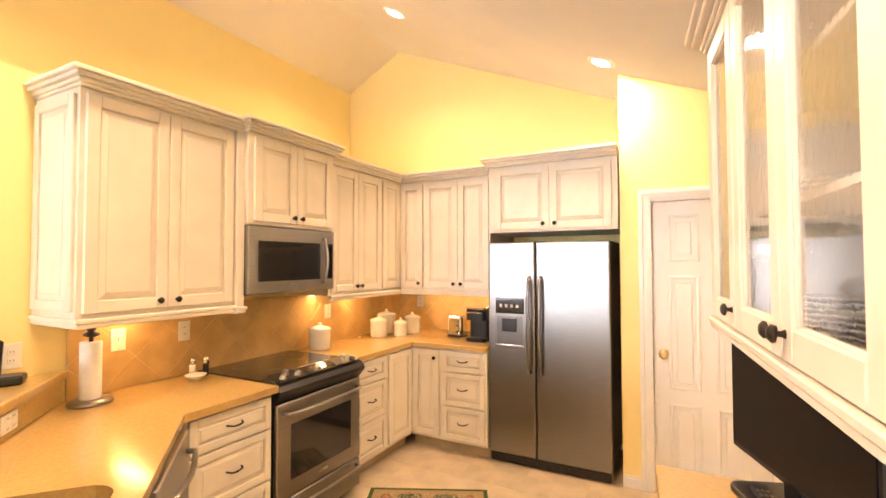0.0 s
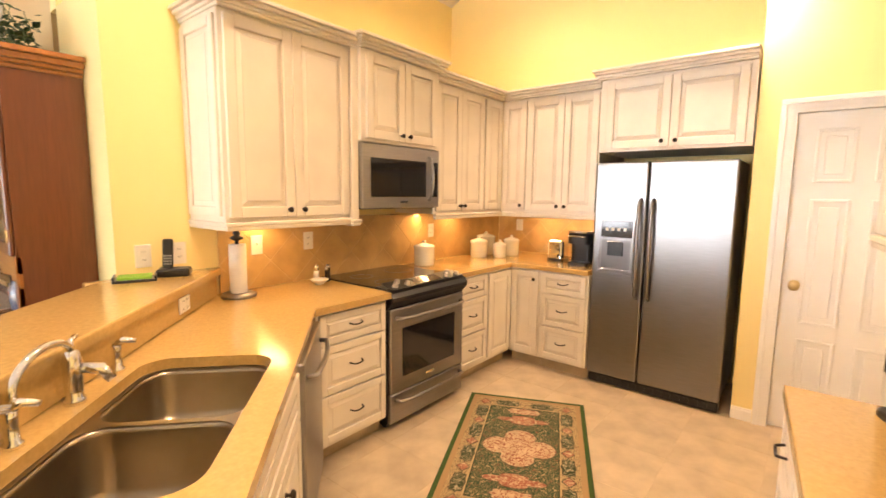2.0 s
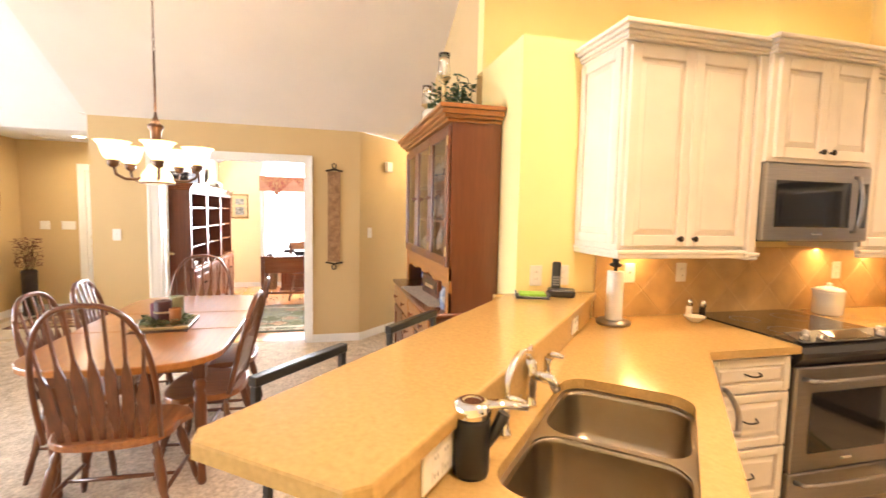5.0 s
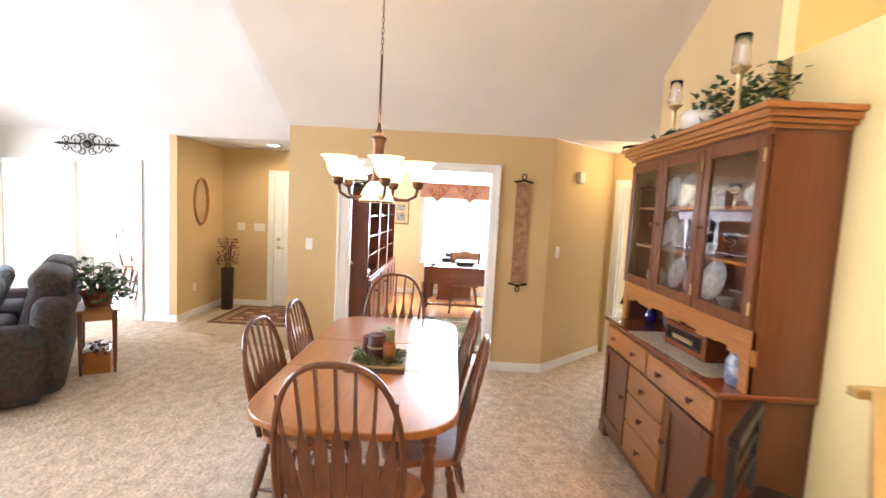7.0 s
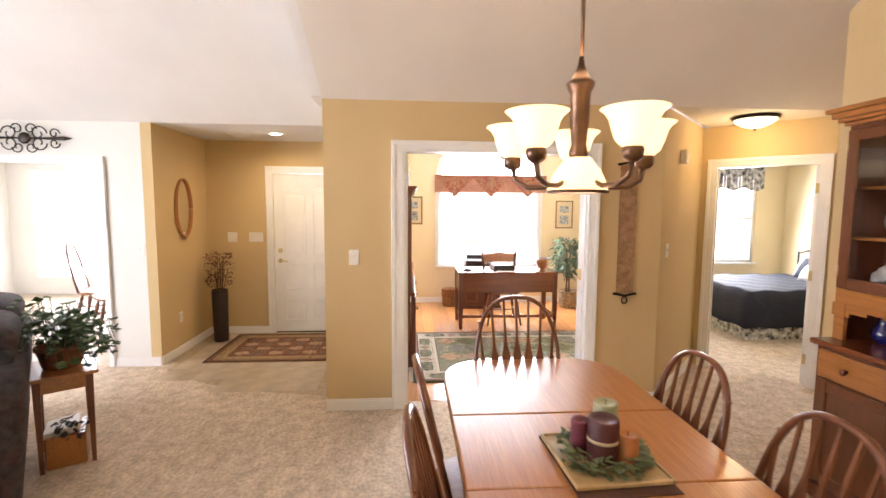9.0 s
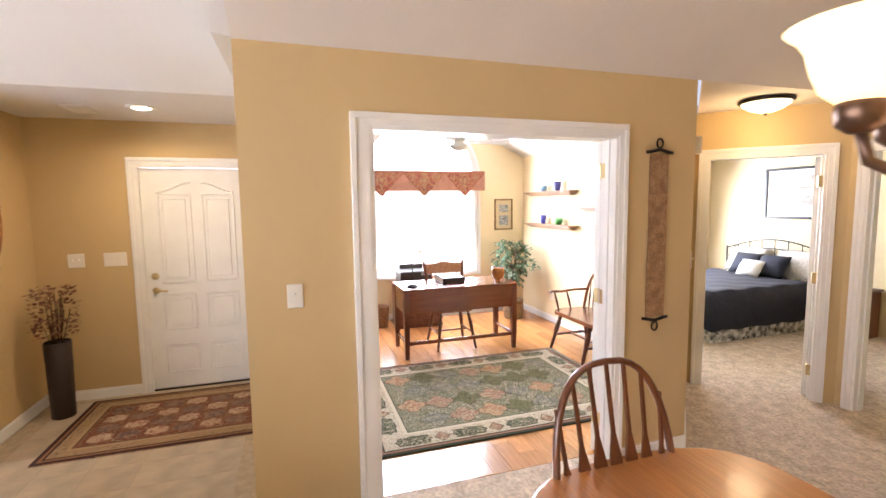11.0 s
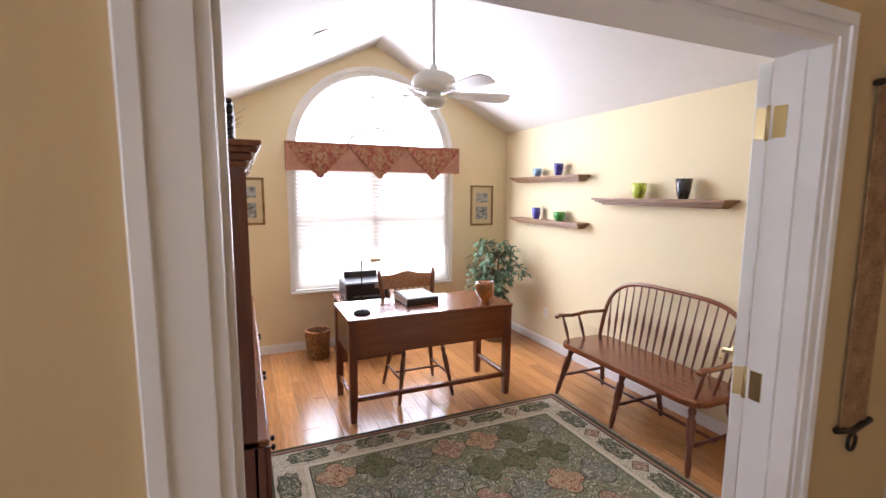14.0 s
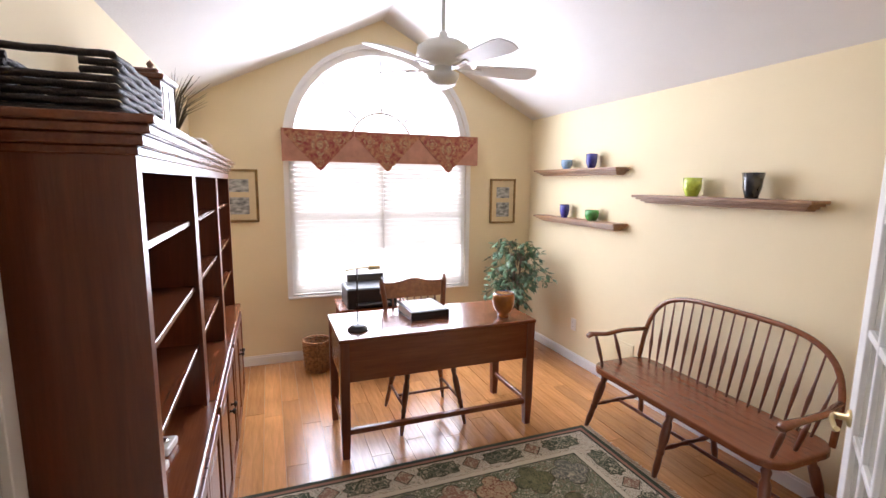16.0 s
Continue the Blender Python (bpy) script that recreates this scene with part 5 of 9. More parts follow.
def windsor_chair(m, h=1.03, w=0.46):
    """An arrow-back bow chair; it faces -y."""
    c = empty("dining_chair", m, "oak arrow-back bow dining chair at the table", "chair", "chairs round the table")
    d = 0.43
    bm = bmesh.new()
    out = []
    for k in range(28):
        a = 2 * math.pi * k / 28
        f = 1.0 if math.sin(a) < 0 else 0.86
        out.append((w / 2 * f * math.copysign(abs(math.cos(a)) ** 0.7, math.cos(a)), d / 2 * math.copysign(abs(math.sin(a)) ** 0.7, math.sin(a))))
    prism(bm, out, 0.425, 0.458, bevel=0.008)
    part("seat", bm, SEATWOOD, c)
    lean = 0.13
    def back(t, x):
        return (x, d / 2 - 0.05 + lean * t, 0.455 + (h - 0.455) * t)
    bw = w / 2 * 0.92
    def bow(a):
        # bottom, straight sides, then the round head
        x = -bw * math.copysign(abs(math.cos(a)) ** 0.75, math.cos(a)) * (0.84 + 0.16 * math.sin(a))
        return x, math.sin(a) ** 0.8 if math.sin(a) > 0 else 0
    bm = bmesh.new()
    rod(bm, [back(bow(math.pi * k / 24)[1], bow(math.pi * k / 24)[0]) for k in range(25)], 0.015, 8, flat=0.012)
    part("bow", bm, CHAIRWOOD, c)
    for i in range(7):
        x = (i - 3) * w * 0.107
        tt = max(0.1, 1 - (abs(x) / bw) ** 2.6) ** 0.42 - 0.015
        bm = bmesh.new()
        prof = ((0, 0.012), (0.1, 0.013), (0.2, 0.026), (0.5, 0.024), (0.64, 0.007), (1, 0.006))
        pts = [back(tt * u, x * (0.85 + 0.25 * u)) for u, _ in prof]
        vs = []
        for (px, py, pz), (_, r) in zip(pts, prof):
            vs.append([bm.verts.new(q) for q in ((px - r, py - 0.005, pz), (px + r, py - 0.005, pz), (px + r, py + 0.005, pz), (px - r, py + 0.005, pz))])
        for a, b in zip(vs, vs[1:]):
            for k in range(4):
                bm.faces.new((a[k], a[(k + 1) % 4], b[(k + 1) % 4], b[k]))
        bm.faces.new(vs[0][::-1])
        bm.faces.new(vs[-1])
        bmesh.ops.recalc_face_normals(bm, faces=bm.faces)
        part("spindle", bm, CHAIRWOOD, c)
    feet = {}
    for sx in (-1, 1):
        for sy in (-1, 1):
            bm = bmesh.new()
            p0, p1 = (sx * w * 0.32, sy * d * 0.3, 0.428), (sx * w * 0.46, sy * d * 0.5, 0)
            turned_leg(bm, p0, p1)
            part("leg", bm, CHAIRWOOD, c)
            feet[sx, sy] = Vector(p0).lerp(Vector(p1), 0.58)
    for sx in (-1, 1):
        bm = bmesh.new()
        a, b = feet[sx, -1], feet[sx, 1]
        rod(bm, [a, a.lerp(b, 0.5), b], 0.01, 8, radii=[0.008, 0.013, 0.008])
        part("stretcher", bm, CHAIRWOOD, c)
    bm = bmesh.new()
    a, b = feet[-1, -1].lerp(feet[-1, 1], 0.5), feet[1, -1].lerp(feet[1, 1], 0.5)
    rod(bm, [a, a.lerp(b, 0.5), b], 0.01, 8, radii=[0.008, 0.013, 0.008])
    part("stretcher", bm, CHAIRWOOD, c)
    return c


chair = windsor_chair(pose(-2.66, -1.26, 0, 0, 0, -92), 1.1, 0.61)
# chair backs point away from the table
copy_thing(chair, pose(-4.23, -1.32, 0, 0, 0, 91))
side = windsor_chair(pose(-3.78, -1.61, 0, 0, 0, 183), 1.0, 0.56)
for x, y, rz in ((-3.27, -1.64, 178), (-3.75, -1.0, 2), (-3.17, -0.98, -3)):
    copy_thing(side, pose(x, y, 0, 0, 0, rz))


def dining_table():
    t = empty("dining_table", pose(-3.53, -1.29, 0), "honey oak dining table with rounded ends", "table")
    L, W = 0.965, 0.47
    out = []
    for sx in (1, -1):
        for k in range(17):
            a = radians(-90 + 180 * k / 16)
            x = L - 0.33 + 0.33 * math.copysign(abs(math.cos(a)) ** 0.75, math.cos(a))
            y = W * math.copysign(abs(math.sin(a)) ** 0.75, math.sin(a))
            out.append((sx * x, sx * y))
    for x0, x1 in ((-2, -0.25), (-0.25, 0.25), (0.25, 2)):
        q = [(min(max(x, x0 + 0.0008), x1 - 0.0008), y) for x, y in out]
        pts = []
        for p in q:
            if not pts or (abs(p[0] - pts[-1][0]) + abs(p[1] - pts[-1][1])) > 1e-4:
                pts.append(p)
        clean = [p for p in pts]
        if x0 == -0.25:
            clean = [(0.2492, -W), (0.2492, W), (-0.2492, W), (-0.2492, -W)]
        else:
            s = 1 if x0 > 0 else -1
            half = [p for p in out if p[0] * s > 0.3]
            clean = half + ([(0.2508, W), (0.2508, -W)] if s > 0 else [(-0.2508, -W), (-0.2508, W)])
        bm = bmesh.new()
        prism(bm, clean, 0.728, 0.76, bevel=0.007)
        part("tabletop", bm, OAK, t)
    bm = bmesh.new()
    for q in ((-0.72, -0.37, 0.72, -0.35), (-0.72, 0.35, 0.72, 0.37), (-0.72, -0.35, -0.7, 0.35), (0.7, -0.35, 0.72, 0.35)):
        box(bm, q[0], q[1], 0.645, q[2], q[3], 0.728)
    part("apron", bm, OAK, t)
    for sx in (-1, 1):
        for sy in (-1, 1):
            bm = bmesh.new()
            m = pose(sx * 0.69, sy * 0.34, 0)
            box(bm, -0.032, -0.032, 0.6, 0.032, 0.032, 0.728, 0.004, m)
            lathe(bm, [(0.02, 0), (0.024, 0.02), (0.02, 0.08), (0.024, 0.2), (0.034, 0.42), (0.03, 0.5), (0.024, 0.53), (0.034, 0.55), (0.034, 0.57), (0.026, 0.585), (0.03, 0.6)], 16, m)
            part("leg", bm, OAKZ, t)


dining_table()


def leaf_ring(bm, n, r0, r1, z, size, seed):
    rnd = random.Random(seed)
    for _ in range(n):
        a, r = rnd.uniform(0, 6.283), rnd.uniform(r0, r1)
        leaf(bm, Vector((r * math.cos(a), r * math.sin(a), z + rnd.uniform(0, 0.035))), Vector((math.cos(a + rnd.uniform(-1.3, 1.3)), math.sin(a + rnd.uniform(-1.3, 1.3)), rnd.uniform(-0.1, 0.9))), size * rnd.uniform(0.7, 1.3), rnd)


def leaf(bm, p, d, s, rnd, wide=0.42):
    """One folded leaf blade."""
    d = d.normalized()
    side = d.cross(Vector((rnd.uniform(-0.4, 0.4), rnd.uniform(-0.4, 0.4), 1))).normalized()
    up = side.cross(d).normalized()
    v = [bm.verts.new(q) for q in (p, p + d * s * 0.45 + side * s * wide - up * s * 0.06, p + d * s - up * s * 0.12, p + d * s * 0.45 - side * s * wide - up * s * 0.06, p + d * s * 0.5 + up * s * 0.05)]
    for a, b in ((0, 1), (1, 2), (2, 3), (3, 0)):
        bm.faces.new((v[a], v[b], v[4]))


def centrepiece():
    runner = bmesh.new()
    box(runner, -0.19, -0.16, 0, 0.19, 0.16, 0.004)
    o = finish("placemat", runner, mat("dark_brown_cloth", (0.09, 0.04, 0.025), 0.9, 0, 0.1, 30, 0.3, 150))
    o.matrix_world = pose(-3.4, -1.28, 0.7605, 0, 0, 3)
    tagged(o, "dark brown square placemat on the table", "placemat")
    c = empty("candle_tray", pose(-3.41, -1.28, 0.765, 0, 0, 3), "square tan ceramic tray under a candle wreath", "tray")
    bm = bmesh.new()
    prism(bm, rounded(-0.155, -0.15, 0.155, 0.15, 0.02), 0, 0.012)
    for q in ((-0.165, -0.16, 0.165, -0.15), (-0.165, 0.15, 0.165, 0.16), (-0.165, -0.15, -0.155, 0.15), (0.155, -0.15, 0.165, 0.15)):
        box(bm, q[0], q[1], 0.004, q[2], q[3], 0.02, 0.003)
    part("dish", bm, mat("tan_glazed_ceramic", (0.5, 0.36, 0.17), 0.35, 0, 0.15, 14), c)
    w = empty("wreath", pose(-3.41, -1.28, 0.778), "sage green boxwood candle wreath", "wreath")
    bm = bmesh.new()
    leaf_ring(bm, 420, 0.075, 0.145, 0.0, 0.026, 5)
    part("foliage", bm, SAGE, w)
    for x, y, r, h, col, nm in ((-3.39, -1.29, 0.05, 0.145, (0.075, 0.018, 0.02), "burgundy"), (-3.37, -1.215, 0.035, 0.1, (0.42, 0.16, 0.05), "amber"), (-3.49, -1.24, 0.042, 0.155, (0.3, 0.3, 0.17), "sage green"), (-3.44, -1.35, 0.03, 0.12, (0.14, 0.02, 0.04), "plum")):
        cd = empty("candle", pose(x, y, 0.778), nm + " pillar candle in the table wreath", "candle", "pillar candles")
        bm = bmesh.new()
        lathe(bm, [(r * 0.97, 0), (r, 0.005), (r, h - 0.006), (r * 0.95, h), (r * 0.7, h - 0.006), (0.004, h - 0.009)], 20)
        part("wax", bm, mat(nm.replace(" ", "_") + "_wax", col, 0.5, 0, 0.12, 18), cd)
        bm = bmesh.new()
        rod(bm, [(0, 0, h - 0.01), (0.001, 0, h + 0.008)], 0.0015, 6)
        part("wick", bm, BLACK, cd)
        if nm == "burgundy":
            bm = bmesh.new()
            lathe(bm, [(r + 0.001, h * 0.48), (r + 0.003, h * 0.5), (r + 0.003, h * 0.54), (r + 0.001, h * 0.56)], 20)
            part("band", bm, GROUT, cd, "pale twine band")


centrepiece()


def chandelier():
    x, y, zt = -3.54, -1.35, roof(-3.54)
    c = empty("chandelier", pose(x, y, 0), "bronze five light chandelier with amber glass bowls", "chandelier")
    met = mat("brushed_bronze", (0.16, 0.09, 0.055), 0.35, 0.8, 0.15, 20)
    bm = bmesh.new()
    lathe(bm, [(0.065, zt - 0.04), (0.07, zt - 0.02), (0.05, zt)], 20)
    part("ceiling_plate", bm, met, c)
    bm = bmesh.new()
    rod(bm, [(0, 0, 2.1), (0, 0, 2.5)], 0.007, 8)
    part("stem", bm, met, c)
    for k in range(int((zt - 2.52) / 0.03)):
        bm = bmesh.new()
        zc = 2.515 + 0.03 * k
        pts = []
        for j in range(9):
            a = 2 * math.pi * j / 8
            pts.append((0.007 * math.cos(a) * (k % 2), 0.007 * math.cos(a) * (1 - k % 2), zc + 0.019 * math.sin(a)))
        rod(bm, pts, 0.002, 5)
        part("chain_link", bm, met, c)
    bm = bmesh.new()
    lathe(bm, [(0.03, 1.78), (0.034, 1.8), (0.026, 1.83), (0.032, 1.9), (0.034, 2.0), (0.045, 2.02), (0.048, 2.035), (0.03, 2.05), (0.012, 2.09), (0.008, 2.12)], 18)
    part("body", bm, met, c)
    shade = bpy.data.materials.new("amber_glass_lit")
    shade.use_nodes = True
    b = shade.node_tree.nodes["Principled BSDF"]
    b.inputs["Base Color"].default_value = (0.85, 0.62, 0.3, 1)
    b.inputs["Roughness"].default_value = 0.35
    b.inputs["Emission Color"].default_value = (1.0, 0.78, 0.42, 1)
    b.inputs["Emission Strength"].default_value = 2.4
    for k in range(5):
        a = radians(20 + 72 * k)
        m = pose(0.24 * math.cos(a), 0.24 * math.sin(a), 0)
        bm = bmesh.new()
        rod(bm, [(0.03 * math.cos(a), 0.03 * math.sin(a), 1.72), (0.12 * math.cos(a), 0.12 * math.sin(a), 1.685), (0.18 * math.cos(a), 0.18 * math.sin(a), 1.685), (0.227 * math.cos(a), 0.227 * math.sin(a), 1.71), (0.24 * math.cos(a), 0.24 * math.sin(a), 1.76)], 0.009, 8)
        arm = part("arm", bm, met, c)
        bm = bmesh.new()
        lathe(bm, [(0.014, 1.75), (0.03, 1.762), (0.033, 1.785), (0.028, 1.8)], 14, m)
        part("socket_cup", bm, met, arm)
        bm = bmesh.new()
        lathe(bm, [(0.03, 1.795), (0.05, 1.813), (0.062, 1.843), (0.07, 1.875), (0.086, 1.9), (0.098, 1.907), (0.094, 1.903), (0.082, 1.894), (0.066, 1.873), (0.058, 1.843), (0.046, 1.818), (0.02, 1.805)], 24, m)
        part("glass_shade", bm, shade, arm, "lit amber glass bell shade")
        bm = bmesh.new()
        lathe(bm, [(0.012, 1.805), (0.024, 1.83), (0.026, 1.852), (0.014, 1.873), (0.002, 1.878)], 12, m)
        part("bulb", bm, BULB, arm)
    bm = bmesh.new()
    lathe(bm, [(0.1, 1.672), (0.098, 1.69), (0.075, 1.74), (0.045, 1.78), (0.03, 1.785)], 24)
    part("glass_shade", bm, shade, c, "lit amber glass centre bowl")
    bm = bmesh.new()
    lathe(bm, [(0.095, 1.662), (0.105, 1.664), (0.105, 1.672), (0.095, 1.674)], 24)
    part("rim", bm, met, c)
    lamp("chandelier_lamp", "POINT", pose(x, y, 2.08), 5, (1.0, 0.72, 0.42), 0.12)
    lamp("chandelier_lamp", "POINT", pose(x, y, 1.6), 5, (1.0, 0.72, 0.42), 0.12)


chandelier()

CLEAR = glass_mat("clear_glass", (0.97, 0.98, 0.98))
COBALT = mat("cobalt_glazed_ceramic", (0.02, 0.025, 0.16), 0.12, 0, 0.3, 30, coat=0.5, color2=(0.35, 0.38, 0.6))
CHINA = mat("pale_patterned_china", (0.62, 0.6, 0.55), 0.15, 0, 0.15, 30, coat=0.4)


def hutch():
    h = empty("china_hutch", pose(-4.33, 0.32, 0), "honey oak china hutch with three glass doors", "hutch")
    W, D = 1.48, YH - 0.32 - 0.004
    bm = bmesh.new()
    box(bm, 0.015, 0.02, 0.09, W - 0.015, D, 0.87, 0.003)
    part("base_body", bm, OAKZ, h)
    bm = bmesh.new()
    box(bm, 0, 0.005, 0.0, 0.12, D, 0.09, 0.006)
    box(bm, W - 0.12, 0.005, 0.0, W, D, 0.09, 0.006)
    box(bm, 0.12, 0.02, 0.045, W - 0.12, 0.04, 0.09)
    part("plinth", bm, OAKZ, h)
    bm = bmesh.new()
    box(bm, -0.012, -0.012, 0.87, W + 0.012, D, 0.9, 0.008)
    part("counter", bm, CHERRYX, h)
    for x0, z0, x1, z1, kind in ((0.04, 0.7, 0.73, 0.85, "drawer"), (0.75, 0.7, 1.44, 0.85, "drawer"), (0.04, 0.11, 0.47, 0.685, "door"), (1.01, 0.11, 1.44, 0.685, "door"), (0.49, 0.51, 0.99, 0.685, "drawer"), (0.49, 0.32, 0.99, 0.5, "drawer"), (0.49, 0.11, 0.99, 0.31, "drawer")):
        bm = bmesh.new()
        if kind == "door":
            f = 0.06
            for q in ((x0, z0, x0 + f, z1), (x1 - f, z0, x1, z1), (x0 + f, z0, x1 - f, z0 + f), (x0 + f, z1 - f, x1 - f, z1)):
                box(bm, q[0], 0.0, q[1], q[2], 0.021, q[3], 0.004)
            box(bm, x0 + f, 0.012, z0 + f, x1 - f, 0.021, z1 - f)
        else:
            box(bm, x0, 0.0, z0, x1, 0.021, z1, 0.006)
        f = part(kind, bm, OAK if kind == "drawer" else OAKZ, h)
        if kind == "drawer":
            for kx in ((x0 + 0.17, x1 - 0.17) if x1 - x0 > 0.6 else ((x0 + x1) / 2,)):
                knob(f, kx, (z0 + z1) / 2, 0.0, CHERRY, 0.017, label="turned wooden knob")
        else:
            knob(f, x1 - 0.03 if x0 < 0.5 else x0 + 0.03, 0.44, 0.0, CHERRY, 0.017, label="turned wooden knob")
    # upper case
    y0 = 0.12
    bm = bmesh.new()
    box(bm, 0.0, y0, 0.9, 0.02, D, 2.06)
    box(bm, W - 0.02, y0, 0.9, W, D, 2.06)
    box(bm, 0.02, D - 0.012, 0.9, W - 0.02, D, 2.06)
    box(bm, 0.02, y0, 2.04, W - 0.02, D - 0.012, 2.06)
    box(bm, 0.02, y0 + 0.02, 1.16, W - 0.02, D - 0.012, 1.18)
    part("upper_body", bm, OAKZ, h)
    for z in (1.45, 1.72):
        bm = bmesh.new()
        box(bm, 0.02, y0 + 0.05, z, W - 0.02, D - 0.012, z + 0.015)
        part("shelf", bm, OAK, h)
    bm = bmesh.new()
    box(bm, 0, y0 - 0.005, 1.1, W, y0 + 0.018, 1.18)
    for k in range(16):
        x = 0.03 + (W - 0.06) * k / 15
        dz = 0.03 + 0.03 * (abs(k - 7.5) / 7.5) ** 3 + 0.012 * math.cos(k * 1.7)
        box(bm, x - 0.05, y0, 1.1 - dz, x + 0.05, y0 + 0.015, 1.1)
    box(bm, 0, y0 - 0.005, 0.9, 0.06, y0 + 0.018, 1.1)
    box(bm, W - 0.06, y0 - 0.005, 0.9, W, y0 + 0.018, 1.1)
    part("scalloped_apron", bm, OAK, h)
    for x0, x1, kx in ((0.01, 0.49, 0.46), (0.5, 0.98, 0.53), (0.99, 1.47, 1.02)):
        bm = bmesh.new()
        f = 0.06
        z0, z1 = 1.185, 2.035
        for q in ((x0, z0, x0 + f, z1), (x1 - f, z0, x1, z1), (x0 + f, z0, x1 - f, z0 + f), (x0 + f, z1 - f, x1 - f, z1)):
            box(bm, q[0], y0 - 0.022, q[1], q[2], y0 - 0.001, q[3], 0.004)
        d = part("glass_door", bm, OAKZ, h)
        bm = bmesh.new()
        box(bm, x0 + f, y0 - 0.012, z0 + f, x1 - f, y0 - 0.008, z1 - f)
        part("pane", bm, CLEAR, d).visible_shadow = False
        knob(d, kx, 1.62, y0 - 0.022, CHERRY, 0.015, label="turned wooden knob")
        for hz in (1.28, 1.95):
            bm = bmesh.new()
            hx = x1 - 0.006 if kx < x1 - 0.2 else x0 + 0.006
            rod(bm, [(hx, y0 - 0.024, hz - 0.03), (hx, y0 - 0.024, hz + 0.03)], 0.005, 8)
            part("hinge", bm, BRASS, d)
    bm = bmesh.new()
    for k, (o, a, b) in enumerate(((0.01, 2.06, 2.08), (0.03, 2.08, 2.1), (0.05, 2.1, 2.13), (0.07, 2.13, 2.155))):
        box(bm, -o, y0 - 0.022 - o, a, W + o, D, b, 0.004)
    part("crown_moulding", bm, OAK, h)
    # dishes inside
    M = h.matrix_world
    rnd = random.Random(4)
    for z in (1.18, 1.465, 1.735):
        for k in range(7):
            x = 0.12 + 0.205 * k + rnd.uniform(-0.03, 0.03)
            kind = ("plate", "goblet", "cup", "plate", "pot", "goblet", "plate")[(k * 3 + int(z * 10)) % 7]
            ob = empty("dish", M @ pose(x, 0.3, z), "china piece behind the hutch glass", "dish", "hutch china")
            bm = bmesh.new()
            if kind == "plate":
                r = rnd.uniform(0.1, 0.125)
                lathe(bm, [(r * 0.6, 0), (r * 0.7, 0.006), (r, 0.018), (r * 0.98, 0.022), (r * 0.6, 0.01), (0.003, 0.008)], 24, pose(0, 0.07, r, 76))
                nm = "plate"
            elif kind == "pot":
                lathe(bm, [(0.04, 0), (0.045, 0.01), (0.07, 0.05), (0.065, 0.09), (0.04, 0.11), (0.045, 0.115), (0.01, 0.14), (0.012, 0.15), (0.002, 0.155)], 18)
                rod(bm, [(0.06, 0, 0.05), (0.095, 0, 0.075), (0.105, 0, 0.1)], 0.01, 8)
                nm = "teapot"
            elif kind == "goblet":
                lathe(bm, [(0.03, 0), (0.03, 0.004), (0.006, 0.01), (0.006, 0.06), (0.03, 0.09), (0.034, 0.13), (0.031, 0.13), (0.026, 0.09), (0.002, 0.066)], 16)
                nm = "goblet"
            else:
                lathe(bm, [(0.022, 0), (0.026, 0.005), (0.042, 0.05), (0.044, 0.065), (0.041, 0.065), (0.024, 0.01), (0.002, 0.008)], 18)
                rod(bm, [(0.04, 0, 0.05), (0.06, 0, 0.045), (0.055, 0, 0.025), (0.035, 0, 0.02)], 0.004, 6)
                nm = "cup"
            part(nm, bm, CLEAR if nm == "goblet" else CHINA, ob)
    # on the counter
    ob = empty("display_plate", M @ pose(0.33, 0.3, 0.9), "blue and white plate on the hutch counter", "plate")
    bm = bmesh.new()
    lathe(bm, [(0.07, 0), (0.075, 0.006), (0.11, 0.018), (0.108, 0.022), (0.07, 0.01), (0.003, 0.008)], 28, pose(0, 0.05, 0.11, 72))
    part("plate", bm, COBALT, ob)
    bm = bmesh.new()
    lathe(bm, [(0.035, 0), (0.05, 0.03), (0.055, 0.06), (0.03, 0.1), (0.028, 0.14), (0.034, 0.15), (0.026, 0.15)], 18, M @ pose(0.14, 0.27, 0.9))
    tagged(finish("blue_vase", bm, mat("cobalt_glass", (0.01, 0.012, 0.12), 0.08, 0, 0.1, 5, coat=0.6)), "cobalt blue glass vase on the hutch", "vase")
    r = empty("radio", M @ pose(0.86, 0.2, 0.903, 0, 0, 4), "wooden tabletop radio on a lace runner", "radio")
    bm = bmesh.new()
    box(bm, -0.2, -0.06, 0, 0.2, 0.17, 0.15, 0.008)
    part("case", bm, CHERRYX, r)
    bm = bmesh.new()
    box(bm, -0.17, -0.064, 0.035, 0.17, -0.059, 0.12, 0.002)
    fp = part("face", bm, BLACKGLASS, r)
    bm = bmesh.new()
    box(bm, -0.1, -0.067, 0.06, 0.1, -0.063, 0.085)
    part("dial", bm, BRASS, fp)
    bm = bmesh.new()
    n = 24
    pts = [(-0.42 + 0.84 * k / n, -0.075 - (0.012 if k % 2 else 0)) for k in range(n + 1)] + [(0.42 - 0.84 * k / n, 0.19) for k in range(n + 1)]
    prism(bm, pts, 0, 0.002)
    o = finish("lace_runner", bm, mat("cream_lace", (0.6, 0.53, 0.44), 0.95, 0, 0.2, 60, 0.4, 160))
    o.matrix_world = M @ pose(0.86, 0.1, 0.9005, 0, 0, 4)
    tagged(o, "cream lace runner on the hutch counter", "runner")
    j = empty("ginger_jar", M @ pose(1.36, 0.15, 0.9), "blue grey painted crock on the hutch", "jar")
    bm = bmesh.new()
    lathe(bm, [(0.045, 0), (0.05, 0.01), (0.056, 0.06), (0.055, 0.11), (0.04, 0.135), (0.042, 0.15), (0.03, 0.15)], 20)
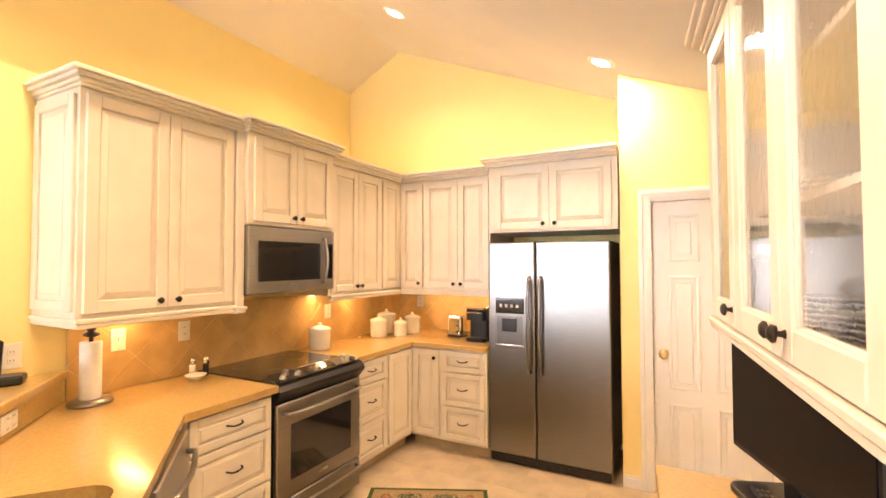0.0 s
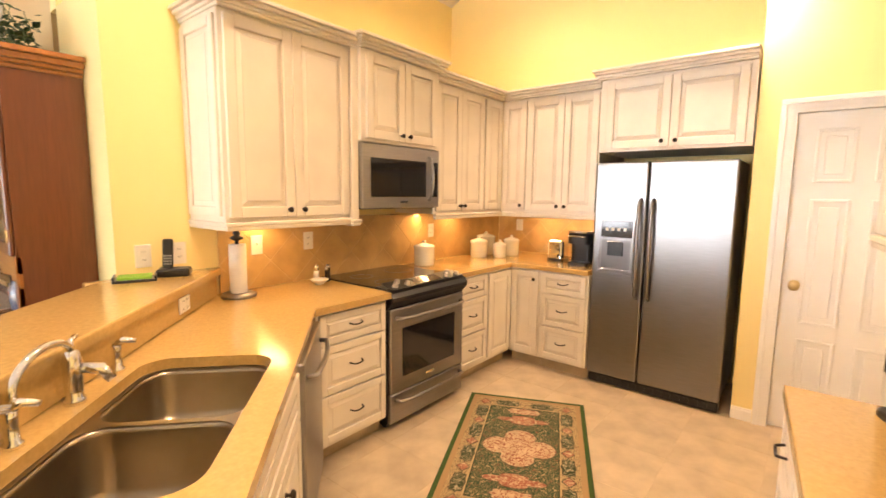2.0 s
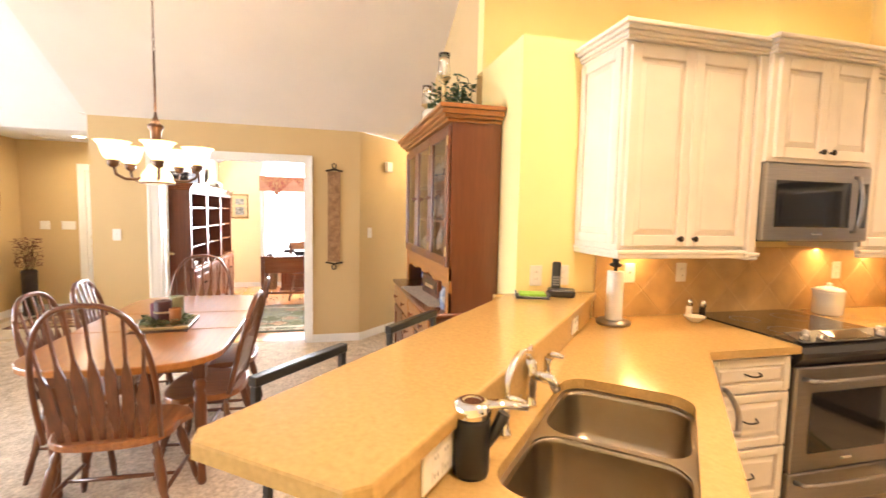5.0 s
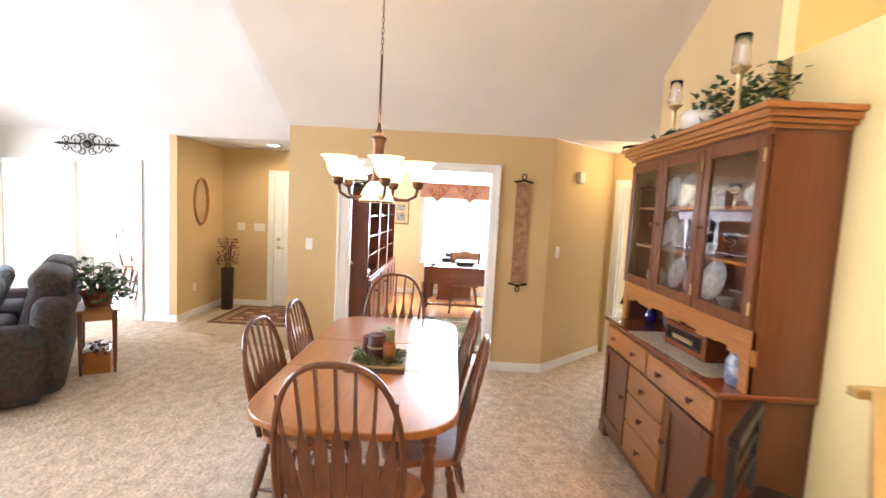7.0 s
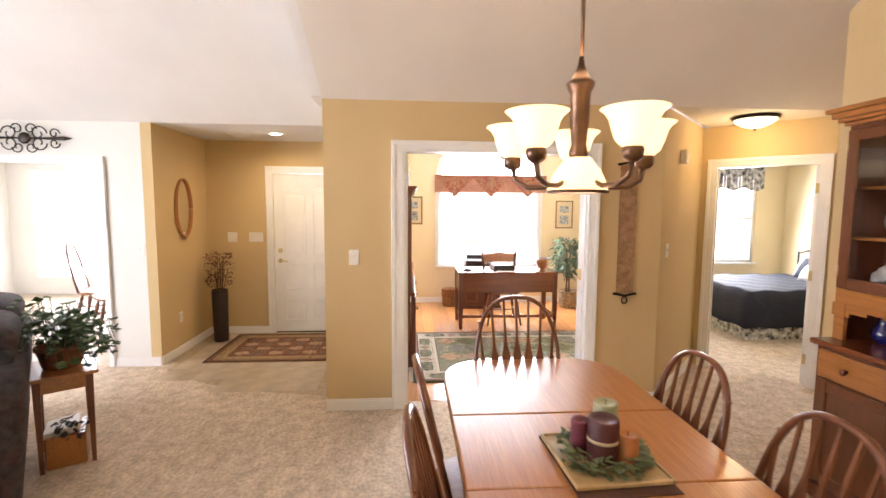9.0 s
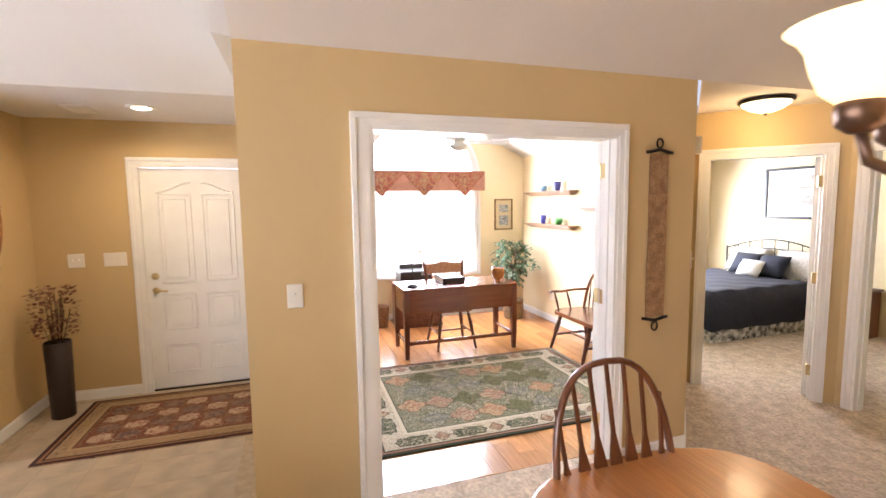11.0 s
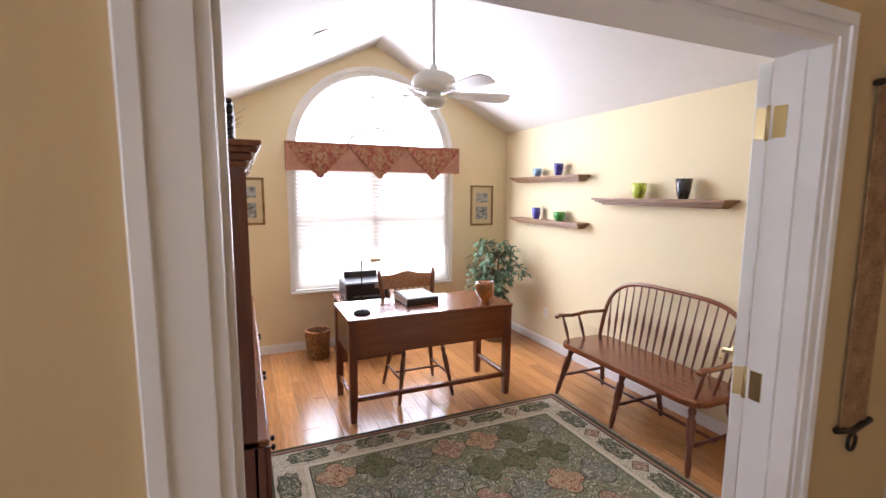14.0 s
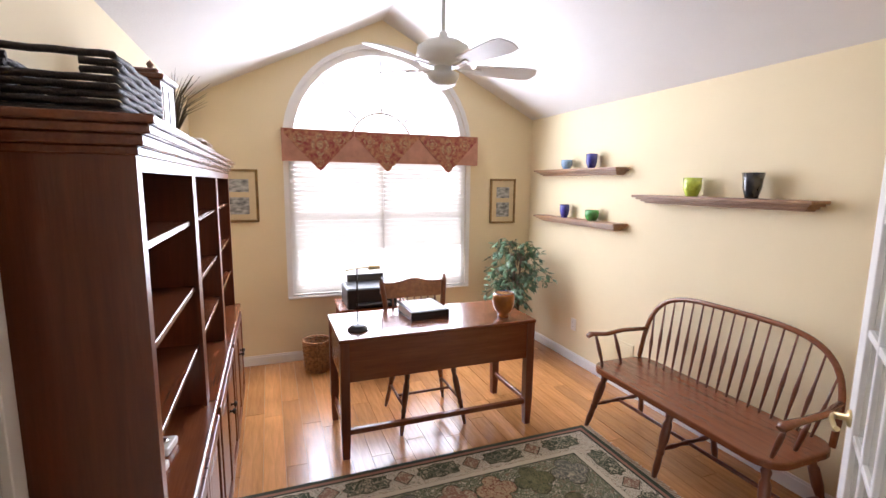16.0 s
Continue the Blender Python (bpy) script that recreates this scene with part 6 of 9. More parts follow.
    part("jar", bm, mat("blue_grey_glaze", (0.09, 0.12, 0.22), 0.2, 0, 0.3, 22, color2=(0.4, 0.42, 0.45)), j)
    # on top
    for x, y, hh in ((0.36, 0.2, 0.25), (1.13, 0.15, 0.26)):
        c = empty("candlestick", M @ pose(x, y, 2.155), "brass candlestick with a glass chimney on the hutch", "candlestick", "hutch candlesticks")
        bm = bmesh.new()
        lathe(bm, [(0.05, 0), (0.052, 0.008), (0.03, 0.02), (0.014, 0.035), (0.02, 0.06), (0.012, 0.08), (0.014, hh - 0.05), (0.02, hh - 0.03), (0.045, hh - 0.01), (0.048, hh)], 18)
        part("stick", bm, BRASS, c)
        bm = bmesh.new()
        lathe(bm, [(0.014, hh), (0.013, hh + 0.1), (0.003, hh + 0.105)], 12)
        part("candle", bm, WHITEWARE, c)
        bm = bmesh.new()
        lathe(bm, [(0.035, hh), (0.042, hh + 0.04), (0.034, hh + 0.09), (0.04, hh + 0.15), (0.038, hh + 0.15), (0.032, hh + 0.09), (0.04, hh + 0.04), (0.033, hh + 0.002)], 18)
        part("glass_chimney", bm, CLEAR, c).visible_shadow = False
    t = empty("tureen", M @ pose(0.68, 0.22, 2.155), "white ceramic lidded tureen on the hutch", "tureen")
    bm = bmesh.new()
    lathe(bm, [(0.06, 0), (0.065, 0.015), (0.11, 0.06), (0.12, 0.1), (0.118, 0.12)], 24)
    part("bowl", bm, WHITEWARE, t)
    bm = bmesh.new()
    lathe(bm, [(0.122, 0.12), (0.115, 0.13), (0.06, 0.165), (0.02, 0.178), (0.024, 0.2), (0.002, 0.208)], 24)
    part("lid", bm, WHITEWARE, t)
    for sx in (-1, 1):
        bm = bmesh.new()
        rod(bm, [(sx * 0.11, 0, 0.09), (sx * 0.15, 0, 0.095), (sx * 0.15, 0, 0.07), (sx * 0.1, 0, 0.06)], 0.008, 8)
        part("handle", bm, WHITEWARE, t)
    for x0, x1, n, nm in ((0.72, 1.36, 280, 7), (0.16, 0.5, 80, 8)):
        g = empty("greenery", M @ pose(0, 0.24, 2.155), "trailing dark green silk ivy on the hutch", "plant", "hutch greenery")
        bm = bmesh.new()
        rnd = random.Random(nm)
        for k in range(n):
            x = rnd.uniform(x0, x1)
            hgt = (0.22 if n > 100 else 0.06) * rnd.random() ** 0.8
            leaf(bm, Vector((x, rnd.uniform(-0.12, 0.1), 0.004 + hgt)), Vector((rnd.uniform(-1, 1), rnd.uniform(-1, 0.6), rnd.uniform(-0.2, 0.8))), rnd.uniform(0.03, 0.055), rnd)
        for k in range(n // 20):
            x = rnd.uniform(x0, x1)
            rod(bm, [(x, 0, 0.0), (x + rnd.uniform(-0.05, 0.05), rnd.uniform(-0.05, 0.05), 0.1), (x + rnd.uniform(-0.1, 0.1), rnd.uniform(-0.1, 0.05), 0.22 if n > 100 else 0.05)], 0.002, 4)
        part("leaves", bm, GREEN, g)


hutch()


def bar_stool(u):
    """A dark metal stool at the breakfast bar, with a flat square back frame."""
    m = PEN @ pose(u, -0.5, 0, 0, 0, 0)
    s = empty("bar_stool", m, "black metal bar stool at the breakfast bar", "stool", "bar stools")
    bm = bmesh.new()
    prism(bm, rounded(-0.19, -0.18, 0.19, 0.18, 0.04), 0.66, 0.7, bevel=0.01)
    part("seat", bm, BLACK, s)
    for sx in (-1, 1):
        for sy in (-1, 1):
            bm = bmesh.new()
            box(bm, sx * 0.185 - 0.012, sy * 0.17 - 0.012, 0, sx * 0.185 + 0.012, sy * 0.17 + 0.012, 0.66, 0.002)
            part("leg", bm, BLACK, s)
        bm = bmesh.new()
        box(bm, sx * 0.205 - 0.012, -0.21, 0.66, sx * 0.205 + 0.012, -0.185, 0.97, 0.002)
        part("back_post", bm, BLACK, s)
    bm = bmesh.new()
    box(bm, -0.22, -0.215, 0.965, 0.22, -0.18, 0.998, 0.003)
    part("back_rail", bm, BLACK, s)
    for z in (0.78, 0.87):
        bm = bmesh.new()
        box(bm, -0.193, -0.205, z, 0.193, -0.19, z + 0.02, 0.002)
        part("back_slat", bm, BLACK, s)
    for y in (-0.17, 0.17):
        bm = bmesh.new()
        box(bm, -0.173, y - 0.009, 0.25, 0.173, y + 0.009, 0.27, 0.002)
        part("footrest", bm, BLACK, s)


bar_stool(0.88)
bar_stool(1.62)

# ---- on the walls ----
wall_plate(pose(XS + 0.001, -2.36, 1.22, 0, 0, 90), kind="switch", label="white plastic toggle switch on gold wall")
AW = Matrix.Translation((XS, 0.09, 0)) @ Matrix.Rotation(math.atan2(0.9, -0.9), 4, "Z")
wall_plate(AW @ pose(0.17, -0.001, 1.26), kind="switch", label="white plastic toggle switch on angled wall")


def thermostat():
    t = empty("door_chime", AW @ pose(0.5, -0.001, 2.06), "small white door chime box on the angled wall", "chime")
    bm = bmesh.new()
    box(bm, -0.055, -0.05, -0.06, 0.055, 0, 0.06, 0.008)
    part("cover", bm, PLASTIC, t)
    bm = bmesh.new()
    for k in range(4):
        box(bm, -0.035, -0.0525, -0.03 + 0.015 * k, 0.035, -0.049, -0.024 + 0.015 * k)
    part("grille", bm, TRIM, t)


thermostat()


def scroll():
    s = empty("wall_scroll", pose(XS + 0.002, -0.2, 0, 0, 0, 90), "long antique fabric bell pull on bronze rods", "wall hanging")
    cloth = mat("aged_tapestry", (0.38, 0.225, 0.11), 0.95, 0, 0.3, 16, 0.4, 120, color2=(0.22, 0.12, 0.06), fine=0.25)
    bm = bmesh.new()
    box(bm, -0.07, -0.012, 0.93, 0.07, -0.006, 1.95)
    part("tapestry", bm, cloth, s)
    for z, d in ((1.955, 1), (0.925, -1)):
        bm = bmesh.new()
        rod(bm, [(-0.095, -0.012, z), (-0.06, -0.012, z + 0.006 * d), (0, -0.012, z + 0.02 * d), (0.06, -0.012, z + 0.006 * d), (0.095, -0.012, z)], 0.01, 8)
        hgr = part("hanger", bm, BRONZE, s)
        bm = bmesh.new()
        rod(bm, [(0.022 * math.cos(a), -0.012, z + 0.055 * d + 0.028 * math.sin(a)) for a in [2 * math.pi * k / 14 for k in range(15)]], 0.006, 8)
        part("ring", bm, BRONZE, hgr)


scroll()

# ---- entry ----
def front_door():
    d = empty("door_2", pose(-7.85, -3.632, 0, 0, 0, 90), "closed cream steel front door with brass locks", "door", "", "structure")
    bm = bmesh.new()
    box(bm, 0, 0, 0.012, 0.892, 0.04, 2.005, 0.002)
    for x0, x1 in ((0.12, 0.395), (0.475, 0.75)):
        raised_field(bm, x0, 0.15, x1, 0.42)
        raised_field(bm, x0, 0.55, x1, 0.88)
        raised_field(bm, x0, 0.98, x1, 1.78)
        for k in range(8):
            a0, a1 = math.pi * k / 8, math.pi * (k + 1) / 8
            xa, xb = x0 + (x1 - x0) * k / 8, x0 + (x1 - x0) * (k + 1) / 8
            s = 1 if x0 < 0.3 else -1
            za, zb = (1.79 + 0.045 * (1 - math.cos(a0 if s > 0 else math.pi - a0))), (1.79 + 0.045 * (1 - math.cos(a1 if s > 0 else math.pi - a1)))
            rod(bm, [(xa, -0.003, za), (xb, -0.003, zb)], 0.007, 6)
    part("leaf", bm, TRIM, d)
    bm = bmesh.new()
    lathe(bm, [(0.03, 0), (0.028, 0.012), (0.015, 0.016), (0.014, 0.024)], 16, pose(0.07, 0, 1.05, 90))
    part("deadbolt", bm, BRASS, d)
    bm = bmesh.new()
    lathe(bm, [(0.03, 0), (0.028, 0.01), (0.012, 0.014), (0.012, 0.045)], 16, pose(0.07, 0, 0.92, 90))
    rod(bm, [(0.07, -0.045, 0.92), (0.11, -0.05, 0.922), (0.17, -0.045, 0.915)], 0.009, 8)
    part("lever_handle", bm, BRASS, d, "brass lever handle")
    bm = bmesh.new()
    box(bm, 0, -0.02, 0.0, 0.87, 0.05, 0.012)
    part("threshold", bm, BRONZE, d)


front_door()


def oval_mirror():
    m = empty("oval_mirror", pose(-7.2, -4.419, 1.58, 0, 0, 180), "oval oak framed mirror in the entry", "mirror")
    bm = bmesh.new()
    n = 40
    rod(bm, [(0.17 * math.cos(2 * math.pi * k / n), -0.015, 0.315 * math.sin(2 * math.pi * k / n)) for k in range(n + 1)], 0.019, 8, flat=0.014)
    part("frame", bm, OAK, m)
    bm = bmesh.new()
    vs = [bm.verts.new((0.165 * math.cos(2 * math.pi * k / n), -0.008, 0.31 * math.sin(2 * math.pi * k / n))) for k in range(n)]
    bm.faces.new(vs)
    part("glass", bm, mat("mirror_silver", (0.9, 0.9, 0.9), 0.02, 1.0, 0.0, 1), m)


oval_mirror()
wall_plate(pose(-7.819, -4.13, 1.22, 0, 0, 90), kind="switch", label="white double wall switch in the entry", w=0.12)
wall_plate(pose(-7.819, -3.845, 1.22, 0, 0, 90), kind="switch", label="white triple wall switch beside the door", w=0.17)
wall_plate(pose(XL + 0.001, -4.62, 1.17, 0, 0, 90), kind="switch", label="white double wall switch beside the opening", w=0.17)
wall_plate(pose(-7.05, -4.419, 0.4, 0, 0, 180), label="tan wall outlet in the entry")


def floor_vase():
    v = empty("floor_vase", pose(-7.5, -4.18, 0.0), "tall dark brown floor vase with dried flowers", "vase")
    bm = bmesh.new()
    lathe(bm, [(0.075, 0), (0.08, 0.01), (0.085, 0.3), (0.09, 0.6), (0.085, 0.62), (0.08, 0.6)], 22)
    part("vase", bm, mat("dark_brown_wicker", (0.03, 0.016, 0.012), 0.5, 0, 0.2, 40, 0.4, 90), v)
    rnd = random.Random(11)
    bm = bmesh.new()
    for k in range(26):
        a, r = rnd.uniform(0, 6.28), rnd.uniform(0.03, 0.13)
        rod(bm, [(0.03 * math.cos(a), 0.03 * math.sin(a), 0.55), (r * math.cos(a), r * math.sin(a), rnd.uniform(0.75, 1.02))], 0.003, 5)
    part("stems", bm, mat("brown_stem", (0.08, 0.04, 0.02), 0.8), v)
    bm = bmesh.new()
    for k in range(320):
        a, r = rnd.uniform(0, 6.28), 0.15 * rnd.random() ** 0.5
        leaf(bm, Vector((r * math.cos(a), r * math.sin(a), rnd.uniform(0.66, 1.05))), Vector((rnd.uniform(-1, 1), rnd.uniform(-1, 1), rnd.uniform(-0.4, 1))), rnd.uniform(0.025, 0.05), rnd)
    part("dried_flowers", bm, mat("dried_plum_flower", (0.13, 0.045, 0.035), 0.85, 0, 0.3, 30, color2=(0.3, 0.16, 0.09)), v)


floor_vase()


def smoke_dome(x, y, z, r, on, name, label, power):
    c = empty(name, pose(x, y, z), label, "light", "ceiling lights")
    bm = bmesh.new()
    lathe(bm, [(r, -0.03), (r * 1.08, -0.02), (r * 1.05, -0.005), (r * 0.9, 0)], 28)
    part("rim", bm, BRONZE, c)
    g = bpy.data.materials.new("frosted_bowl_lit")
    g.use_nodes = True
    b = g.node_tree.nodes["Principled BSDF"]
    b.inputs["Base Color"].default_value = (0.85, 0.78, 0.6, 1)
    b.inputs["Emission Color"].default_value = (1.0, 0.84, 0.5, 1)
    b.inputs["Emission Strength"].default_value = 4.5
    bm = bmesh.new()
    lathe(bm, [(0.002, -0.1), (r * 0.3, -0.096), (r * 0.65, -0.075), (r * 0.9, -0.045), (r * 0.97, -0.025)], 28)
    part("glass_bowl", bm, g, c, "glowing frosted glass bowl")
    bm = bmesh.new()
    lathe(bm, [(0.002, -0.125), (0.01, -0.115), (0.014, -0.104), (0.004, -0.098)], 12)
    part("finial", bm, BRONZE, c)
    lamp(name + "_lamp", "POINT", pose(x, y, z - 0.2), power, (1.0, 0.76, 0.4), 0.12)


smoke_dome(-5.82, 1.05, ZE, 0.17, True, "hall_ceiling_light", "bronze flush ceiling light with a lit frosted bowl", 16)
c0 = empty("recessed_light", pose(-7.2, -3.4, 2.4), "white recessed entry can light, lit", "light", "recessed lights")
bm = bmesh.new()
lathe(bm, [(0.085, -0.006), (0.1, -0.004), (0.1, 0), (0.08, 0)], 24)
part("trim_ring", bm, TRIM, c0)
bm = bmesh.new()
lathe(bm, [(0.001, -0.012), (0.055, -0.01), (0.07, -0.004), (0.07, -0.001)], 20)
part("lamp", bm, BULB, c0)
lamp("entry_lamp", "AREA", pose(-7.2, -3.4, 2.37), 16, (1.0, 0.8, 0.5), 0.15, spread=160)
bm = bmesh.new()
box(bm, -0.15, -0.08, -0.008, 0.15, 0.08, 0, 0.002)
for k in range(7):
    box(bm, -0.13, -0.066 + 0.02 * k, -0.012, 0.13, -0.06 + 0.02 * k, -0.007)
o = finish("ceiling_vent", bm, TRIM)
o.matrix_world = pose(-7.35, -3.85, 2.4)
tagged(o, "white metal ceiling air vent", "vent")


# ---- rugs ----
def rug_mat(name, ground, border, accent, dark, hx, hy, scale=7.0, bw=None, stripes_at=None):
    """Woven rug: an oriental field, guard stripes and a figured border, in object metres."""
    m = bpy.data.materials.new(name)
    m.use_nodes = True
    nt = m.node_tree
    N, Lk = nt.nodes, nt.links
    b = N["Principled BSDF"]
    b.inputs["Roughness"].default_value = 0.98
    b.inputs["Specular IOR Level"].default_value = 0.1
    tc = N.new("ShaderNodeTexCoord")
    sep = N.new("ShaderNodeSeparateXYZ")
    Lk.new(tc.outputs["Object"], sep.inputs[0])

    def math_node(op, a, bb=None, c=None):
        n = N.new("ShaderNodeMath")
        n.operation = op
        for i, v in enumerate((a, bb, c)):
            if v is None:
                continue
            if isinstance(v, (int, float)):
                n.inputs[i].default_value = v
            else:
                Lk.new(v, n.inputs[i])
        return n.outputs[0]

    ax, ay = math_node("ABSOLUTE", sep.outputs[0]), math_node("ABSOLUTE", sep.outputs[1])
    edge = math_node("MINIMUM", math_node("SUBTRACT", hx, ax), math_node("SUBTRACT", hy, ay))
    comb = N.new("ShaderNodeCombineXYZ")
    Lk.new(ax, comb.inputs[0])
    Lk.new(ay, comb.inputs[1])
    noi = N.new("ShaderNodeTexNoise")
    noi.inputs["Scale"].default_value, noi.inputs["Detail"].default_value, noi.inputs["Distortion"].default_value = scale * 3.6, 1.2, 1.1
    Lk.new(comb.outputs[0], noi.inputs["Vector"])
    curl = math_node("ABSOLUTE", math_node("SUBTRACT", noi.outputs[0], 0.5))

    def weave(first, *rest):
        """Scrolling vines: bands of colour on both sides of a wandering line."""
        r = N.new("ShaderNodeValToRGB")
        r.color_ramp.interpolation = "CONSTANT"
        e = r.color_ramp.elements
        e[0].position, e[0].color = 0.0, (*first, 1)
        e[1].position, e[1].color = rest[0][0], (*rest[0][1], 1)
        for pos, c in rest[1:]:
            e.new(pos).color = (*c, 1)
        Lk.new(curl, r.inputs[0])
        return r

    faded = tuple(0.45 * a + 0.55 * b for a, b in zip(ground, border))
    vr = weave(border, (0.02, dark), (0.042, ground), (0.115, faded), (0.135, ground), (0.19, accent))
    br = weave(dark, (0.014, border), (0.085, accent), (0.1, border), (0.17, faded))
    ma = N.new("ShaderNodeMix")
    ma.data_type = "RGBA"
    bw = bw or min(hx, hy) * 0.3
    Lk.new(math_node("LESS_THAN", edge, bw), ma.inputs[0])
    Lk.new(vr.outputs[0], ma.inputs[6])
    Lk.new(br.outputs[0], ma.inputs[7])
    col = ma.outputs[2]
    for lo, hi, c in stripes_at or ((bw - 0.014, bw + 0.014, border), (bw + 0.014, bw + 0.022, dark), (0.05, 0.064, dark), (0.03, 0.05, accent), (0.0, 0.03, dark)):
        mm = N.new("ShaderNodeMix")
        mm.data_type = "RGBA"
        Lk.new(math_node("MULTIPLY", math_node("GREATER_THAN", edge, lo), math_node("LESS_THAN", edge, hi)), mm.inputs[0])
        Lk.new(col, mm.inputs[6])
        mm.inputs[7].default_value = (*c, 1)
        col = mm.outputs[2]
    Lk.new(col, b.inputs["Base Color"])
    n2 = N.new("ShaderNodeTexNoise")
    n2.inputs["Scale"].default_value = 260
    Lk.new(tc.outputs["Object"], n2.inputs["Vector"])
    bp = N.new("ShaderNodeBump")
    bp.inputs["Strength"].default_value, bp.inputs["Distance"].default_value = 0.5, 0.006
    Lk.new(n2.outputs[0], bp.inputs["Height"])
    Lk.new(bp.outputs[0], b.inputs["Normal"])
    return m


def rosette(bm, cx, cy, rx, ry, petals, z):
    """A flat woven flower figure, a hair above the pile."""
    vs = []
    n = max(petals, 4) * 8
    c = bm.verts.new((cx, cy, z))
    for k in range(n):
        a = 2 * math.pi * k / n
        co, si = math.cos(a), math.sin(a)
        if petals == 4:      # quatrefoil
            rr = 0.6 + 0.4 * abs(math.cos(2 * a)) ** 0.75
        elif petals == 8:    # long cartouche with notched ends
            rr = min(1 / max(abs(co), 0.001) ** 0.4, 1 / max(abs(si), 0.001) ** 0.4) * (0.9 + 0.06 * math.cos(8 * a))
        elif petals == 2:    # diamond
            rr = 1 / (abs(co) + abs(si))
        else:
            rr = 0.8 + 0.2 * abs(math.cos(a * petals / 2))
        vs.append(bm.verts.new((cx + rx * rr * co, cy + ry * rr * si, z)))
    for k in range(n):
        bm.faces.new((c, vs[k], vs[(k + 1) % n]))


def rug(name, m, hx, hy, material, label, figures=(), fringe=False):
    r = empty(name, m, label, "rug")
    bm = bmesh.new()
    prism(bm, rounded(-hx, -hy, hx, hy, 0.01, 2), 0.001, 0.011, bevel=0.003)
    part("pile", bm, material, r)
    for figs, fm, *lift in figures:
        for cx, cy, rx, ry, p in figs:
            bm = bmesh.new()
            z = 0.0128 + (lift[0] if lift else 0)
            rosette(bm, cx, cy, rx, ry, p, z)
            fig = part("woven_figure", bm, fm, r)
            bm = bmesh.new()
            rosette(bm, cx, cy, rx + 0.008, ry + 0.008, p, z - 0.0009)
            part("outline", bm, fm if p == 6 else OUTLINE, fig)
    if fringe:
        bm = bmesh.new()
        rnd = random.Random(3)
        for sx in (-1, 1):
            y = -hy
            while y < hy:
                box(bm, sx * hx, y, 0.001, sx * (hx + 0.05 + rnd.uniform(-0.01, 0.01)), y + 0.004, 0.004)
                y += 0.012
        part("fringe", bm, mat("cream_fringe", (0.6, 0.52, 0.38), 0.95), r)
    return r


IVORY = (0.5, 0.42, 0.28)
def curl_mat(name, ground, line, scale=38.0, width=0.045):
    """A woven ground with curling lines."""
    m = mat(name, ground, 0.98, 0, 0.12, 30, 0.4, 260, spec=0.1)
    nt = m.node_tree
    b = nt.nodes["Principled BSDF"]
    base = b.inputs["Base Color"].links[0].from_socket
    tc, n = nt.nodes.new("ShaderNodeTexCoord"), nt.nodes.new("ShaderNodeTexNoise")
    n.inputs["Scale"].default_value, n.inputs["Detail"].default_value, n.inputs["Distortion"].default_value = scale, 0.5, 1.3
    nt.links.new(tc.outputs["Object"], n.inputs["Vector"])
    sub, ab, lt = nt.nodes.new("ShaderNodeMath"), nt.nodes.new("ShaderNodeMath"), nt.nodes.new("ShaderNodeMath")
    sub.operation, ab.operation, lt.operation = "SUBTRACT", "ABSOLUTE", "LESS_THAN"
    sub.inputs[1].default_value, lt.inputs[1].default_value = 0.5, width
    mx = nt.nodes.new("ShaderNodeMix")
    mx.data_type = "RGBA"
    mx.inputs[7].default_value = (*line, 1)
    nt.links.new(n.outputs[0], sub.inputs[0])
    nt.links.new(sub.outputs[0], ab.inputs[0])
    nt.links.new(ab.outputs[0], lt.inputs[0])
    nt.links.new(lt.outputs[0], mx.inputs[0])
    nt.links.new(base, mx.inputs[6])
    nt.links.new(mx.outputs[2], b.inputs["Base Color"])
    return m


RUG1 = rug_mat("kitchen_rug_weave", (0.035, 0.065, 0.035), (0.36, 0.27, 0.14), (0.2, 0.08, 0.045), (0.02, 0.03, 0.017), 0.405, 0.68, 11, 0.165, ((0.16, 0.17, (0.36, 0.27, 0.14)), (0.17, 0.176, (0.02, 0.03, 0.017)), (0.028, 0.06, (0.3, 0.2, 0.1)), (0.0, 0.028, (0.04, 0.075, 0.025))))
FIG = curl_mat("ivory_rose_weave", (0.5, 0.36, 0.22), (0.22, 0.08, 0.05))
FIGR = curl_mat("rust_weave", (0.3, 0.12, 0.075), (0.45, 0.33, 0.2))
FIGD = curl_mat("dark_green_weave", (0.05, 0.065, 0.035), (0.33, 0.28, 0.17))
OUTLINE = mat("dark_weave_outline", (0.1, 0.09, 0.055), 0.98, 0, 0.2, 40, 0.4, 260, spec=0.1)
rug("kitchen_rug", pose(-1.15, 2.31, 0.0085, 0, 0, 25), 0.405, 0.68, RUG1, "dark green and ivory oriental kitchen mat", [([(0, 0, 0.215, 0.2, 4), (0, 0.455, 0.12, 0.045, 8), (0, -0.455, 0.12, 0.045, 8)], FIG), ([(0, 0.33, 0.17, 0.06, 4), (0, -0.33, 0.17, 0.06, 4)] + [(sx * 0.282, y, 0.034, 0.04, 2) for sx in (-1, 1) for y in (-0.555, -0.27, 0, 0.27, 0.555)], FIGR), ([(sx * 0.282, y, 0.036, 0.085, 8) for sx in (-1, 1) for y in (-0.41, -0.135, 0.135, 0.41)] + [(sx * 0.12, sy * 0.56, 0.085, 0.034, 8) for sx in (-1, 1) for sy in (-1, 1)], FIGD)])
FIGN = mat("dark_maroon_weave", (0.07, 0.03, 0.03), 0.98, 0, 0.3, 40, 0.4, 260, color2=(0.26, 0.15, 0.08))
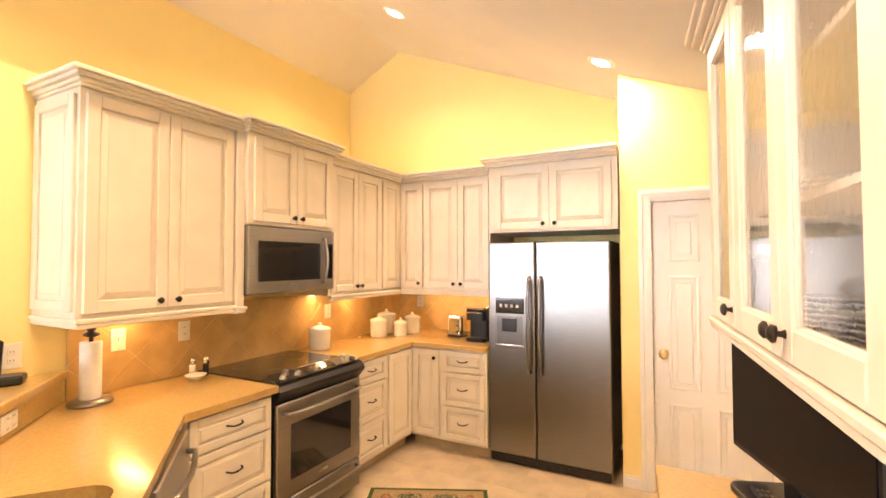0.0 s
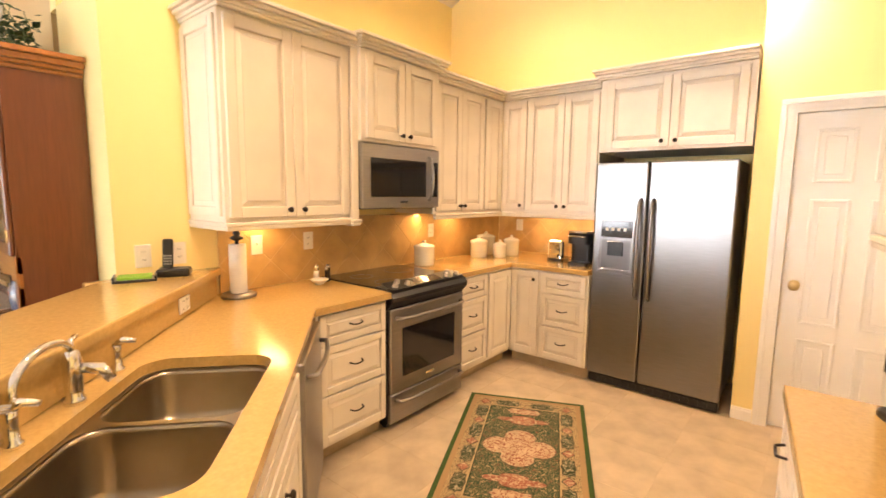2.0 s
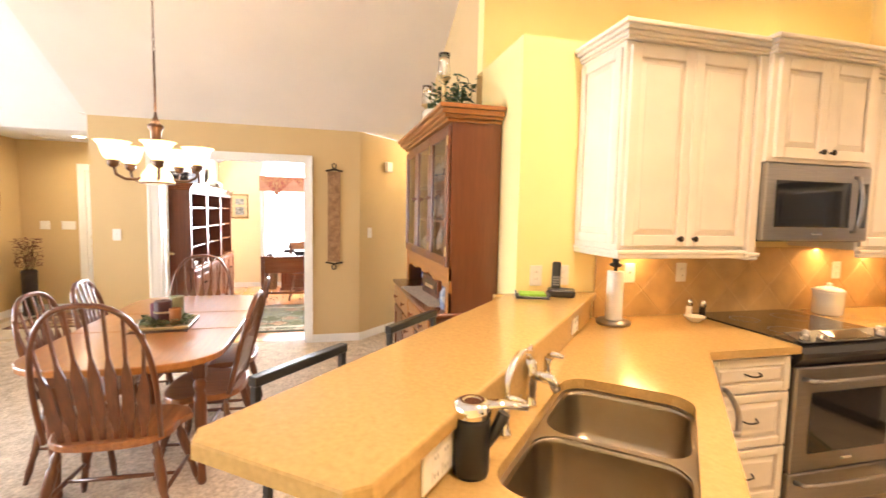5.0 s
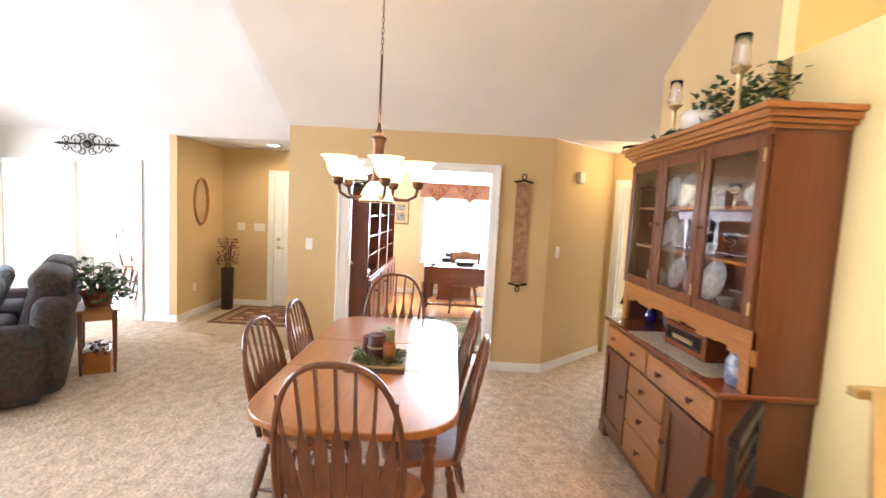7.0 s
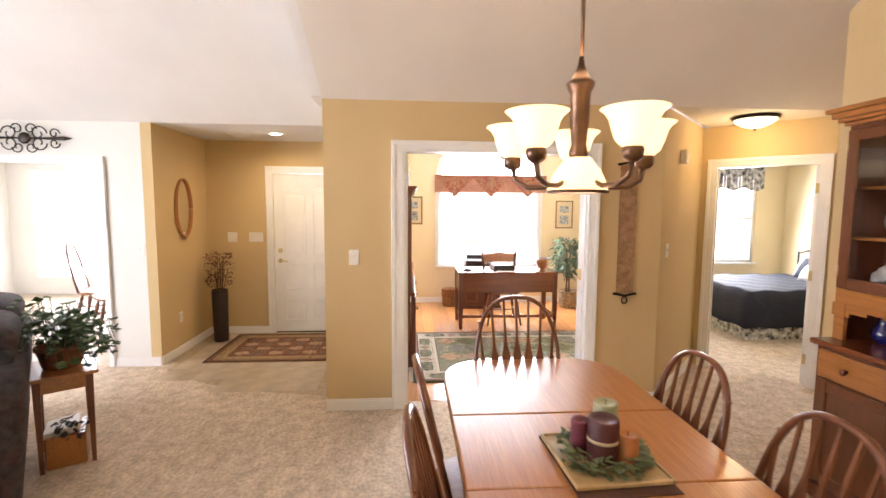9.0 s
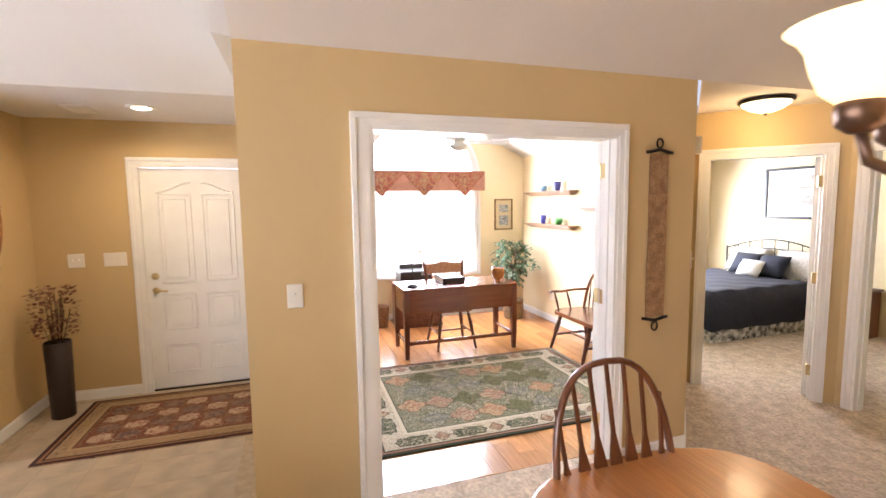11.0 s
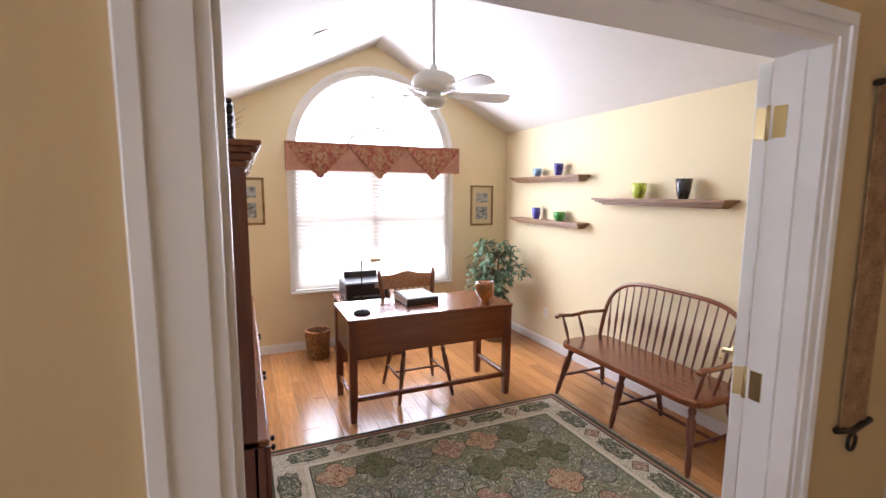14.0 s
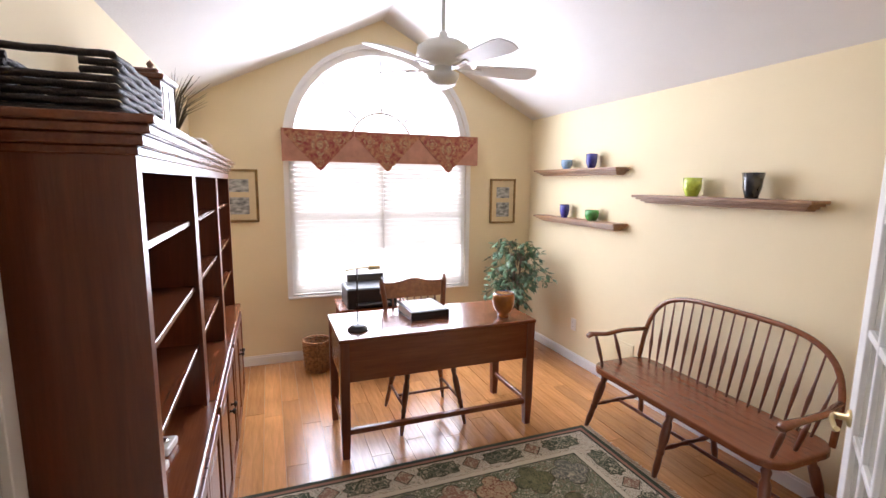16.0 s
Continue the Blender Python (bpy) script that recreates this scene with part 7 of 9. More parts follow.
RUG2 = rug_mat("entry_rug_weave", (0.15, 0.04, 0.025), (0.34, 0.23, 0.12), (0.24, 0.12, 0.06), (0.05, 0.022, 0.02), 0.52, 0.75, 8)
rug("entry_rug", pose(-7.2, -3.3, 0.004), 0.52, 0.75, RUG2, "red and tan oriental entry rug", [([(-0.24 + 0.16 * i, -0.45 + 0.18 * j, 0.062, 0.075, 6) for i in range(4) for j in range(6) if (i + j) % 2], FIG), ([(-0.24 + 0.16 * i, -0.45 + 0.18 * j, 0.062, 0.075, 6) for i in range(4) for j in range(6) if (i + j) % 2 == 0], FIGN)])


# ---- living room edge ----
PLAID = mat("dark_floral_upholstery", (0.03, 0.037, 0.042), 0.9, 0, 0.3, 9, 0.5, 30, color2=(0.05, 0.026, 0.026), fine=0.45)


def sofa():
    s = empty("sofa", pose(-4.62, -4.82, 0, 0, 0, 36.9), "dark floral upholstered recliner sofa", "sofa")

    def cushion(name, x0, y0, z0, x1, y1, z1, m=None, bevel=0.07):
        bm = bmesh.new()
        box(bm, x0, y0, z0, x1, y1, z1, bevel, m, seg=4)
        for f in bm.faces:
            f.smooth = True
        part(name, bm, PLAID, s)

    cushion("base", -0.95, -0.5, 0.03, 0.95, 0.42, 0.42, bevel=0.04)
    cushion("armrest", 0.72, -0.5, 0.03, 1.0, 0.45, 0.62, bevel=0.1)
    cushion("armrest", -1.0, -0.5, 0.03, -0.72, 0.45, 0.62, bevel=0.1)
    for k in range(2):
        x0 = -0.7 + 0.71 * k
        cushion("seat_cushion", x0, -0.5, 0.38, x0 + 0.69, 0.2, 0.56)
        cushion("back_cushion", x0, -0.1, 0, x0 + 0.69, 0.14, 0.52, pose(0, 0.33, 0.42, -14), 0.09)
        cushion("head_cushion", x0 + 0.02, -0.12, 0, x0 + 0.67, 0.14, 0.2, pose(0, 0.42, 0.8, -14), 0.09)
    cushion("back", -0.9, 0.3, 0.1, 0.9, 0.55, 0.84, pose(0, 0, 0, -5), 0.09)


sofa()
CUSH = mat("slate_blue_pillow_cloth", (0.1, 0.14, 0.19), 0.95, 0, 0.2, 18, 0.4, 140, color2=(0.2, 0.2, 0.19), fine=0.3)
SOFA_M = pose(-4.62, -4.82, 0, 0, 0, 36.9)
for px, tilt in ((0.42, -24), (-0.2, -20)):
    bm = bmesh.new()
    box(bm, -0.2, -0.065, 0, 0.2, 0.065, 0.38, 0.06, seg=4)
    for f in bm.faces:
        f.smooth = True
    ob = finish("throw_pillow", bm, CUSH)
    ob.matrix_world = SOFA_M @ pose(px, -0.02, 0.565, tilt, 0, 8)
    tagged(ob, "slate blue throw pillow leaning on the sofa", "pillow", "sofa pillows")


def plant_stand():
    t = empty("side_table", pose(-4.95, -4.12, 0, 0, 0, 36), "small honey oak side table holding a plant", "table")
    bm = bmesh.new()
    box(bm, -0.22, -0.17, 0.575, 0.22, 0.17, 0.597, 0.005)
    part("tabletop", bm, OAK, t)
    bm = bmesh.new()
    for q in ((-0.18, -0.14, 0.18, -0.122), (-0.18, 0.122, 0.18, 0.14), (-0.18, -0.122, -0.162, 0.122), (0.162, -0.122, 0.18, 0.122)):
        box(bm, q[0], q[1], 0.49, q[2], q[3], 0.575)
    part("apron", bm, OAK, t)
    for sx in (-1, 1):
        for sy in (-1, 1):
            bm = bmesh.new()
            lo, hi = 0.011, 0.02
            x, y = sx * 0.165, sy * 0.125
            a = [bm.verts.new((x + dx * lo, y + dy * lo, 0)) for dx, dy in ((-1, -1), (1, -1), (1, 1), (-1, 1))]
            b = [bm.verts.new((x + dx * hi, y + dy * hi, 0.575)) for dx, dy in ((-1, -1), (1, -1), (1, 1), (-1, 1))]
            for k in range(4):
                bm.faces.new((a[k], a[(k + 1) % 4], b[(k + 1) % 4], b[k]))
            bm.faces.new(a[::-1])
            part("leg", bm, OAKZ, t)
    p = empty("ivy_plant", pose(-4.95, -4.12, 0.597), "green ivy in a terracotta pot", "plant")
    bm = bmesh.new()
    lathe(bm, [(0.09, 0), (0.1, 0.01), (0.125, 0.11), (0.135, 0.115), (0.135, 0.14), (0.12, 0.14), (0.11, 0.12), (0.002, 0.118)], 22)
    part("pot", bm, mat("terracotta", (0.3, 0.12, 0.06), 0.8, 0, 0.2, 14), p)
    rnd = random.Random(21)
    bm = bmesh.new()
    stems = bmesh.new()
    for k in range(42):
        a = rnd.uniform(0, 6.28)
        R, H = rnd.uniform(0.12, 0.34), rnd.uniform(0.1, 0.3)
        pts = [Vector((0.05 * math.cos(a), 0.05 * math.sin(a), 0.12)), Vector((R * 0.5 * math.cos(a), R * 0.5 * math.sin(a), 0.14 + H)), Vector((R * math.cos(a + 0.2), R * math.sin(a + 0.2), 0.12 + H * 0.55)), Vector((R * 1.15 * math.cos(a + 0.25), R * 1.15 * math.sin(a + 0.25), 0.05 + H * 0.2))]
        rod(stems, pts, 0.0025, 5)
        for j in range(11):
            u = rnd.uniform(0.15, 1) * 2.99
            i = int(u)
            q = pts[i].lerp(pts[i + 1], u - i)
            leaf(bm, q, Vector((math.cos(a) + rnd.uniform(-1, 1), math.sin(a) + rnd.uniform(-1, 1), rnd.uniform(-0.5, 0.7))), rnd.uniform(0.04, 0.07), rnd, 0.5)
    part("leaves", bm, GREEN, p)
    part("stems", stems, GREEN, p)
    b = empty("keepsake_box", pose(-4.93, -4.1, 0.0, 0, 0, 30), "wooden box with papers under the side table", "box")
    bm = bmesh.new()
    box(bm, -0.13, -0.1, 0, 0.13, 0.1, 0.2, 0.006)
    part("case", bm, OAK, b)
    bm = bmesh.new()
    box(bm, -0.11, -0.085, 0.2, 0.11, 0.085, 0.235, 0.003, pose(0, 0, 0, 6))
    part("papers", bm, PLASTIC, b)
    g = empty("pine_sprig", pose(-4.8, -4.02, 0.2), "dark green and berry sprig on the box", "greenery")
    bm = bmesh.new()
    for k in range(60):
        leaf(bm, Vector((rnd.uniform(-0.1, 0.04), rnd.uniform(-0.07, 0.07), rnd.uniform(0, 0.1))), Vector((rnd.uniform(-1, 1), rnd.uniform(-1, 1), rnd.uniform(-1, 1))), rnd.uniform(0.025, 0.045), rnd)
    part("sprigs", bm, mat("dark_pine", (0.03, 0.035, 0.03), 0.7), g)


plant_stand()


def scroll_iron():
    s = empty("iron_wall_scroll", pose(XL + 0.02, -5.55, 2.23, 0, 0, 90), "dark wrought iron scroll above the opening", "wall decor")
    bm = bmesh.new()
    lathe(bm, [(0.05, 0), (0.055, 0.008), (0.03, 0.014), (0.002, 0.016)], 18, pose(0, 0, 0, 90))
    part("rosette", bm, BRONZE, s)
    for sx in (-1, 1):
        for sz in (-1, 1):
            for cx, r in ((0.13, 0.075), (0.27, 0.05), (0.06, 0.055)):
                bm = bmesh.new()
                cz = sz * (0.045 if cx != 0.06 else 0.085)
                rod(bm, [(sx * (cx + r * (1 - k / 30) * math.cos(k * 0.33)), -0.01, cz + sz * r * (1 - k / 30) * math.sin(k * 0.33)) for k in range(22)], 0.006, 6)
                part("scroll", bm, BRONZE, s)
        bm = bmesh.new()
        rod(bm, [(sx * 0.05, -0.01, 0), (sx * 0.36, -0.01, 0), (sx * 0.43, -0.01, 0)], 0.01, 8, radii=[0.006, 0.018, 0.002])
        part("finial", bm, BRONZE, s)


scroll_iron()


def sunroom_chair():
    """Slat-back wooden chairs seen in the glare beyond the opening."""
    for x, y, rz in ((-8.1, -5.75, 40), (-8.5, -6.2, 200)):
        copy_thing(chair, pose(x, y, -0.004, 0, 0, rz))
    t = empty("sunroom_table", pose(-8.6, -5.5, 0), "small round oak table in the sunroom", "table")
    bm = bmesh.new()
    lathe(bm, [(0.42, 0.71), (0.44, 0.72), (0.44, 0.74), (0.42, 0.745)], 32)
    part("tabletop", bm, OAK, t)
    bm = bmesh.new()
    lathe(bm, [(0.22, -0.004), (0.22, 0.03), (0.05, 0.08), (0.05, 0.3), (0.07, 0.5), (0.05, 0.65), (0.12, 0.71)], 20)
    part("pedestal", bm, OAKZ, t)


sunroom_chair()

# ---- bedroom beyond the hall ----
def bedroom():
    NAVY = mat("navy_quilt", (0.012, 0.015, 0.032), 0.8, 0, 0.2, 6, 0.6, 22)
    DAMASK = mat("black_white_damask", (0.72, 0.7, 0.65), 0.9, 0, 0.0, 16, color2=(0.03, 0.03, 0.03))
    b = empty("bed", pose(-8.0, 3.2, 0), "bed with navy quilt and damask bed skirt", "bed")
    bm = bmesh.new()
    box(bm, -0.74, -0.98, 0.1, 0.74, 0.98, 0.34, 0.02)
    part("mattress_base", bm, TRIM, b)
    bm = bmesh.new()
    box(bm, -0.78, -1.0, 0.0, 0.78, 1.0, 0.26)
    part("bed_skirt", bm, DAMASK, b, "black and white damask bed skirt")
    bm = bmesh.new()
    n = 26
    grid = []
    for i in range(n + 1):
        row = []
        for j in range(n + 1):
            x, y = -0.86 + 1.72 * i / n, -1.08 + 1.8 * j / n
            d = max(abs(x) - 0.72, -0.94 - y, 0)
            z = 0.6 - min(d / 0.14, 1) ** 1.5 * 0.43 + 0.012 * math.cos(x * 14) * math.cos(y * 14)
            row.append(bm.verts.new((x, y, z)))
        grid.append(row)
    for i in range(n):
        for j in range(n):
            f = bm.faces.new((grid[i][j], grid[i + 1][j], grid[i + 1][j + 1], grid[i][j + 1]))
            f.smooth = True
    q = part("quilt", bm, NAVY, b, "navy quilted comforter")
    md = q.modifiers.new("thick", "SOLIDIFY")
    md.thickness = 0.03
    bm = bmesh.new()
    box(bm, -0.74, -0.9, 0.34, 0.74, 0.98, 0.57, 0.06, seg=3)
    part("mattress", bm, TRIM, b)
    for x, y, z, w, h, col, rx in ((-0.36, 0.82, 0.58, 0.62, 0.42, CHINA, 60), (0.36, 0.82, 0.58, 0.62, 0.42, CHINA, 60), (-0.2, 0.62, 0.58, 0.42, 0.34, NAVY, 58), (0.18, 0.62, 0.58, 0.42, 0.34, NAVY, 58), (0.0, 0.47, 0.58, 0.34, 0.26, TRIM, 55)):
        p = empty("pillow", b.matrix_world @ pose(x, y, z + 0.02, rx), "plump pillow propped on the bed", "pillow", "bed pillows")
        bm = bmesh.new()
        m2 = 8
        for s in (-1, 1):
            g = [[bm.verts.new((-w / 2 + w * i / m2, h * j / m2, s * 0.09 * (math.sin(math.pi * i / m2) * math.sin(math.pi * j / m2)) ** 0.5)) for j in range(m2 + 1)] for i in range(m2 + 1)]
            for i in range(m2):
                for j in range(m2):
                    f = bm.faces.new((g[i][j], g[i + 1][j], g[i + 1][j + 1], g[i][j + 1]))
                    f.smooth = True
        bmesh.ops.remove_doubles(bm, verts=bm.verts, dist=0.001)
        bmesh.ops.recalc_face_normals(bm, faces=bm.faces)
        part("cushion", bm, col, p)
    hb = empty("headboard", pose(-8.0, 4.2, 0), "black iron arched headboard", "headboard")
    bm = bmesh.new()
    rod(bm, [(-0.76, 0, 0), (-0.76, 0, 0.95)], 0.014, 8)
    rod(bm, [(0.76, 0, 0), (0.76, 0, 0.95)], 0.014, 8)
    part("post", bm, BLACK, hb)
    for dz in (0, -0.13):
        bm = bmesh.new()
        rod(bm, [(-0.76 + 1.52 * k / 14, 0, 0.92 + dz + 0.17 * math.sin(math.pi * k / 14)) for k in range(15)], 0.01, 8)
        part("rail", bm, BLACK, hb)
    for k in range(1, 8):
        bm = bmesh.new()
        x = -0.76 + 0.19 * k
        rod(bm, [(x, 0, 0.5), (x, 0, 0.92 + 0.17 * math.sin(math.pi * (x + 0.76) / 1.52))], 0.007, 6)
        part("bar", bm, BLACK, hb)
    f = empty("framed_print", pose(-7.7, YN - 0.001, 1.75), "large black framed harbour print above the bed", "picture")
    bm = bmesh.new()
    for q in ((-0.55, -0.36, -0.515, 0.36), (0.515, -0.36, 0.55, 0.36), (-0.515, -0.36, 0.515, -0.325), (-0.515, 0.325, 0.515, 0.36)):
        box(bm, q[0], -0.03, q[1], q[2], 0, q[3], 0.003)
    part("frame", bm, BLACK, f)
    bm = bmesh.new()
    box(bm, -0.515, -0.012, -0.325, 0.515, -0.004, 0.325)
    part("mat_board", bm, PLASTIC, f)
    bm = bmesh.new()
    box(bm, -0.42, -0.015, -0.17, 0.42, -0.0125, 0.24)
    part("print", bm, mat("grey_harbour_print", (0.5, 0.48, 0.42), 0.5, 0, 0.2, 5, color2=(0.2, 0.19, 0.17), stretch=(1, 1, 4)), f)
    n = empty("nightstand", pose(-6.95, 4.05, 0), "small oak nightstand beside the bed", "nightstand")
    bm = bmesh.new()
    box(bm, -0.22, -0.2, 0.0, 0.22, 0.2, 0.56, 0.005)
    box(bm, -0.24, -0.22, 0.56, 0.24, 0.21, 0.585, 0.005)
    part("case", bm, OAKZ, n)
    for k in range(3):
        bm = bmesh.new()
        box(bm, -0.2, -0.215, 0.04 + 0.175 * k, 0.2, -0.199, 0.2 + 0.175 * k, 0.004)
        d = part("drawer", bm, OAK, n)
        knob(d, 0, 0.12 + 0.175 * k, -0.215)
    # valance and window
    w = empty("window_2", pose(-9.2, 3.12, 0, 0, 0, 90), "white bedroom window with bright daylight", "window", "", "structure")
    bm = bmesh.new()
    for q in ((-0.66, 0.72, -0.61, 2.2), (0.61, 0.72, 0.66, 2.2), (-0.61, 0.72, 0.61, 0.77), (-0.61, 2.15, 0.61, 2.2), (-0.61, 1.44, 0.61, 1.48), (-0.02, 0.77, 0.02, 1.44), (-0.02, 1.48, 0.02, 2.15)):
        box(bm, q[0], 0.02, q[1], q[2], 0.07, q[3])
    part("window_frame", bm, TRIM, w)
    bm = bmesh.new()
    box(bm, -0.72, -0.03, 0.69, 0.72, 0.02, 0.72, 0.004)
    part("window_sill", bm, TRIM, w)
    bm = bmesh.new()
    n = 40
    for k in range(n):
        x0, x1 = -0.74 + 1.48 * k / n, -0.74 + 1.48 * (k + 1) / n
        y = -0.06 - 0.02 * math.sin(k * 0.9)
        box(bm, x0, y, 1.9 + 0.05 * math.cos(k * 0.314) ** 2, x1, y + 0.012, 2.36)
    o = finish("valance", bm, DAMASK)
    o.matrix_world = pose(-9.2, 3.12, 0, 0, 0, 90)
    tagged(o, "black and white damask window valance", "valance")
    # the bedroom door, folded back against the wall
    panel_door(Matrix.Translation((-6.43, 0.99, 0)) @ Matrix.Rotation(radians(45), 4, "Z") @ pose(0.925, 0.1, 0, 0, 0, 73), 0.8, 2.0, TRIM, "door_3", "white bedroom door standing open")
    for hz in (0.25, 1.02, 1.8):
        bm = bmesh.new()
        box(bm, 0.9, 0.02, hz - 0.045, 0.929, 0.055, hz + 0.045, 0.002)
        o = finish("hinge", bm, BRASS)
        o.matrix_world = Matrix.Translation((-6.43, 0.99, 0)) @ Matrix.Rotation(radians(45), 4, "Z")
        tagged(o, "brass door hinge on the white jamb", "hinge", "brass hinges")


bedroom()

# ---- study ----
def french_door(m, w, h, name, label, flip):
    """A fifteen-light glazed door; its hinge edge is at x = 0 and its face looks along -y."""
    d = empty(name, m, label, "door", "", "structure")
    bm = bmesh.new()
    st, top, bot = 0.11, 0.11, 0.24
    for q in ((0, 0.01, st, h), (w - st, 0.01, w, h), (st, 0.01, w - st, bot), (st, h - top, w - st, h)):
        box(bm, q[0], 0, q[1], q[2], 0.035, q[3], 0.002)
    part("frame", bm, TRIM, d)
    gw, gh = w - 2 * st, h - top - bot
    for k in (1, 2):
        bm = bmesh.new()
        box(bm, st + gw * k / 3 - 0.011, 0.003, bot, st + gw * k / 3 + 0.011, 0.032, h - top, 0.002)
        part("muntin", bm, TRIM, d)
    for k in range(1, 5):
        for j in range(3):
            bm = bmesh.new()
            x0, x1 = st + gw * j / 3 + (0.011 if j else 0), st + gw * (j + 1) / 3 - (0.011 if j < 2 else 0)
            box(bm, x0, 0.004, bot + gh * k / 5 - 0.011, x1, 0.031, bot + gh * k / 5 + 0.011, 0.002)
            part("muntin", bm, TRIM, d)
    bm = bmesh.new()
    box(bm, st, 0.0155, bot, w - st, 0.0195, h - top)
    part("pane", bm, CLEAR, d).visible_shadow = False
    for sy, y in ((-1, 0), (1, 0.035)):
        bm = bmesh.new()
        lathe(bm, [(0.028, 0), (0.026, 0.008), (0.011, 0.012), (0.011, 0.04)], 16, pose(w - 0.055, y, 0.95, 90 if sy < 0 else -90))
        rod(bm, [(w - 0.055, y + sy * 0.042, 0.95), (w - 0.1, y + sy * 0.05, 0.953), (w - 0.16, y + sy * 0.045, 0.945), (w - 0.175, y + sy * 0.042, 0.955)], 0.008, 8)
        part("lever_handle", bm, BRASS, d, "polished brass lever handle")
    for hz in (0.25, 1.06, 1.85):
        bm = bmesh.new()
        rod(bm, [(-0.006, 0.0, hz - 0.05), (-0.006, 0.0, hz + 0.05)], 0.007, 8)
        box(bm, -0.001, 0.002, hz - 0.045, 0.001 - 0.004, 0.033, hz + 0.045)
        part("hinge", bm, BRASS, d)
    return d


HX = XS - 0.138
french_door(pose(HX, -0.507, 0, 0, 0, 123), 0.735, 2.025, "door_4", "white glazed french door standing open", False)
french_door(pose(HX, -1.962, 0, 0, 0, 194), 0.735, 2.025, "door_5", "white glazed french door standing open", True)
for y, s in ((-0.518, 1), (-1.957, -1)):
    for hz in (0.25, 1.06, 1.85):
        bm = bmesh.new()
        box(bm, XS - 0.118, y - 0.001 if s > 0 else y - 0.002, hz - 0.045, XS - 0.083, y + 0.002 if s > 0 else y + 0.001, hz + 0.045)
        tagged(finish("hinge_plate", bm, BRASS), "brass hinge plate on the white jamb", "hinge", "brass hinges")

# planks
bed = bpy.data.objects["floor_study"]
rnd = random.Random(9)
y = YW
while y < YE - 0.01:
    w = min(0.125, YE - y)
    x = XW - rnd.uniform(0, 0.9)
    while x < XS - 0.14:
        L = rnd.uniform(0.7, 1.5)
        a, b = max(x, XW), min(x + L, XS - 0.13, -5.56 - y - w)
        if b - a > 0.02:
            bm = bmesh.new()
            box(bm, -(b - a) / 2 + 0.0012, -w / 2 + 0.0012, -0.0079, (b - a) / 2 - 0.0012, w / 2 - 0.0012, 0.0)
            ob = part("plank", bm, PLANK, bed)
            ob.matrix_world = pose((a + b) / 2, y + w / 2, 0)
        x += L
    y += 0.125

RUG3 = rug_mat("study_rug_weave", (0.13, 0.145, 0.085), (0.56, 0.5, 0.38), (0.3, 0.16, 0.11), (0.055, 0.06, 0.04), 0.83, 1.12, 9)
BLUEW = curl_mat("grey_blue_weave", (0.16, 0.165, 0.14), (0.42, 0.38, 0.28))
OLIVE = curl_mat("olive_weave", (0.2, 0.19, 0.1), (0.07, 0.08, 0.05))
STUDYD = curl_mat("faded_green_weave", (0.085, 0.1, 0.065), (0.42, 0.37, 0.26))
PINK = curl_mat("faded_rose_weave", (0.31, 0.175, 0.12), (0.46, 0.4, 0.28))
field = [(-0.42 + 0.28 * i, -0.72 + 0.24 * j + 0.12 * (i % 2), (i * 2 + j * 3 + (i * j) % 3) % 4) for i in range(4) for j in range(6 if i % 2 else 7)]
kinds = (FIG, PINK, BLUEW, OLIVE)
figs = [([(x, y, 0.118, 0.118, 4) for x, y, k in field if k == n], kinds[n]) for n in range(4)]
cart = [(sx * 0.69, -0.84 + 0.42 * j, 0.062, 0.135, 8) for sx in (-1, 1) for j in range(5)] + [(-0.42 + 0.42 * i, sy * 0.98, 0.135, 0.062, 8) for sy in (-1, 1) for i in range(3)]
dots = [(sx * 0.69, -0.63 + 0.42 * j, 0.06, 0.055, 2) for sx in (-1, 1) for j in range(4)] + [(-0.21 + 0.42 * i, sy * 0.98, 0.055, 0.06, 2) for sy in (-1, 1) for i in range(2)]
rug("study_rug", pose(-6.88, -0.78, 0.0005), 0.83, 1.12, RUG3, "large green and ivory oriental study rug with fringe", figs + [(cart, STUDYD), (dots, PINK)])
bm = bmesh.new()
for sy in (-1, 1):
    x = -0.82
    while x < 0.82:
        box(bm, x, sy * 1.12, 0.001, x + 0.004, sy * (1.165 + rnd.uniform(-0.008, 0.008)), 0.004)
        x += 0.012
fr = part("fringe", bm, mat("cream_fringe", (0.6, 0.52, 0.38), 0.95), bpy.data.objects["study_rug"])
fr["kind"] = "stuff"


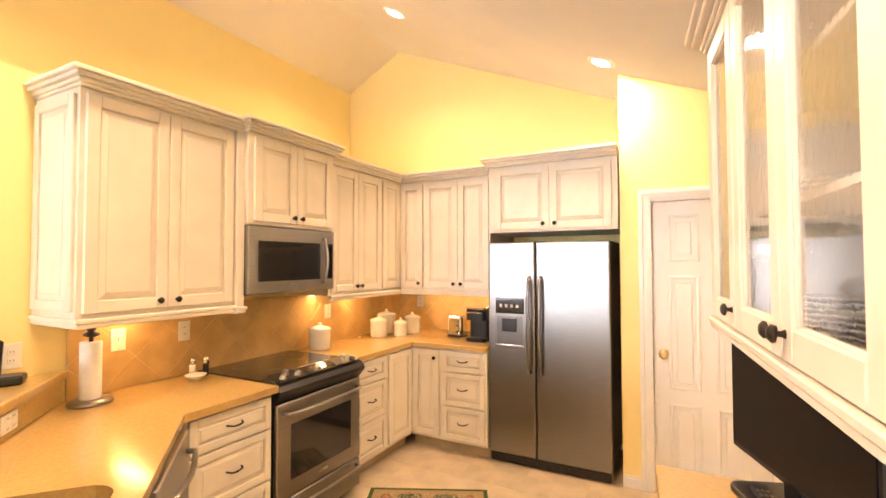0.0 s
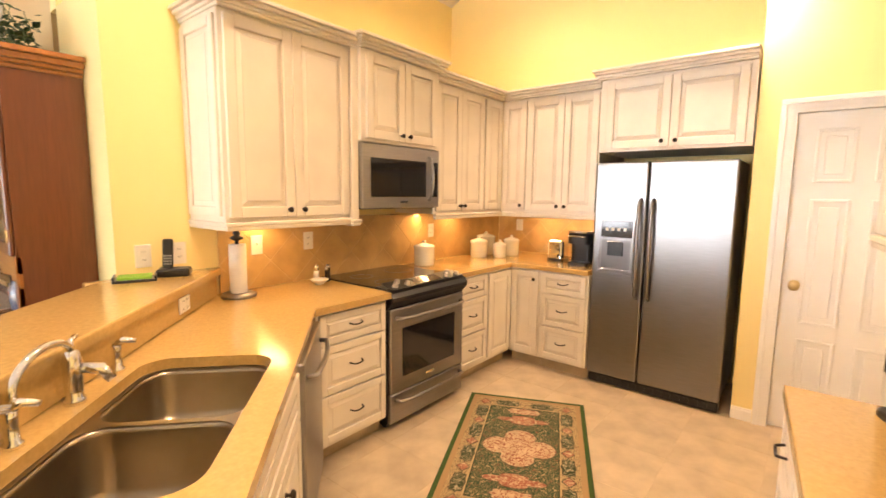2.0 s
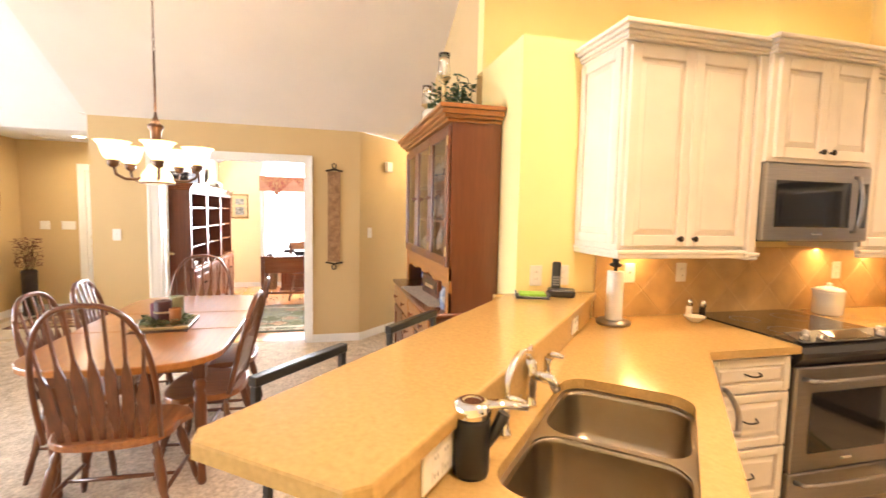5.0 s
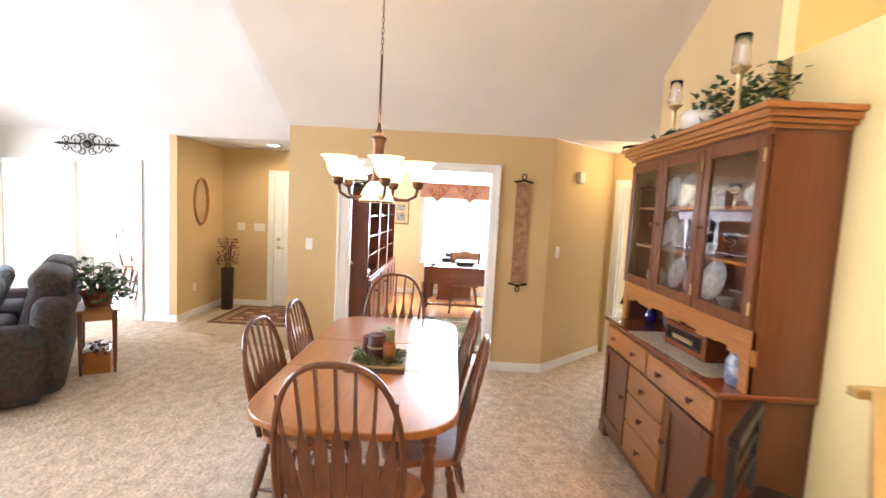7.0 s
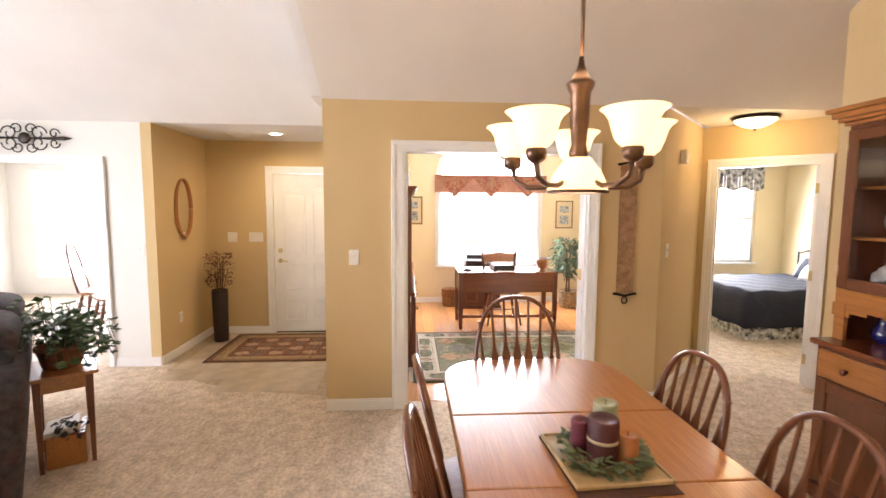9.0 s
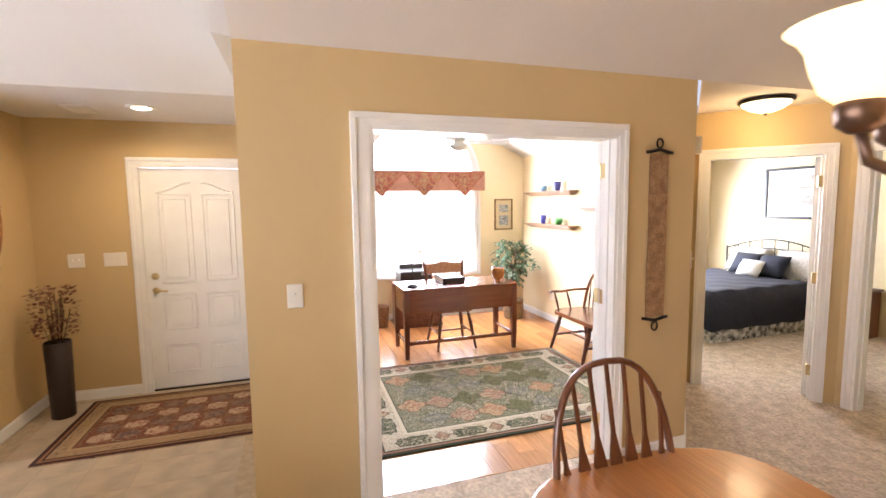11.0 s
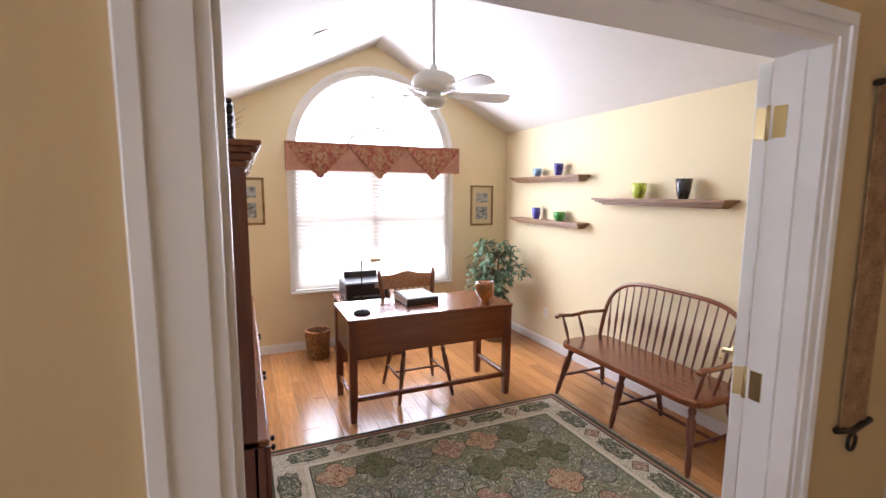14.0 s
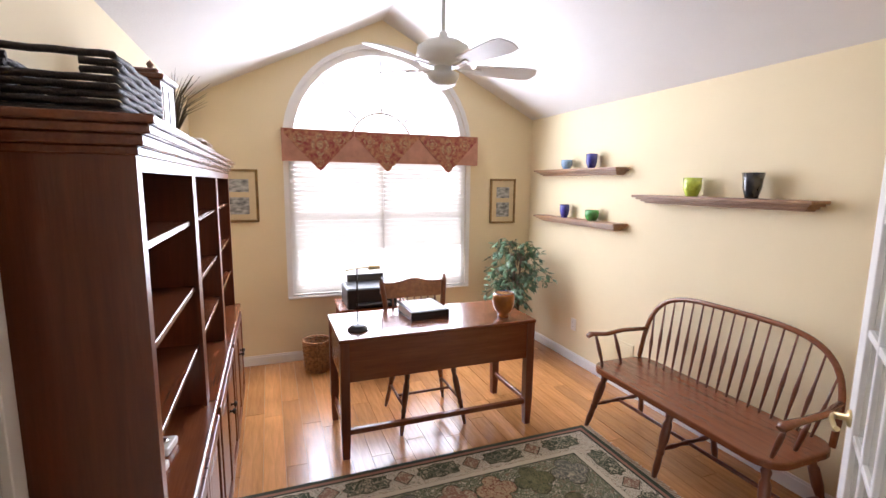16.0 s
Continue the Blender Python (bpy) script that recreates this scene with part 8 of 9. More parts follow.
def study_window():
    w = empty("window_1", pose(XW, -0.61, 0, 0, 0, 90), "white round-headed study window with blinds", "window", "", "structure")
    r, sill, spring = 0.875, 0.62, 2.03
    n = 24
    arc = [(-math.cos(math.pi * k / n), math.sin(math.pi * k / n)) for k in range(n + 1)]

    def ring(name, r0, r1, y0, y1, material=TRIM):
        bm = bmesh.new()
        pts = [(-1, None)] + arc + [(1, None)]
        inner = [(c * r0, (sill if s is None else spring + s * r0)) for c, s in pts]
        outer = [(c * r1, (sill if s is None else spring + s * r1)) for c, s in pts]
        for k in range(len(pts) - 1):
            q = (inner[k], outer[k], outer[k + 1], inner[k + 1])
            lo = [bm.verts.new((x, y0, z)) for x, z in q]
            hi = [bm.verts.new((x, y1, z)) for x, z in q]
            fs = [bm.faces.new(lo), bm.faces.new(hi[::-1])] + [bm.faces.new((lo[i], hi[i], hi[(i + 1) % 4], lo[(i + 1) % 4])) for i in range(4)]
            bmesh.ops.recalc_face_normals(bm, faces=fs)
        return part(name, bm, material, w)

    ring("casing", r - 0.012, r + 0.03, -0.012, 0.0)
    ring("casing_bead", r + 0.012, r + 0.032, -0.018, -0.012)
    ring("window_frame", r - 0.06, r - 0.002, 0.03, 0.1)
    bm = bmesh.new()
    box(bm, -0.905, -0.03, sill - 0.022, 0.905, 0.03, sill, 0.005)
    part("window_sill", bm, TRIM, w)
    for q in ((-0.022, sill, 0.022, spring), (-0.82, spring - 0.03, -0.022, spring + 0.03), (0.022, spring - 0.03, 0.82, spring + 0.03), (-0.82, sill, -0.022, sill + 0.05), (0.022, sill, 0.82, sill + 0.05), (-0.82, 1.335, -0.022, 1.36), (0.022, 1.335, 0.82, 1.36)):
        bm = bmesh.new()
        box(bm, q[0], 0.04, q[1], q[2], 0.09, q[3], 0.003)
        part("sash_bar", bm, TRIM, w)
    bm = bmesh.new()
    rod(bm, [(-0.3 * math.cos(math.pi * k / 14), 0.065, spring + 0.3 * math.sin(math.pi * k / 14)) for k in range(15)], 0.011, 6)
    part("sunburst_arc", bm, TRIM, w)
    for a in (45, 90, 135):
        bm = bmesh.new()
        c, s = math.cos(radians(a)), math.sin(radians(a))
        rod(bm, [(0.3 * c, 0.065, spring + 0.3 * s), (0.8 * c, 0.065, spring + 0.8 * s)], 0.009, 6)
        part("sunburst_bar", bm, TRIM, w)
    for x0, x1 in ((-0.86, -0.002), (0.002, 0.86)):
        b = empty("window_blind", w.matrix_world @ pose((x0 + x1) / 2, 0.005, 0), "white horizontal slat window blind", "blind", "study blinds")
        hw = (x1 - x0) / 2
        bm = bmesh.new()
        box(bm, -hw, -0.02, 1.87, hw, 0.02, 1.91, 0.003)
        part("headrail", bm, TRIM, b)
        bm = bmesh.new()
        box(bm, -hw, -0.02, sill + 0.003, hw, 0.02, sill + 0.02, 0.003)
        part("bottom_rail", bm, TRIM, b)
        bm = bmesh.new()
        box(bm, -hw, -0.022, -0.0012, hw, 0.022, 0.0012, 0, pose(0, 0, 0, 60))
        first = None
        z = sill + 0.05
        while z < 1.86:
            if first is None:
                first = part("slat", bm, BLIND, b)
                ob = first
            else:
                ob = new("slat", first.data)
                ob.parent = b
            ob.location = (0, 0, z)
            z += 0.042
    v = empty("valance", pose(XW, -0.595, 0, 0, 0, 90), "brown board valance with three patterned pointed flags", "valance")
    brown = mat("brown_valance_cloth", (0.42, 0.2, 0.13), 0.95, 0, 0.1, 14, 0.3, 160)
    dam = mat("red_damask_cloth", (0.2, 0.025, 0.025), 0.9, 0, 0.0, 30, 0.3, 160, color2=(0.34, 0.17, 0.08), fine=0.25)
    gold = mat("gold_damask_figure", (0.4, 0.27, 0.13), 0.9, 0, 0.2, 60, 0.3, 160, color2=(0.2, 0.08, 0.05))
    bm = bmesh.new()
    box(bm, -0.93, -0.1, 1.855, 0.93, -0.085, 2.12)
    box(bm, -0.93, -0.085, 1.855, -0.915, 0.0, 2.12)
    box(bm, 0.915, -0.085, 1.855, 0.93, 0.0, 2.12)
    box(bm, -0.93, -0.1, 2.12, 0.93, 0.0, 2.135)
    part("board", bm, brown, v)
    for cx in (-0.61, 0.0, 0.61):
        bm = bmesh.new()
        pts = [(cx - 0.3, 2.13), (cx + 0.3, 2.13), (cx + 0.3, 2.09), (cx + 0.02, 1.79), (cx, 1.775), (cx - 0.02, 1.79), (cx - 0.3, 2.09)]
        lo = [bm.verts.new((x, -0.104, z)) for x, z in pts]
        hi = [bm.verts.new((x, -0.114, z)) for x, z in pts]
        fs = [bm.faces.new(lo), bm.faces.new(hi[::-1])] + [bm.faces.new((lo[i], hi[i], hi[(i + 1) % 7], lo[(i + 1) % 7])) for i in range(7)]
        bmesh.ops.recalc_face_normals(bm, faces=fs)
        fl = part("flag", bm, dam, v, "red and gold damask pointed flag")
        for ox, oz, rx, rz in ((0, -0.11, 0.075, 0.1), (-0.17, -0.065, 0.055, 0.05), (0.17, -0.065, 0.055, 0.05), (0, -0.26, 0.035, 0.045)):
            for k, (fm, f) in enumerate(((gold, 1.0), (dam, 0.72), (gold, 0.4))):
                bm = bmesh.new()
                rosette(bm, 0, 0, rx * f, rz * f, (4, 5, 7)[k], 0)
                bmesh.ops.transform(bm, matrix=pose(cx + ox, -0.1155 - 0.0015 * k, 2.11 + oz, 90), verts=bm.verts)
                part("woven_figure", bm, fm, fl)


study_window()


def framed(y0, y1, z0, z1, name="framed_picture"):
    m = pose(XW + 0.001, (y0 + y1) / 2, (z0 + z1) / 2, 0, 0, 90)
    f = empty(name, m, "gold framed pair of landscape prints", "picture", "study pictures")
    w, h = (y1 - y0) / 2, (z1 - z0) / 2
    bm = bmesh.new()
    b = 0.022
    for q in ((-w, -h, -w + b, h), (w - b, -h, w, h), (-w + b, -h, w - b, -h + b), (-w + b, h - b, w - b, h)):
        box(bm, q[0], -0.022, q[1], q[2], 0, q[3], 0.004)
    part("frame", bm, mat("antique_gold_frame", (0.32, 0.2, 0.07), 0.4, 0.4, 0.2, 20), f)
    bm = bmesh.new()
    box(bm, -w + b, -0.01, -h + b, w - b, -0.003, h - b)
    part("mat_board", bm, mat("tan_mat_board", (0.62, 0.5, 0.3), 0.9, 0, 0.03, 20), f)
    for zc, hh in ((h * 0.38, h * 0.24), (-h * 0.38, h * 0.32)):
        bm = bmesh.new()
        box(bm, -w * 0.5, -0.0125, zc - hh, w * 0.5, -0.0105, zc + hh)
        part("print", bm, mat("grey_landscape_print", (0.5, 0.5, 0.48), 0.6, 0, 0.1, 16, color2=(0.08, 0.09, 0.09), stretch=(1, 1, 2.2)), f)


framed(0.53, 0.83, 1.26, 1.73)
framed(-2.04, -1.73, 1.32, 1.78)


def bookcase(x0, w, near):
    """One bookcase unit; its face looks along +y."""
    b = empty("bookcase", pose(x0, -1.92, 0, 0, 0, 180), "dark cherry bookcase with doors below open shelves", "bookcase", "study bookcases")
    D, H, lo = 0.31, 1.725, 0.76
    bm = bmesh.new()
    box(bm, 0, 0.01, 0, 0.022, D, H)
    box(bm, w - 0.022, 0.01, 0, w, D, H)
    part("side", bm, CHERRY, b)
    bm = bmesh.new()
    box(bm, 0.022, D - 0.012, 0.05, w - 0.022, D, H)
    part("back", bm, CHERRY, b)
    bm = bmesh.new()
    box(bm, 0, -0.004, lo - 0.03, 0.04, 0.01, H)
    box(bm, w - 0.04, -0.004, lo - 0.03, w, 0.01, H)
    box(bm, 0.04, -0.004, H - 0.035, w - 0.04, 0.01, H)
    part("face_frame", bm, CHERRY, b)
    bm = bmesh.new()
    box(bm, 0, -0.03, 0.0, w, D - 0.012, 0.07, 0.004)
    box(bm, 0.0, -0.025, 0.07, w, 0.0, lo - 0.03)
    part("base", bm, CHERRY, b)
    bm = bmesh.new()
    box(bm, -0.0, -0.04, lo - 0.03, w, D - 0.012, lo, 0.005)
    part("base_top", bm, CHERRYX, b)
    for z in (1.0, 1.24, 1.5):
        bm = bmesh.new()
        box(bm, 0.022, 0.012, z, w - 0.022, D - 0.012, z + 0.02, 0.002)
        part("shelf", bm, CHERRYX, b)
    for a, c, kx in ((0.03, w / 2 - 0.002, w / 2 - 0.04), (w / 2 + 0.002, w - 0.03, w / 2 + 0.04)):
        bm = bmesh.new()
        f = 0.055
        z0, z1 = 0.1, lo - 0.05
        for q in ((a, z0, a + f, z1), (c - f, z0, c, z1), (a + f, z0, c - f, z0 + f), (a + f, z1 - f, c - f, z1)):
            box(bm, q[0], -0.046, q[1], q[2], -0.026, q[3], 0.003)
        box(bm, a + f, -0.034, z0 + f, c - f, -0.026, z1 - f)
        box(bm, a + f + 0.03, -0.041, z0 + f + 0.03, c - f - 0.03, -0.033, z1 - f - 0.03, 0.006)
        d = part("door", bm, CHERRY, b)
        knob(d, kx, 0.52, -0.046, BRONZE, 0.014)
    bm = bmesh.new()
    for o, z0, z1 in ((0.006, H, H + 0.02), (0.02, H + 0.02, H + 0.045), (0.038, H + 0.045, H + 0.065), (0.05, H + 0.065, H + 0.085)):
        box(bm, -(o if near else 0), -0.004 - o, z0, w, D, z1, 0.003)
    part("crown_moulding", bm, CHERRYX, b)


for k in range(3):
    bookcase(-6.46 - 0.832 * k, 0.83, k == 0)

WICKER = mat("dark_brown_wicker_weave", (0.03, 0.017, 0.012), 0.55, 0, 0.3, 60, 0.5, 120)


def wicker_basket(m, w, d, h, name="wicker_basket", label="dark woven wicker basket on the bookcase", material=None):
    b = empty(name, m, label, "basket")
    material = material or WICKER
    rows = int(h / 0.018)
    for k in range(rows):
        bm = bmesh.new()
        z = 0.012 + k * (h - 0.012) / rows
        o = 0.012 * z / h
        cut = rows * 0.55 < k < rows * 0.85
        pts = []
        n = 48
        for i in range(n + 1):
            t = 4 * i / n
            s, u = int(t) % 4, t - int(t)
            x, y = ((-w / 2 + w * u, -d / 2), (w / 2, -d / 2 + d * u), (w / 2 - w * u, d / 2), (-w / 2, d / 2 - d * u))[s]
            wv = 0.004 * math.sin(i * 1.57 + k * math.pi)
            pts.append(Vector((x * (1 + o) + (wv if s % 2 else 0), y * (1 + o) + (0 if s % 2 else wv), z)))
        if cut:
            # hand holes in the two ends
            keep = [p for p in pts if not (abs(p.y) < 0.055 and abs(abs(p.x) - w / 2) < 0.02)]
            runs, run = [], [keep[0]]
            for a, c in zip(keep, keep[1:]):
                if (c - a).length > 0.09:
                    runs.append(run)
                    run = []
                run.append(c)
            runs.append(run)
            for r in runs:
                if len(r) > 1:
                    rod(bm, r, 0.0085, 5)
        else:
            rod(bm, pts, 0.0085, 5)
        part("weave_row", bm, material, b)
    bm = bmesh.new()
    box(bm, -w / 2, -d / 2, 0, w / 2, d / 2, 0.01)
    part("bottom", bm, material, b)


TOPZ = 1.811
wicker_basket(pose(-6.74, -2.08, TOPZ), 0.46, 0.25, 0.15)


def lantern_clock():
    c = empty("mantel_clock", pose(-7.42, -2.06, TOPZ, 0, 0, 175), "dark wooden mantel clock on the bookcase", "clock")
    bm = bmesh.new()
    box(bm, -0.1, -0.07, 0, 0.1, 0.07, 0.03, 0.005)
    box(bm, -0.085, -0.055, 0.03, 0.085, 0.055, 0.24, 0.003)
    box(bm, -0.1, -0.07, 0.24, 0.1, 0.07, 0.262, 0.005)
    box(bm, -0.07, -0.045, 0.262, 0.07, 0.045, 0.285, 0.008)
    lathe(bm, [(0.018, 0.285), (0.008, 0.295), (0.014, 0.31), (0.002, 0.325)], 12)
    part("case", bm, CHERRY, c)
    bm = bmesh.new()
    box(bm, -0.065, -0.058, 0.05, 0.065, -0.0545, 0.22)
    g = part("door", bm, mat("pale_clock_face", (0.6, 0.58, 0.5), 0.3), c)
    bm = bmesh.new()
    box(bm, -0.004, -0.0605, 0.06, 0.004, -0.0575, 0.21)
    part("divider", bm, BLACK, g)


lantern_clock()


def grass_pot():
    p = empty("grass_plant", pose(-7.85, -2.06, TOPZ), "spiky artificial grass in a white pot", "plant")
    bm = bmesh.new()
    lathe(bm, [(0.035, 0), (0.04, 0.005), (0.05, 0.08), (0.045, 0.085), (0.002, 0.08)], 16)
    part("pot", bm, WHITEWARE, p)
    r = random.Random(31)
    bm = bmesh.new()
    for k in range(70):
        a, s = r.uniform(0, 6.28), r.uniform(0.02, 0.2)
        h = r.uniform(0.15, 0.32)
        rod(bm, [(0, 0, 0.07), (s * 0.4 * math.cos(a), s * 0.4 * math.sin(a), 0.07 + h * 0.7), (s * math.cos(a), s * math.sin(a), 0.07 + h)], 0.002, 4, radii=[0.0025, 0.002, 0.0006])
    part("blades", bm, mat("dry_grass", (0.09, 0.07, 0.03), 0.8), p)


grass_pot()
wicker_basket(pose(-8.45, -2.08, TOPZ), 0.3, 0.2, 0.1, "storage_basket", "lined wicker basket on the bookcase", mat("tan_wicker", (0.35, 0.22, 0.11), 0.7, 0, 0.3, 50, 0.4, 100))
bm = bmesh.new()
box(bm, -0.13, -0.085, 0.06, 0.13, 0.085, 0.112, 0.006)
o = finish("basket_liner", bm, mat("white_cotton", (0.75, 0.73, 0.68), 0.95, 0, 0.05, 20, 0.3, 90))
o.matrix_world = pose(-8.45, -2.08, TOPZ)
tagged(o, "white cotton liner in the basket", "liner")
for x, z in ((-6.8, 0.76), (-6.95, 0.76)):
    g = empty("keepsake", pose(x, -2.02, z, 0, 0, 170), "small silver keepsake box on the shelf", "box", "shelf keepsakes")
    bm = bmesh.new()
    box(bm, -0.045, -0.035, 0, 0.045, 0.035, 0.028, 0.004)
    part("case", bm, PLASTIC, g)
    bm = bmesh.new()
    lathe(bm, [(0.02, 0.028), (0.024, 0.032), (0.014, 0.036)], 16)
    part("lid", bm, CHROME, g)


# ---- desk, its chair and what stands on it ----
def desk():
    d = empty("writing_desk", pose(-8.14, -0.635, 0), "cherry writing desk with a panelled front", "desk")
    X, Y = 0.285, 0.665
    bm = bmesh.new()
    box(bm, -X, -Y, 0.738, X, Y, 0.762, 0.005)
    part("desktop", bm, CHERRYY, d)
    for q, nm in (((X - 0.035, -Y + 0.06, X - 0.015, Y - 0.06), "front_panel"), ((-X + 0.06, -Y + 0.015, X - 0.06, -Y + 0.035), "side_panel"), ((-X + 0.06, Y - 0.035, X - 0.06, Y - 0.015), "side_panel")):
        bm = bmesh.new()
        box(bm, q[0], q[1], 0.49, q[2], q[3], 0.738, 0.002)
        part(nm, bm, CHERRYY, d)
    for k in range(3):
        bm = bmesh.new()
        y0 = -Y + 0.065 + k * 0.405
        box(bm, -X + 0.012, y0, 0.6 if k == 1 else 0.5, -X + 0.032, y0 + 0.395, 0.732, 0.003)
        dr = part("drawer", bm, CHERRYY, d)
        bm = bmesh.new()
        lathe(bm, [(0.008, 0), (0.016, 0.018), (0.002, 0.025)], 12, pose(-X + 0.012, y0 + 0.2, 0.65, 0, -90))
        part("knob", bm, BRONZE, dr)
    for sx in (-1, 1):
        for sy in (-1, 1):
            bm = bmesh.new()
            x, y = sx * (X - 0.035), sy * (Y - 0.035)
            a = [bm.verts.new((x + dx * 0.02, y + dy * 0.02, 0)) for dx, dy in ((-1, -1), (1, -1), (1, 1), (-1, 1))]
            b = [bm.verts.new((x + dx * 0.027, y + dy * 0.027, 0.2)) for dx, dy in ((-1, -1), (1, -1), (1, 1), (-1, 1))]
            c = [bm.verts.new((x + dx * 0.027, y + dy * 0.027, 0.738)) for dx, dy in ((-1, -1), (1, -1), (1, 1), (-1, 1))]
            for lo, hi in ((a, b), (b, c)):
                for k in range(4):
                    bm.faces.new((lo[k], lo[(k + 1) % 4], hi[(k + 1) % 4], hi[k]))
            bm.faces.new(a[::-1])
            part("leg", bm, CHERRY, d)
    for q in ((X - 0.05, -Y + 0.06, X - 0.02, Y - 0.06), (-X + 0.06, -Y + 0.022, X - 0.06, -Y + 0.048), (-X + 0.06, Y - 0.048, X - 0.06, Y - 0.022)):
        bm = bmesh.new()
        box(bm, q[0], q[1], 0.15, q[2], q[3], 0.185, 0.004)
        part("stretcher", bm, CHERRYY, d)


desk()


def desk_chair():
    c = empty("desk_chair", pose(-8.24, -0.65, 0, 0, 0, 90), "oak farmhouse desk chair with short back spindles", "chair")
    bm = bmesh.new()
    prism(bm, rounded(-0.22, -0.2, 0.22, 0.21, 0.07), 0.43, 0.462, bevel=0.008)
    part("seat", bm, SEATWOOD, c)
    for sx in (-1, 1):
        bm = bmesh.new()
        rod(bm, [(sx * 0.19, 0.17, 0.45), (sx * 0.215, 0.21, 0.7), (sx * 0.245, 0.26, 0.94), (sx * 0.247, 0.265, 0.985)], 0.017, 10, radii=[0.014, 0.02, 0.018, 0.008])
        part("post", bm, OAKZ, c)
        for sy in (-1, 1):
            bm = bmesh.new()
            turned_leg(bm, (sx * 0.16, sy * 0.14, 0.432), (sx * 0.23, sy * 0.22, 0), 0.016)
            part("leg", bm, OAKZ, c)
        bm = bmesh.new()
        rod(bm, [(sx * 0.2, -0.185, 0.18), (sx * 0.2, 0.185, 0.18)], 0.01, 8)
        part("stretcher", bm, OAKZ, c)
    bm = bmesh.new()
    rod(bm, [(-0.2, 0, 0.18), (0.2, 0, 0.18)], 0.01, 8)
    part("stretcher", bm, OAKZ, c)
    bm = bmesh.new()
    n = 16
    up = [(-0.24 + 0.48 * k / n, 0.93 + 0.03 * math.sin(math.pi * k / n) + 0.008 * math.cos(4 * math.pi * k / n)) for k in range(n + 1)]
    dn = [(x, 0.825) for x, _ in reversed(up)]
    pts = up + dn
    lo = [bm.verts.new((x, 0.238 + (z - 0.82) * 0.2, z)) for x, z in pts]
    hi = [bm.verts.new((x, 0.256 + (z - 0.82) * 0.2, z)) for x, z in pts]
    fs = [bm.faces.new(lo), bm.faces.new(hi[::-1])] + [bm.faces.new((lo[i], hi[i], hi[(i + 1) % len(pts)], lo[(i + 1) % len(pts)])) for i in range(len(pts))]
    bmesh.ops.recalc_face_normals(bm, faces=fs)
    part("crest_rail", bm, SEATWOOD, c)
    bm = bmesh.new()
    box(bm, -0.215, 0.212, 0.66, 0.215, 0.23, 0.71, 0.004)
    part("lower_rail", bm, SEATWOOD, c)
    for k in range(7):
        x = -0.165 + 0.055 * k
        bm = bmesh.new()
        rod(bm, [(x, 0.221, 0.71), (x, 0.232, 0.77), (x, 0.243, 0.826)], 0.008, 8, radii=[0.006, 0.011, 0.006])
        part("spindle", bm, OAKZ, c)


desk_chair()
DT = 0.762


def desk_lamp():
    l = empty("desk_lamp", pose(-8.02, -1.16, DT), "slim black metal desk lamp on the desk", "lamp")
    bm = bmesh.new()
    lathe(bm, [(0.062, 0), (0.065, 0.008), (0.06, 0.014), (0.05, 0.018), (0.048, 0.026), (0.02, 0.032), (0.006, 0.038)], 24)
    part("base", bm, BLACK, l)
    bm = bmesh.new()
    rod(bm, [(0, 0, 0.03), (0, 0, 0.39)], 0.005, 8)
    part("stem", bm, BRONZE, l)
    bm = bmesh.new()
    rod(bm, [(0.02, -0.07, 0.385), (0, 0, 0.39), (-0.04, 0.13, 0.392)], 0.004, 8)
    rod(bm, [(-0.03, 0.08, 0.385), (-0.045, 0.15, 0.385)], 0.014, 8)
    part("arm", bm, BRASS, l, "thin brass lamp arm")


desk_lamp()


def binder():
    b = empty("ring_binder", pose(-8.24, -0.665, DT, 0, 0, 4), "thick black ring binder lying on the desk", "binder")
    bm = bmesh.new()
    box(bm, -0.15, -0.14, 0, 0.15, 0.14, 0.005, 0.002)
    box(bm, -0.15, -0.14, 0.058, 0.15, 0.14, 0.063, 0.002, pose(0, 0, 0, 0, 2, 0))
    box(bm, 0.145, -0.14, 0.005, 0.15, 0.14, 0.056)
    part("cover", bm, BLACK, b)
    bm = bmesh.new()
    box(bm, -0.14, -0.13, 0.006, 0.138, 0.13, 0.05)
    part("pages", bm, PLASTIC, b)
    bm = bmesh.new()
    box(bm, -0.13, -0.12, 0.0645, 0.13, 0.12, 0.0665, 0, pose(0, 0, 0, 0, 2, 0))
    part("sheet", bm, PLASTIC, b)


binder()


def glass_vase(x, y, z, r, h, col, nm, rough=0.1, flare=1.0, lip=None):
    v = empty("glass_vase", pose(x, y, z), nm, "vase", "art glass")
    bm = bmesh.new()
    lathe(bm, [(r * 0.62, 0), (r * 0.66, 0.004), (r * 0.95, h * 0.4), (r, h * 0.65), (r * flare, h), (r * flare * 0.92, h), (r * 0.88, h * 0.6), (r * 0.55, h * 0.12), (0.002, h * 0.1)], 22)
    part("body", bm, mat(nm.split()[0] + "_art_glass", col, rough, 0, 0.3, 18, coat=0.5, color2=tuple(min(1, c * 2.2 + 0.02) for c in col)), v)
    if lip:
        bm = bmesh.new()
        lathe(bm, [(r * flare * 0.93, h - 0.004), (r * flare * 1.02, h - 0.002), (r * flare * 1.02, h + 0.002), (r * flare * 0.9, h + 0.003), (r * 0.8, h * 0.6)], 22)
        part("lip", bm, mat("blue_glass_lip", lip, 0.1, 0, 0.1, 8, coat=0.5), v)


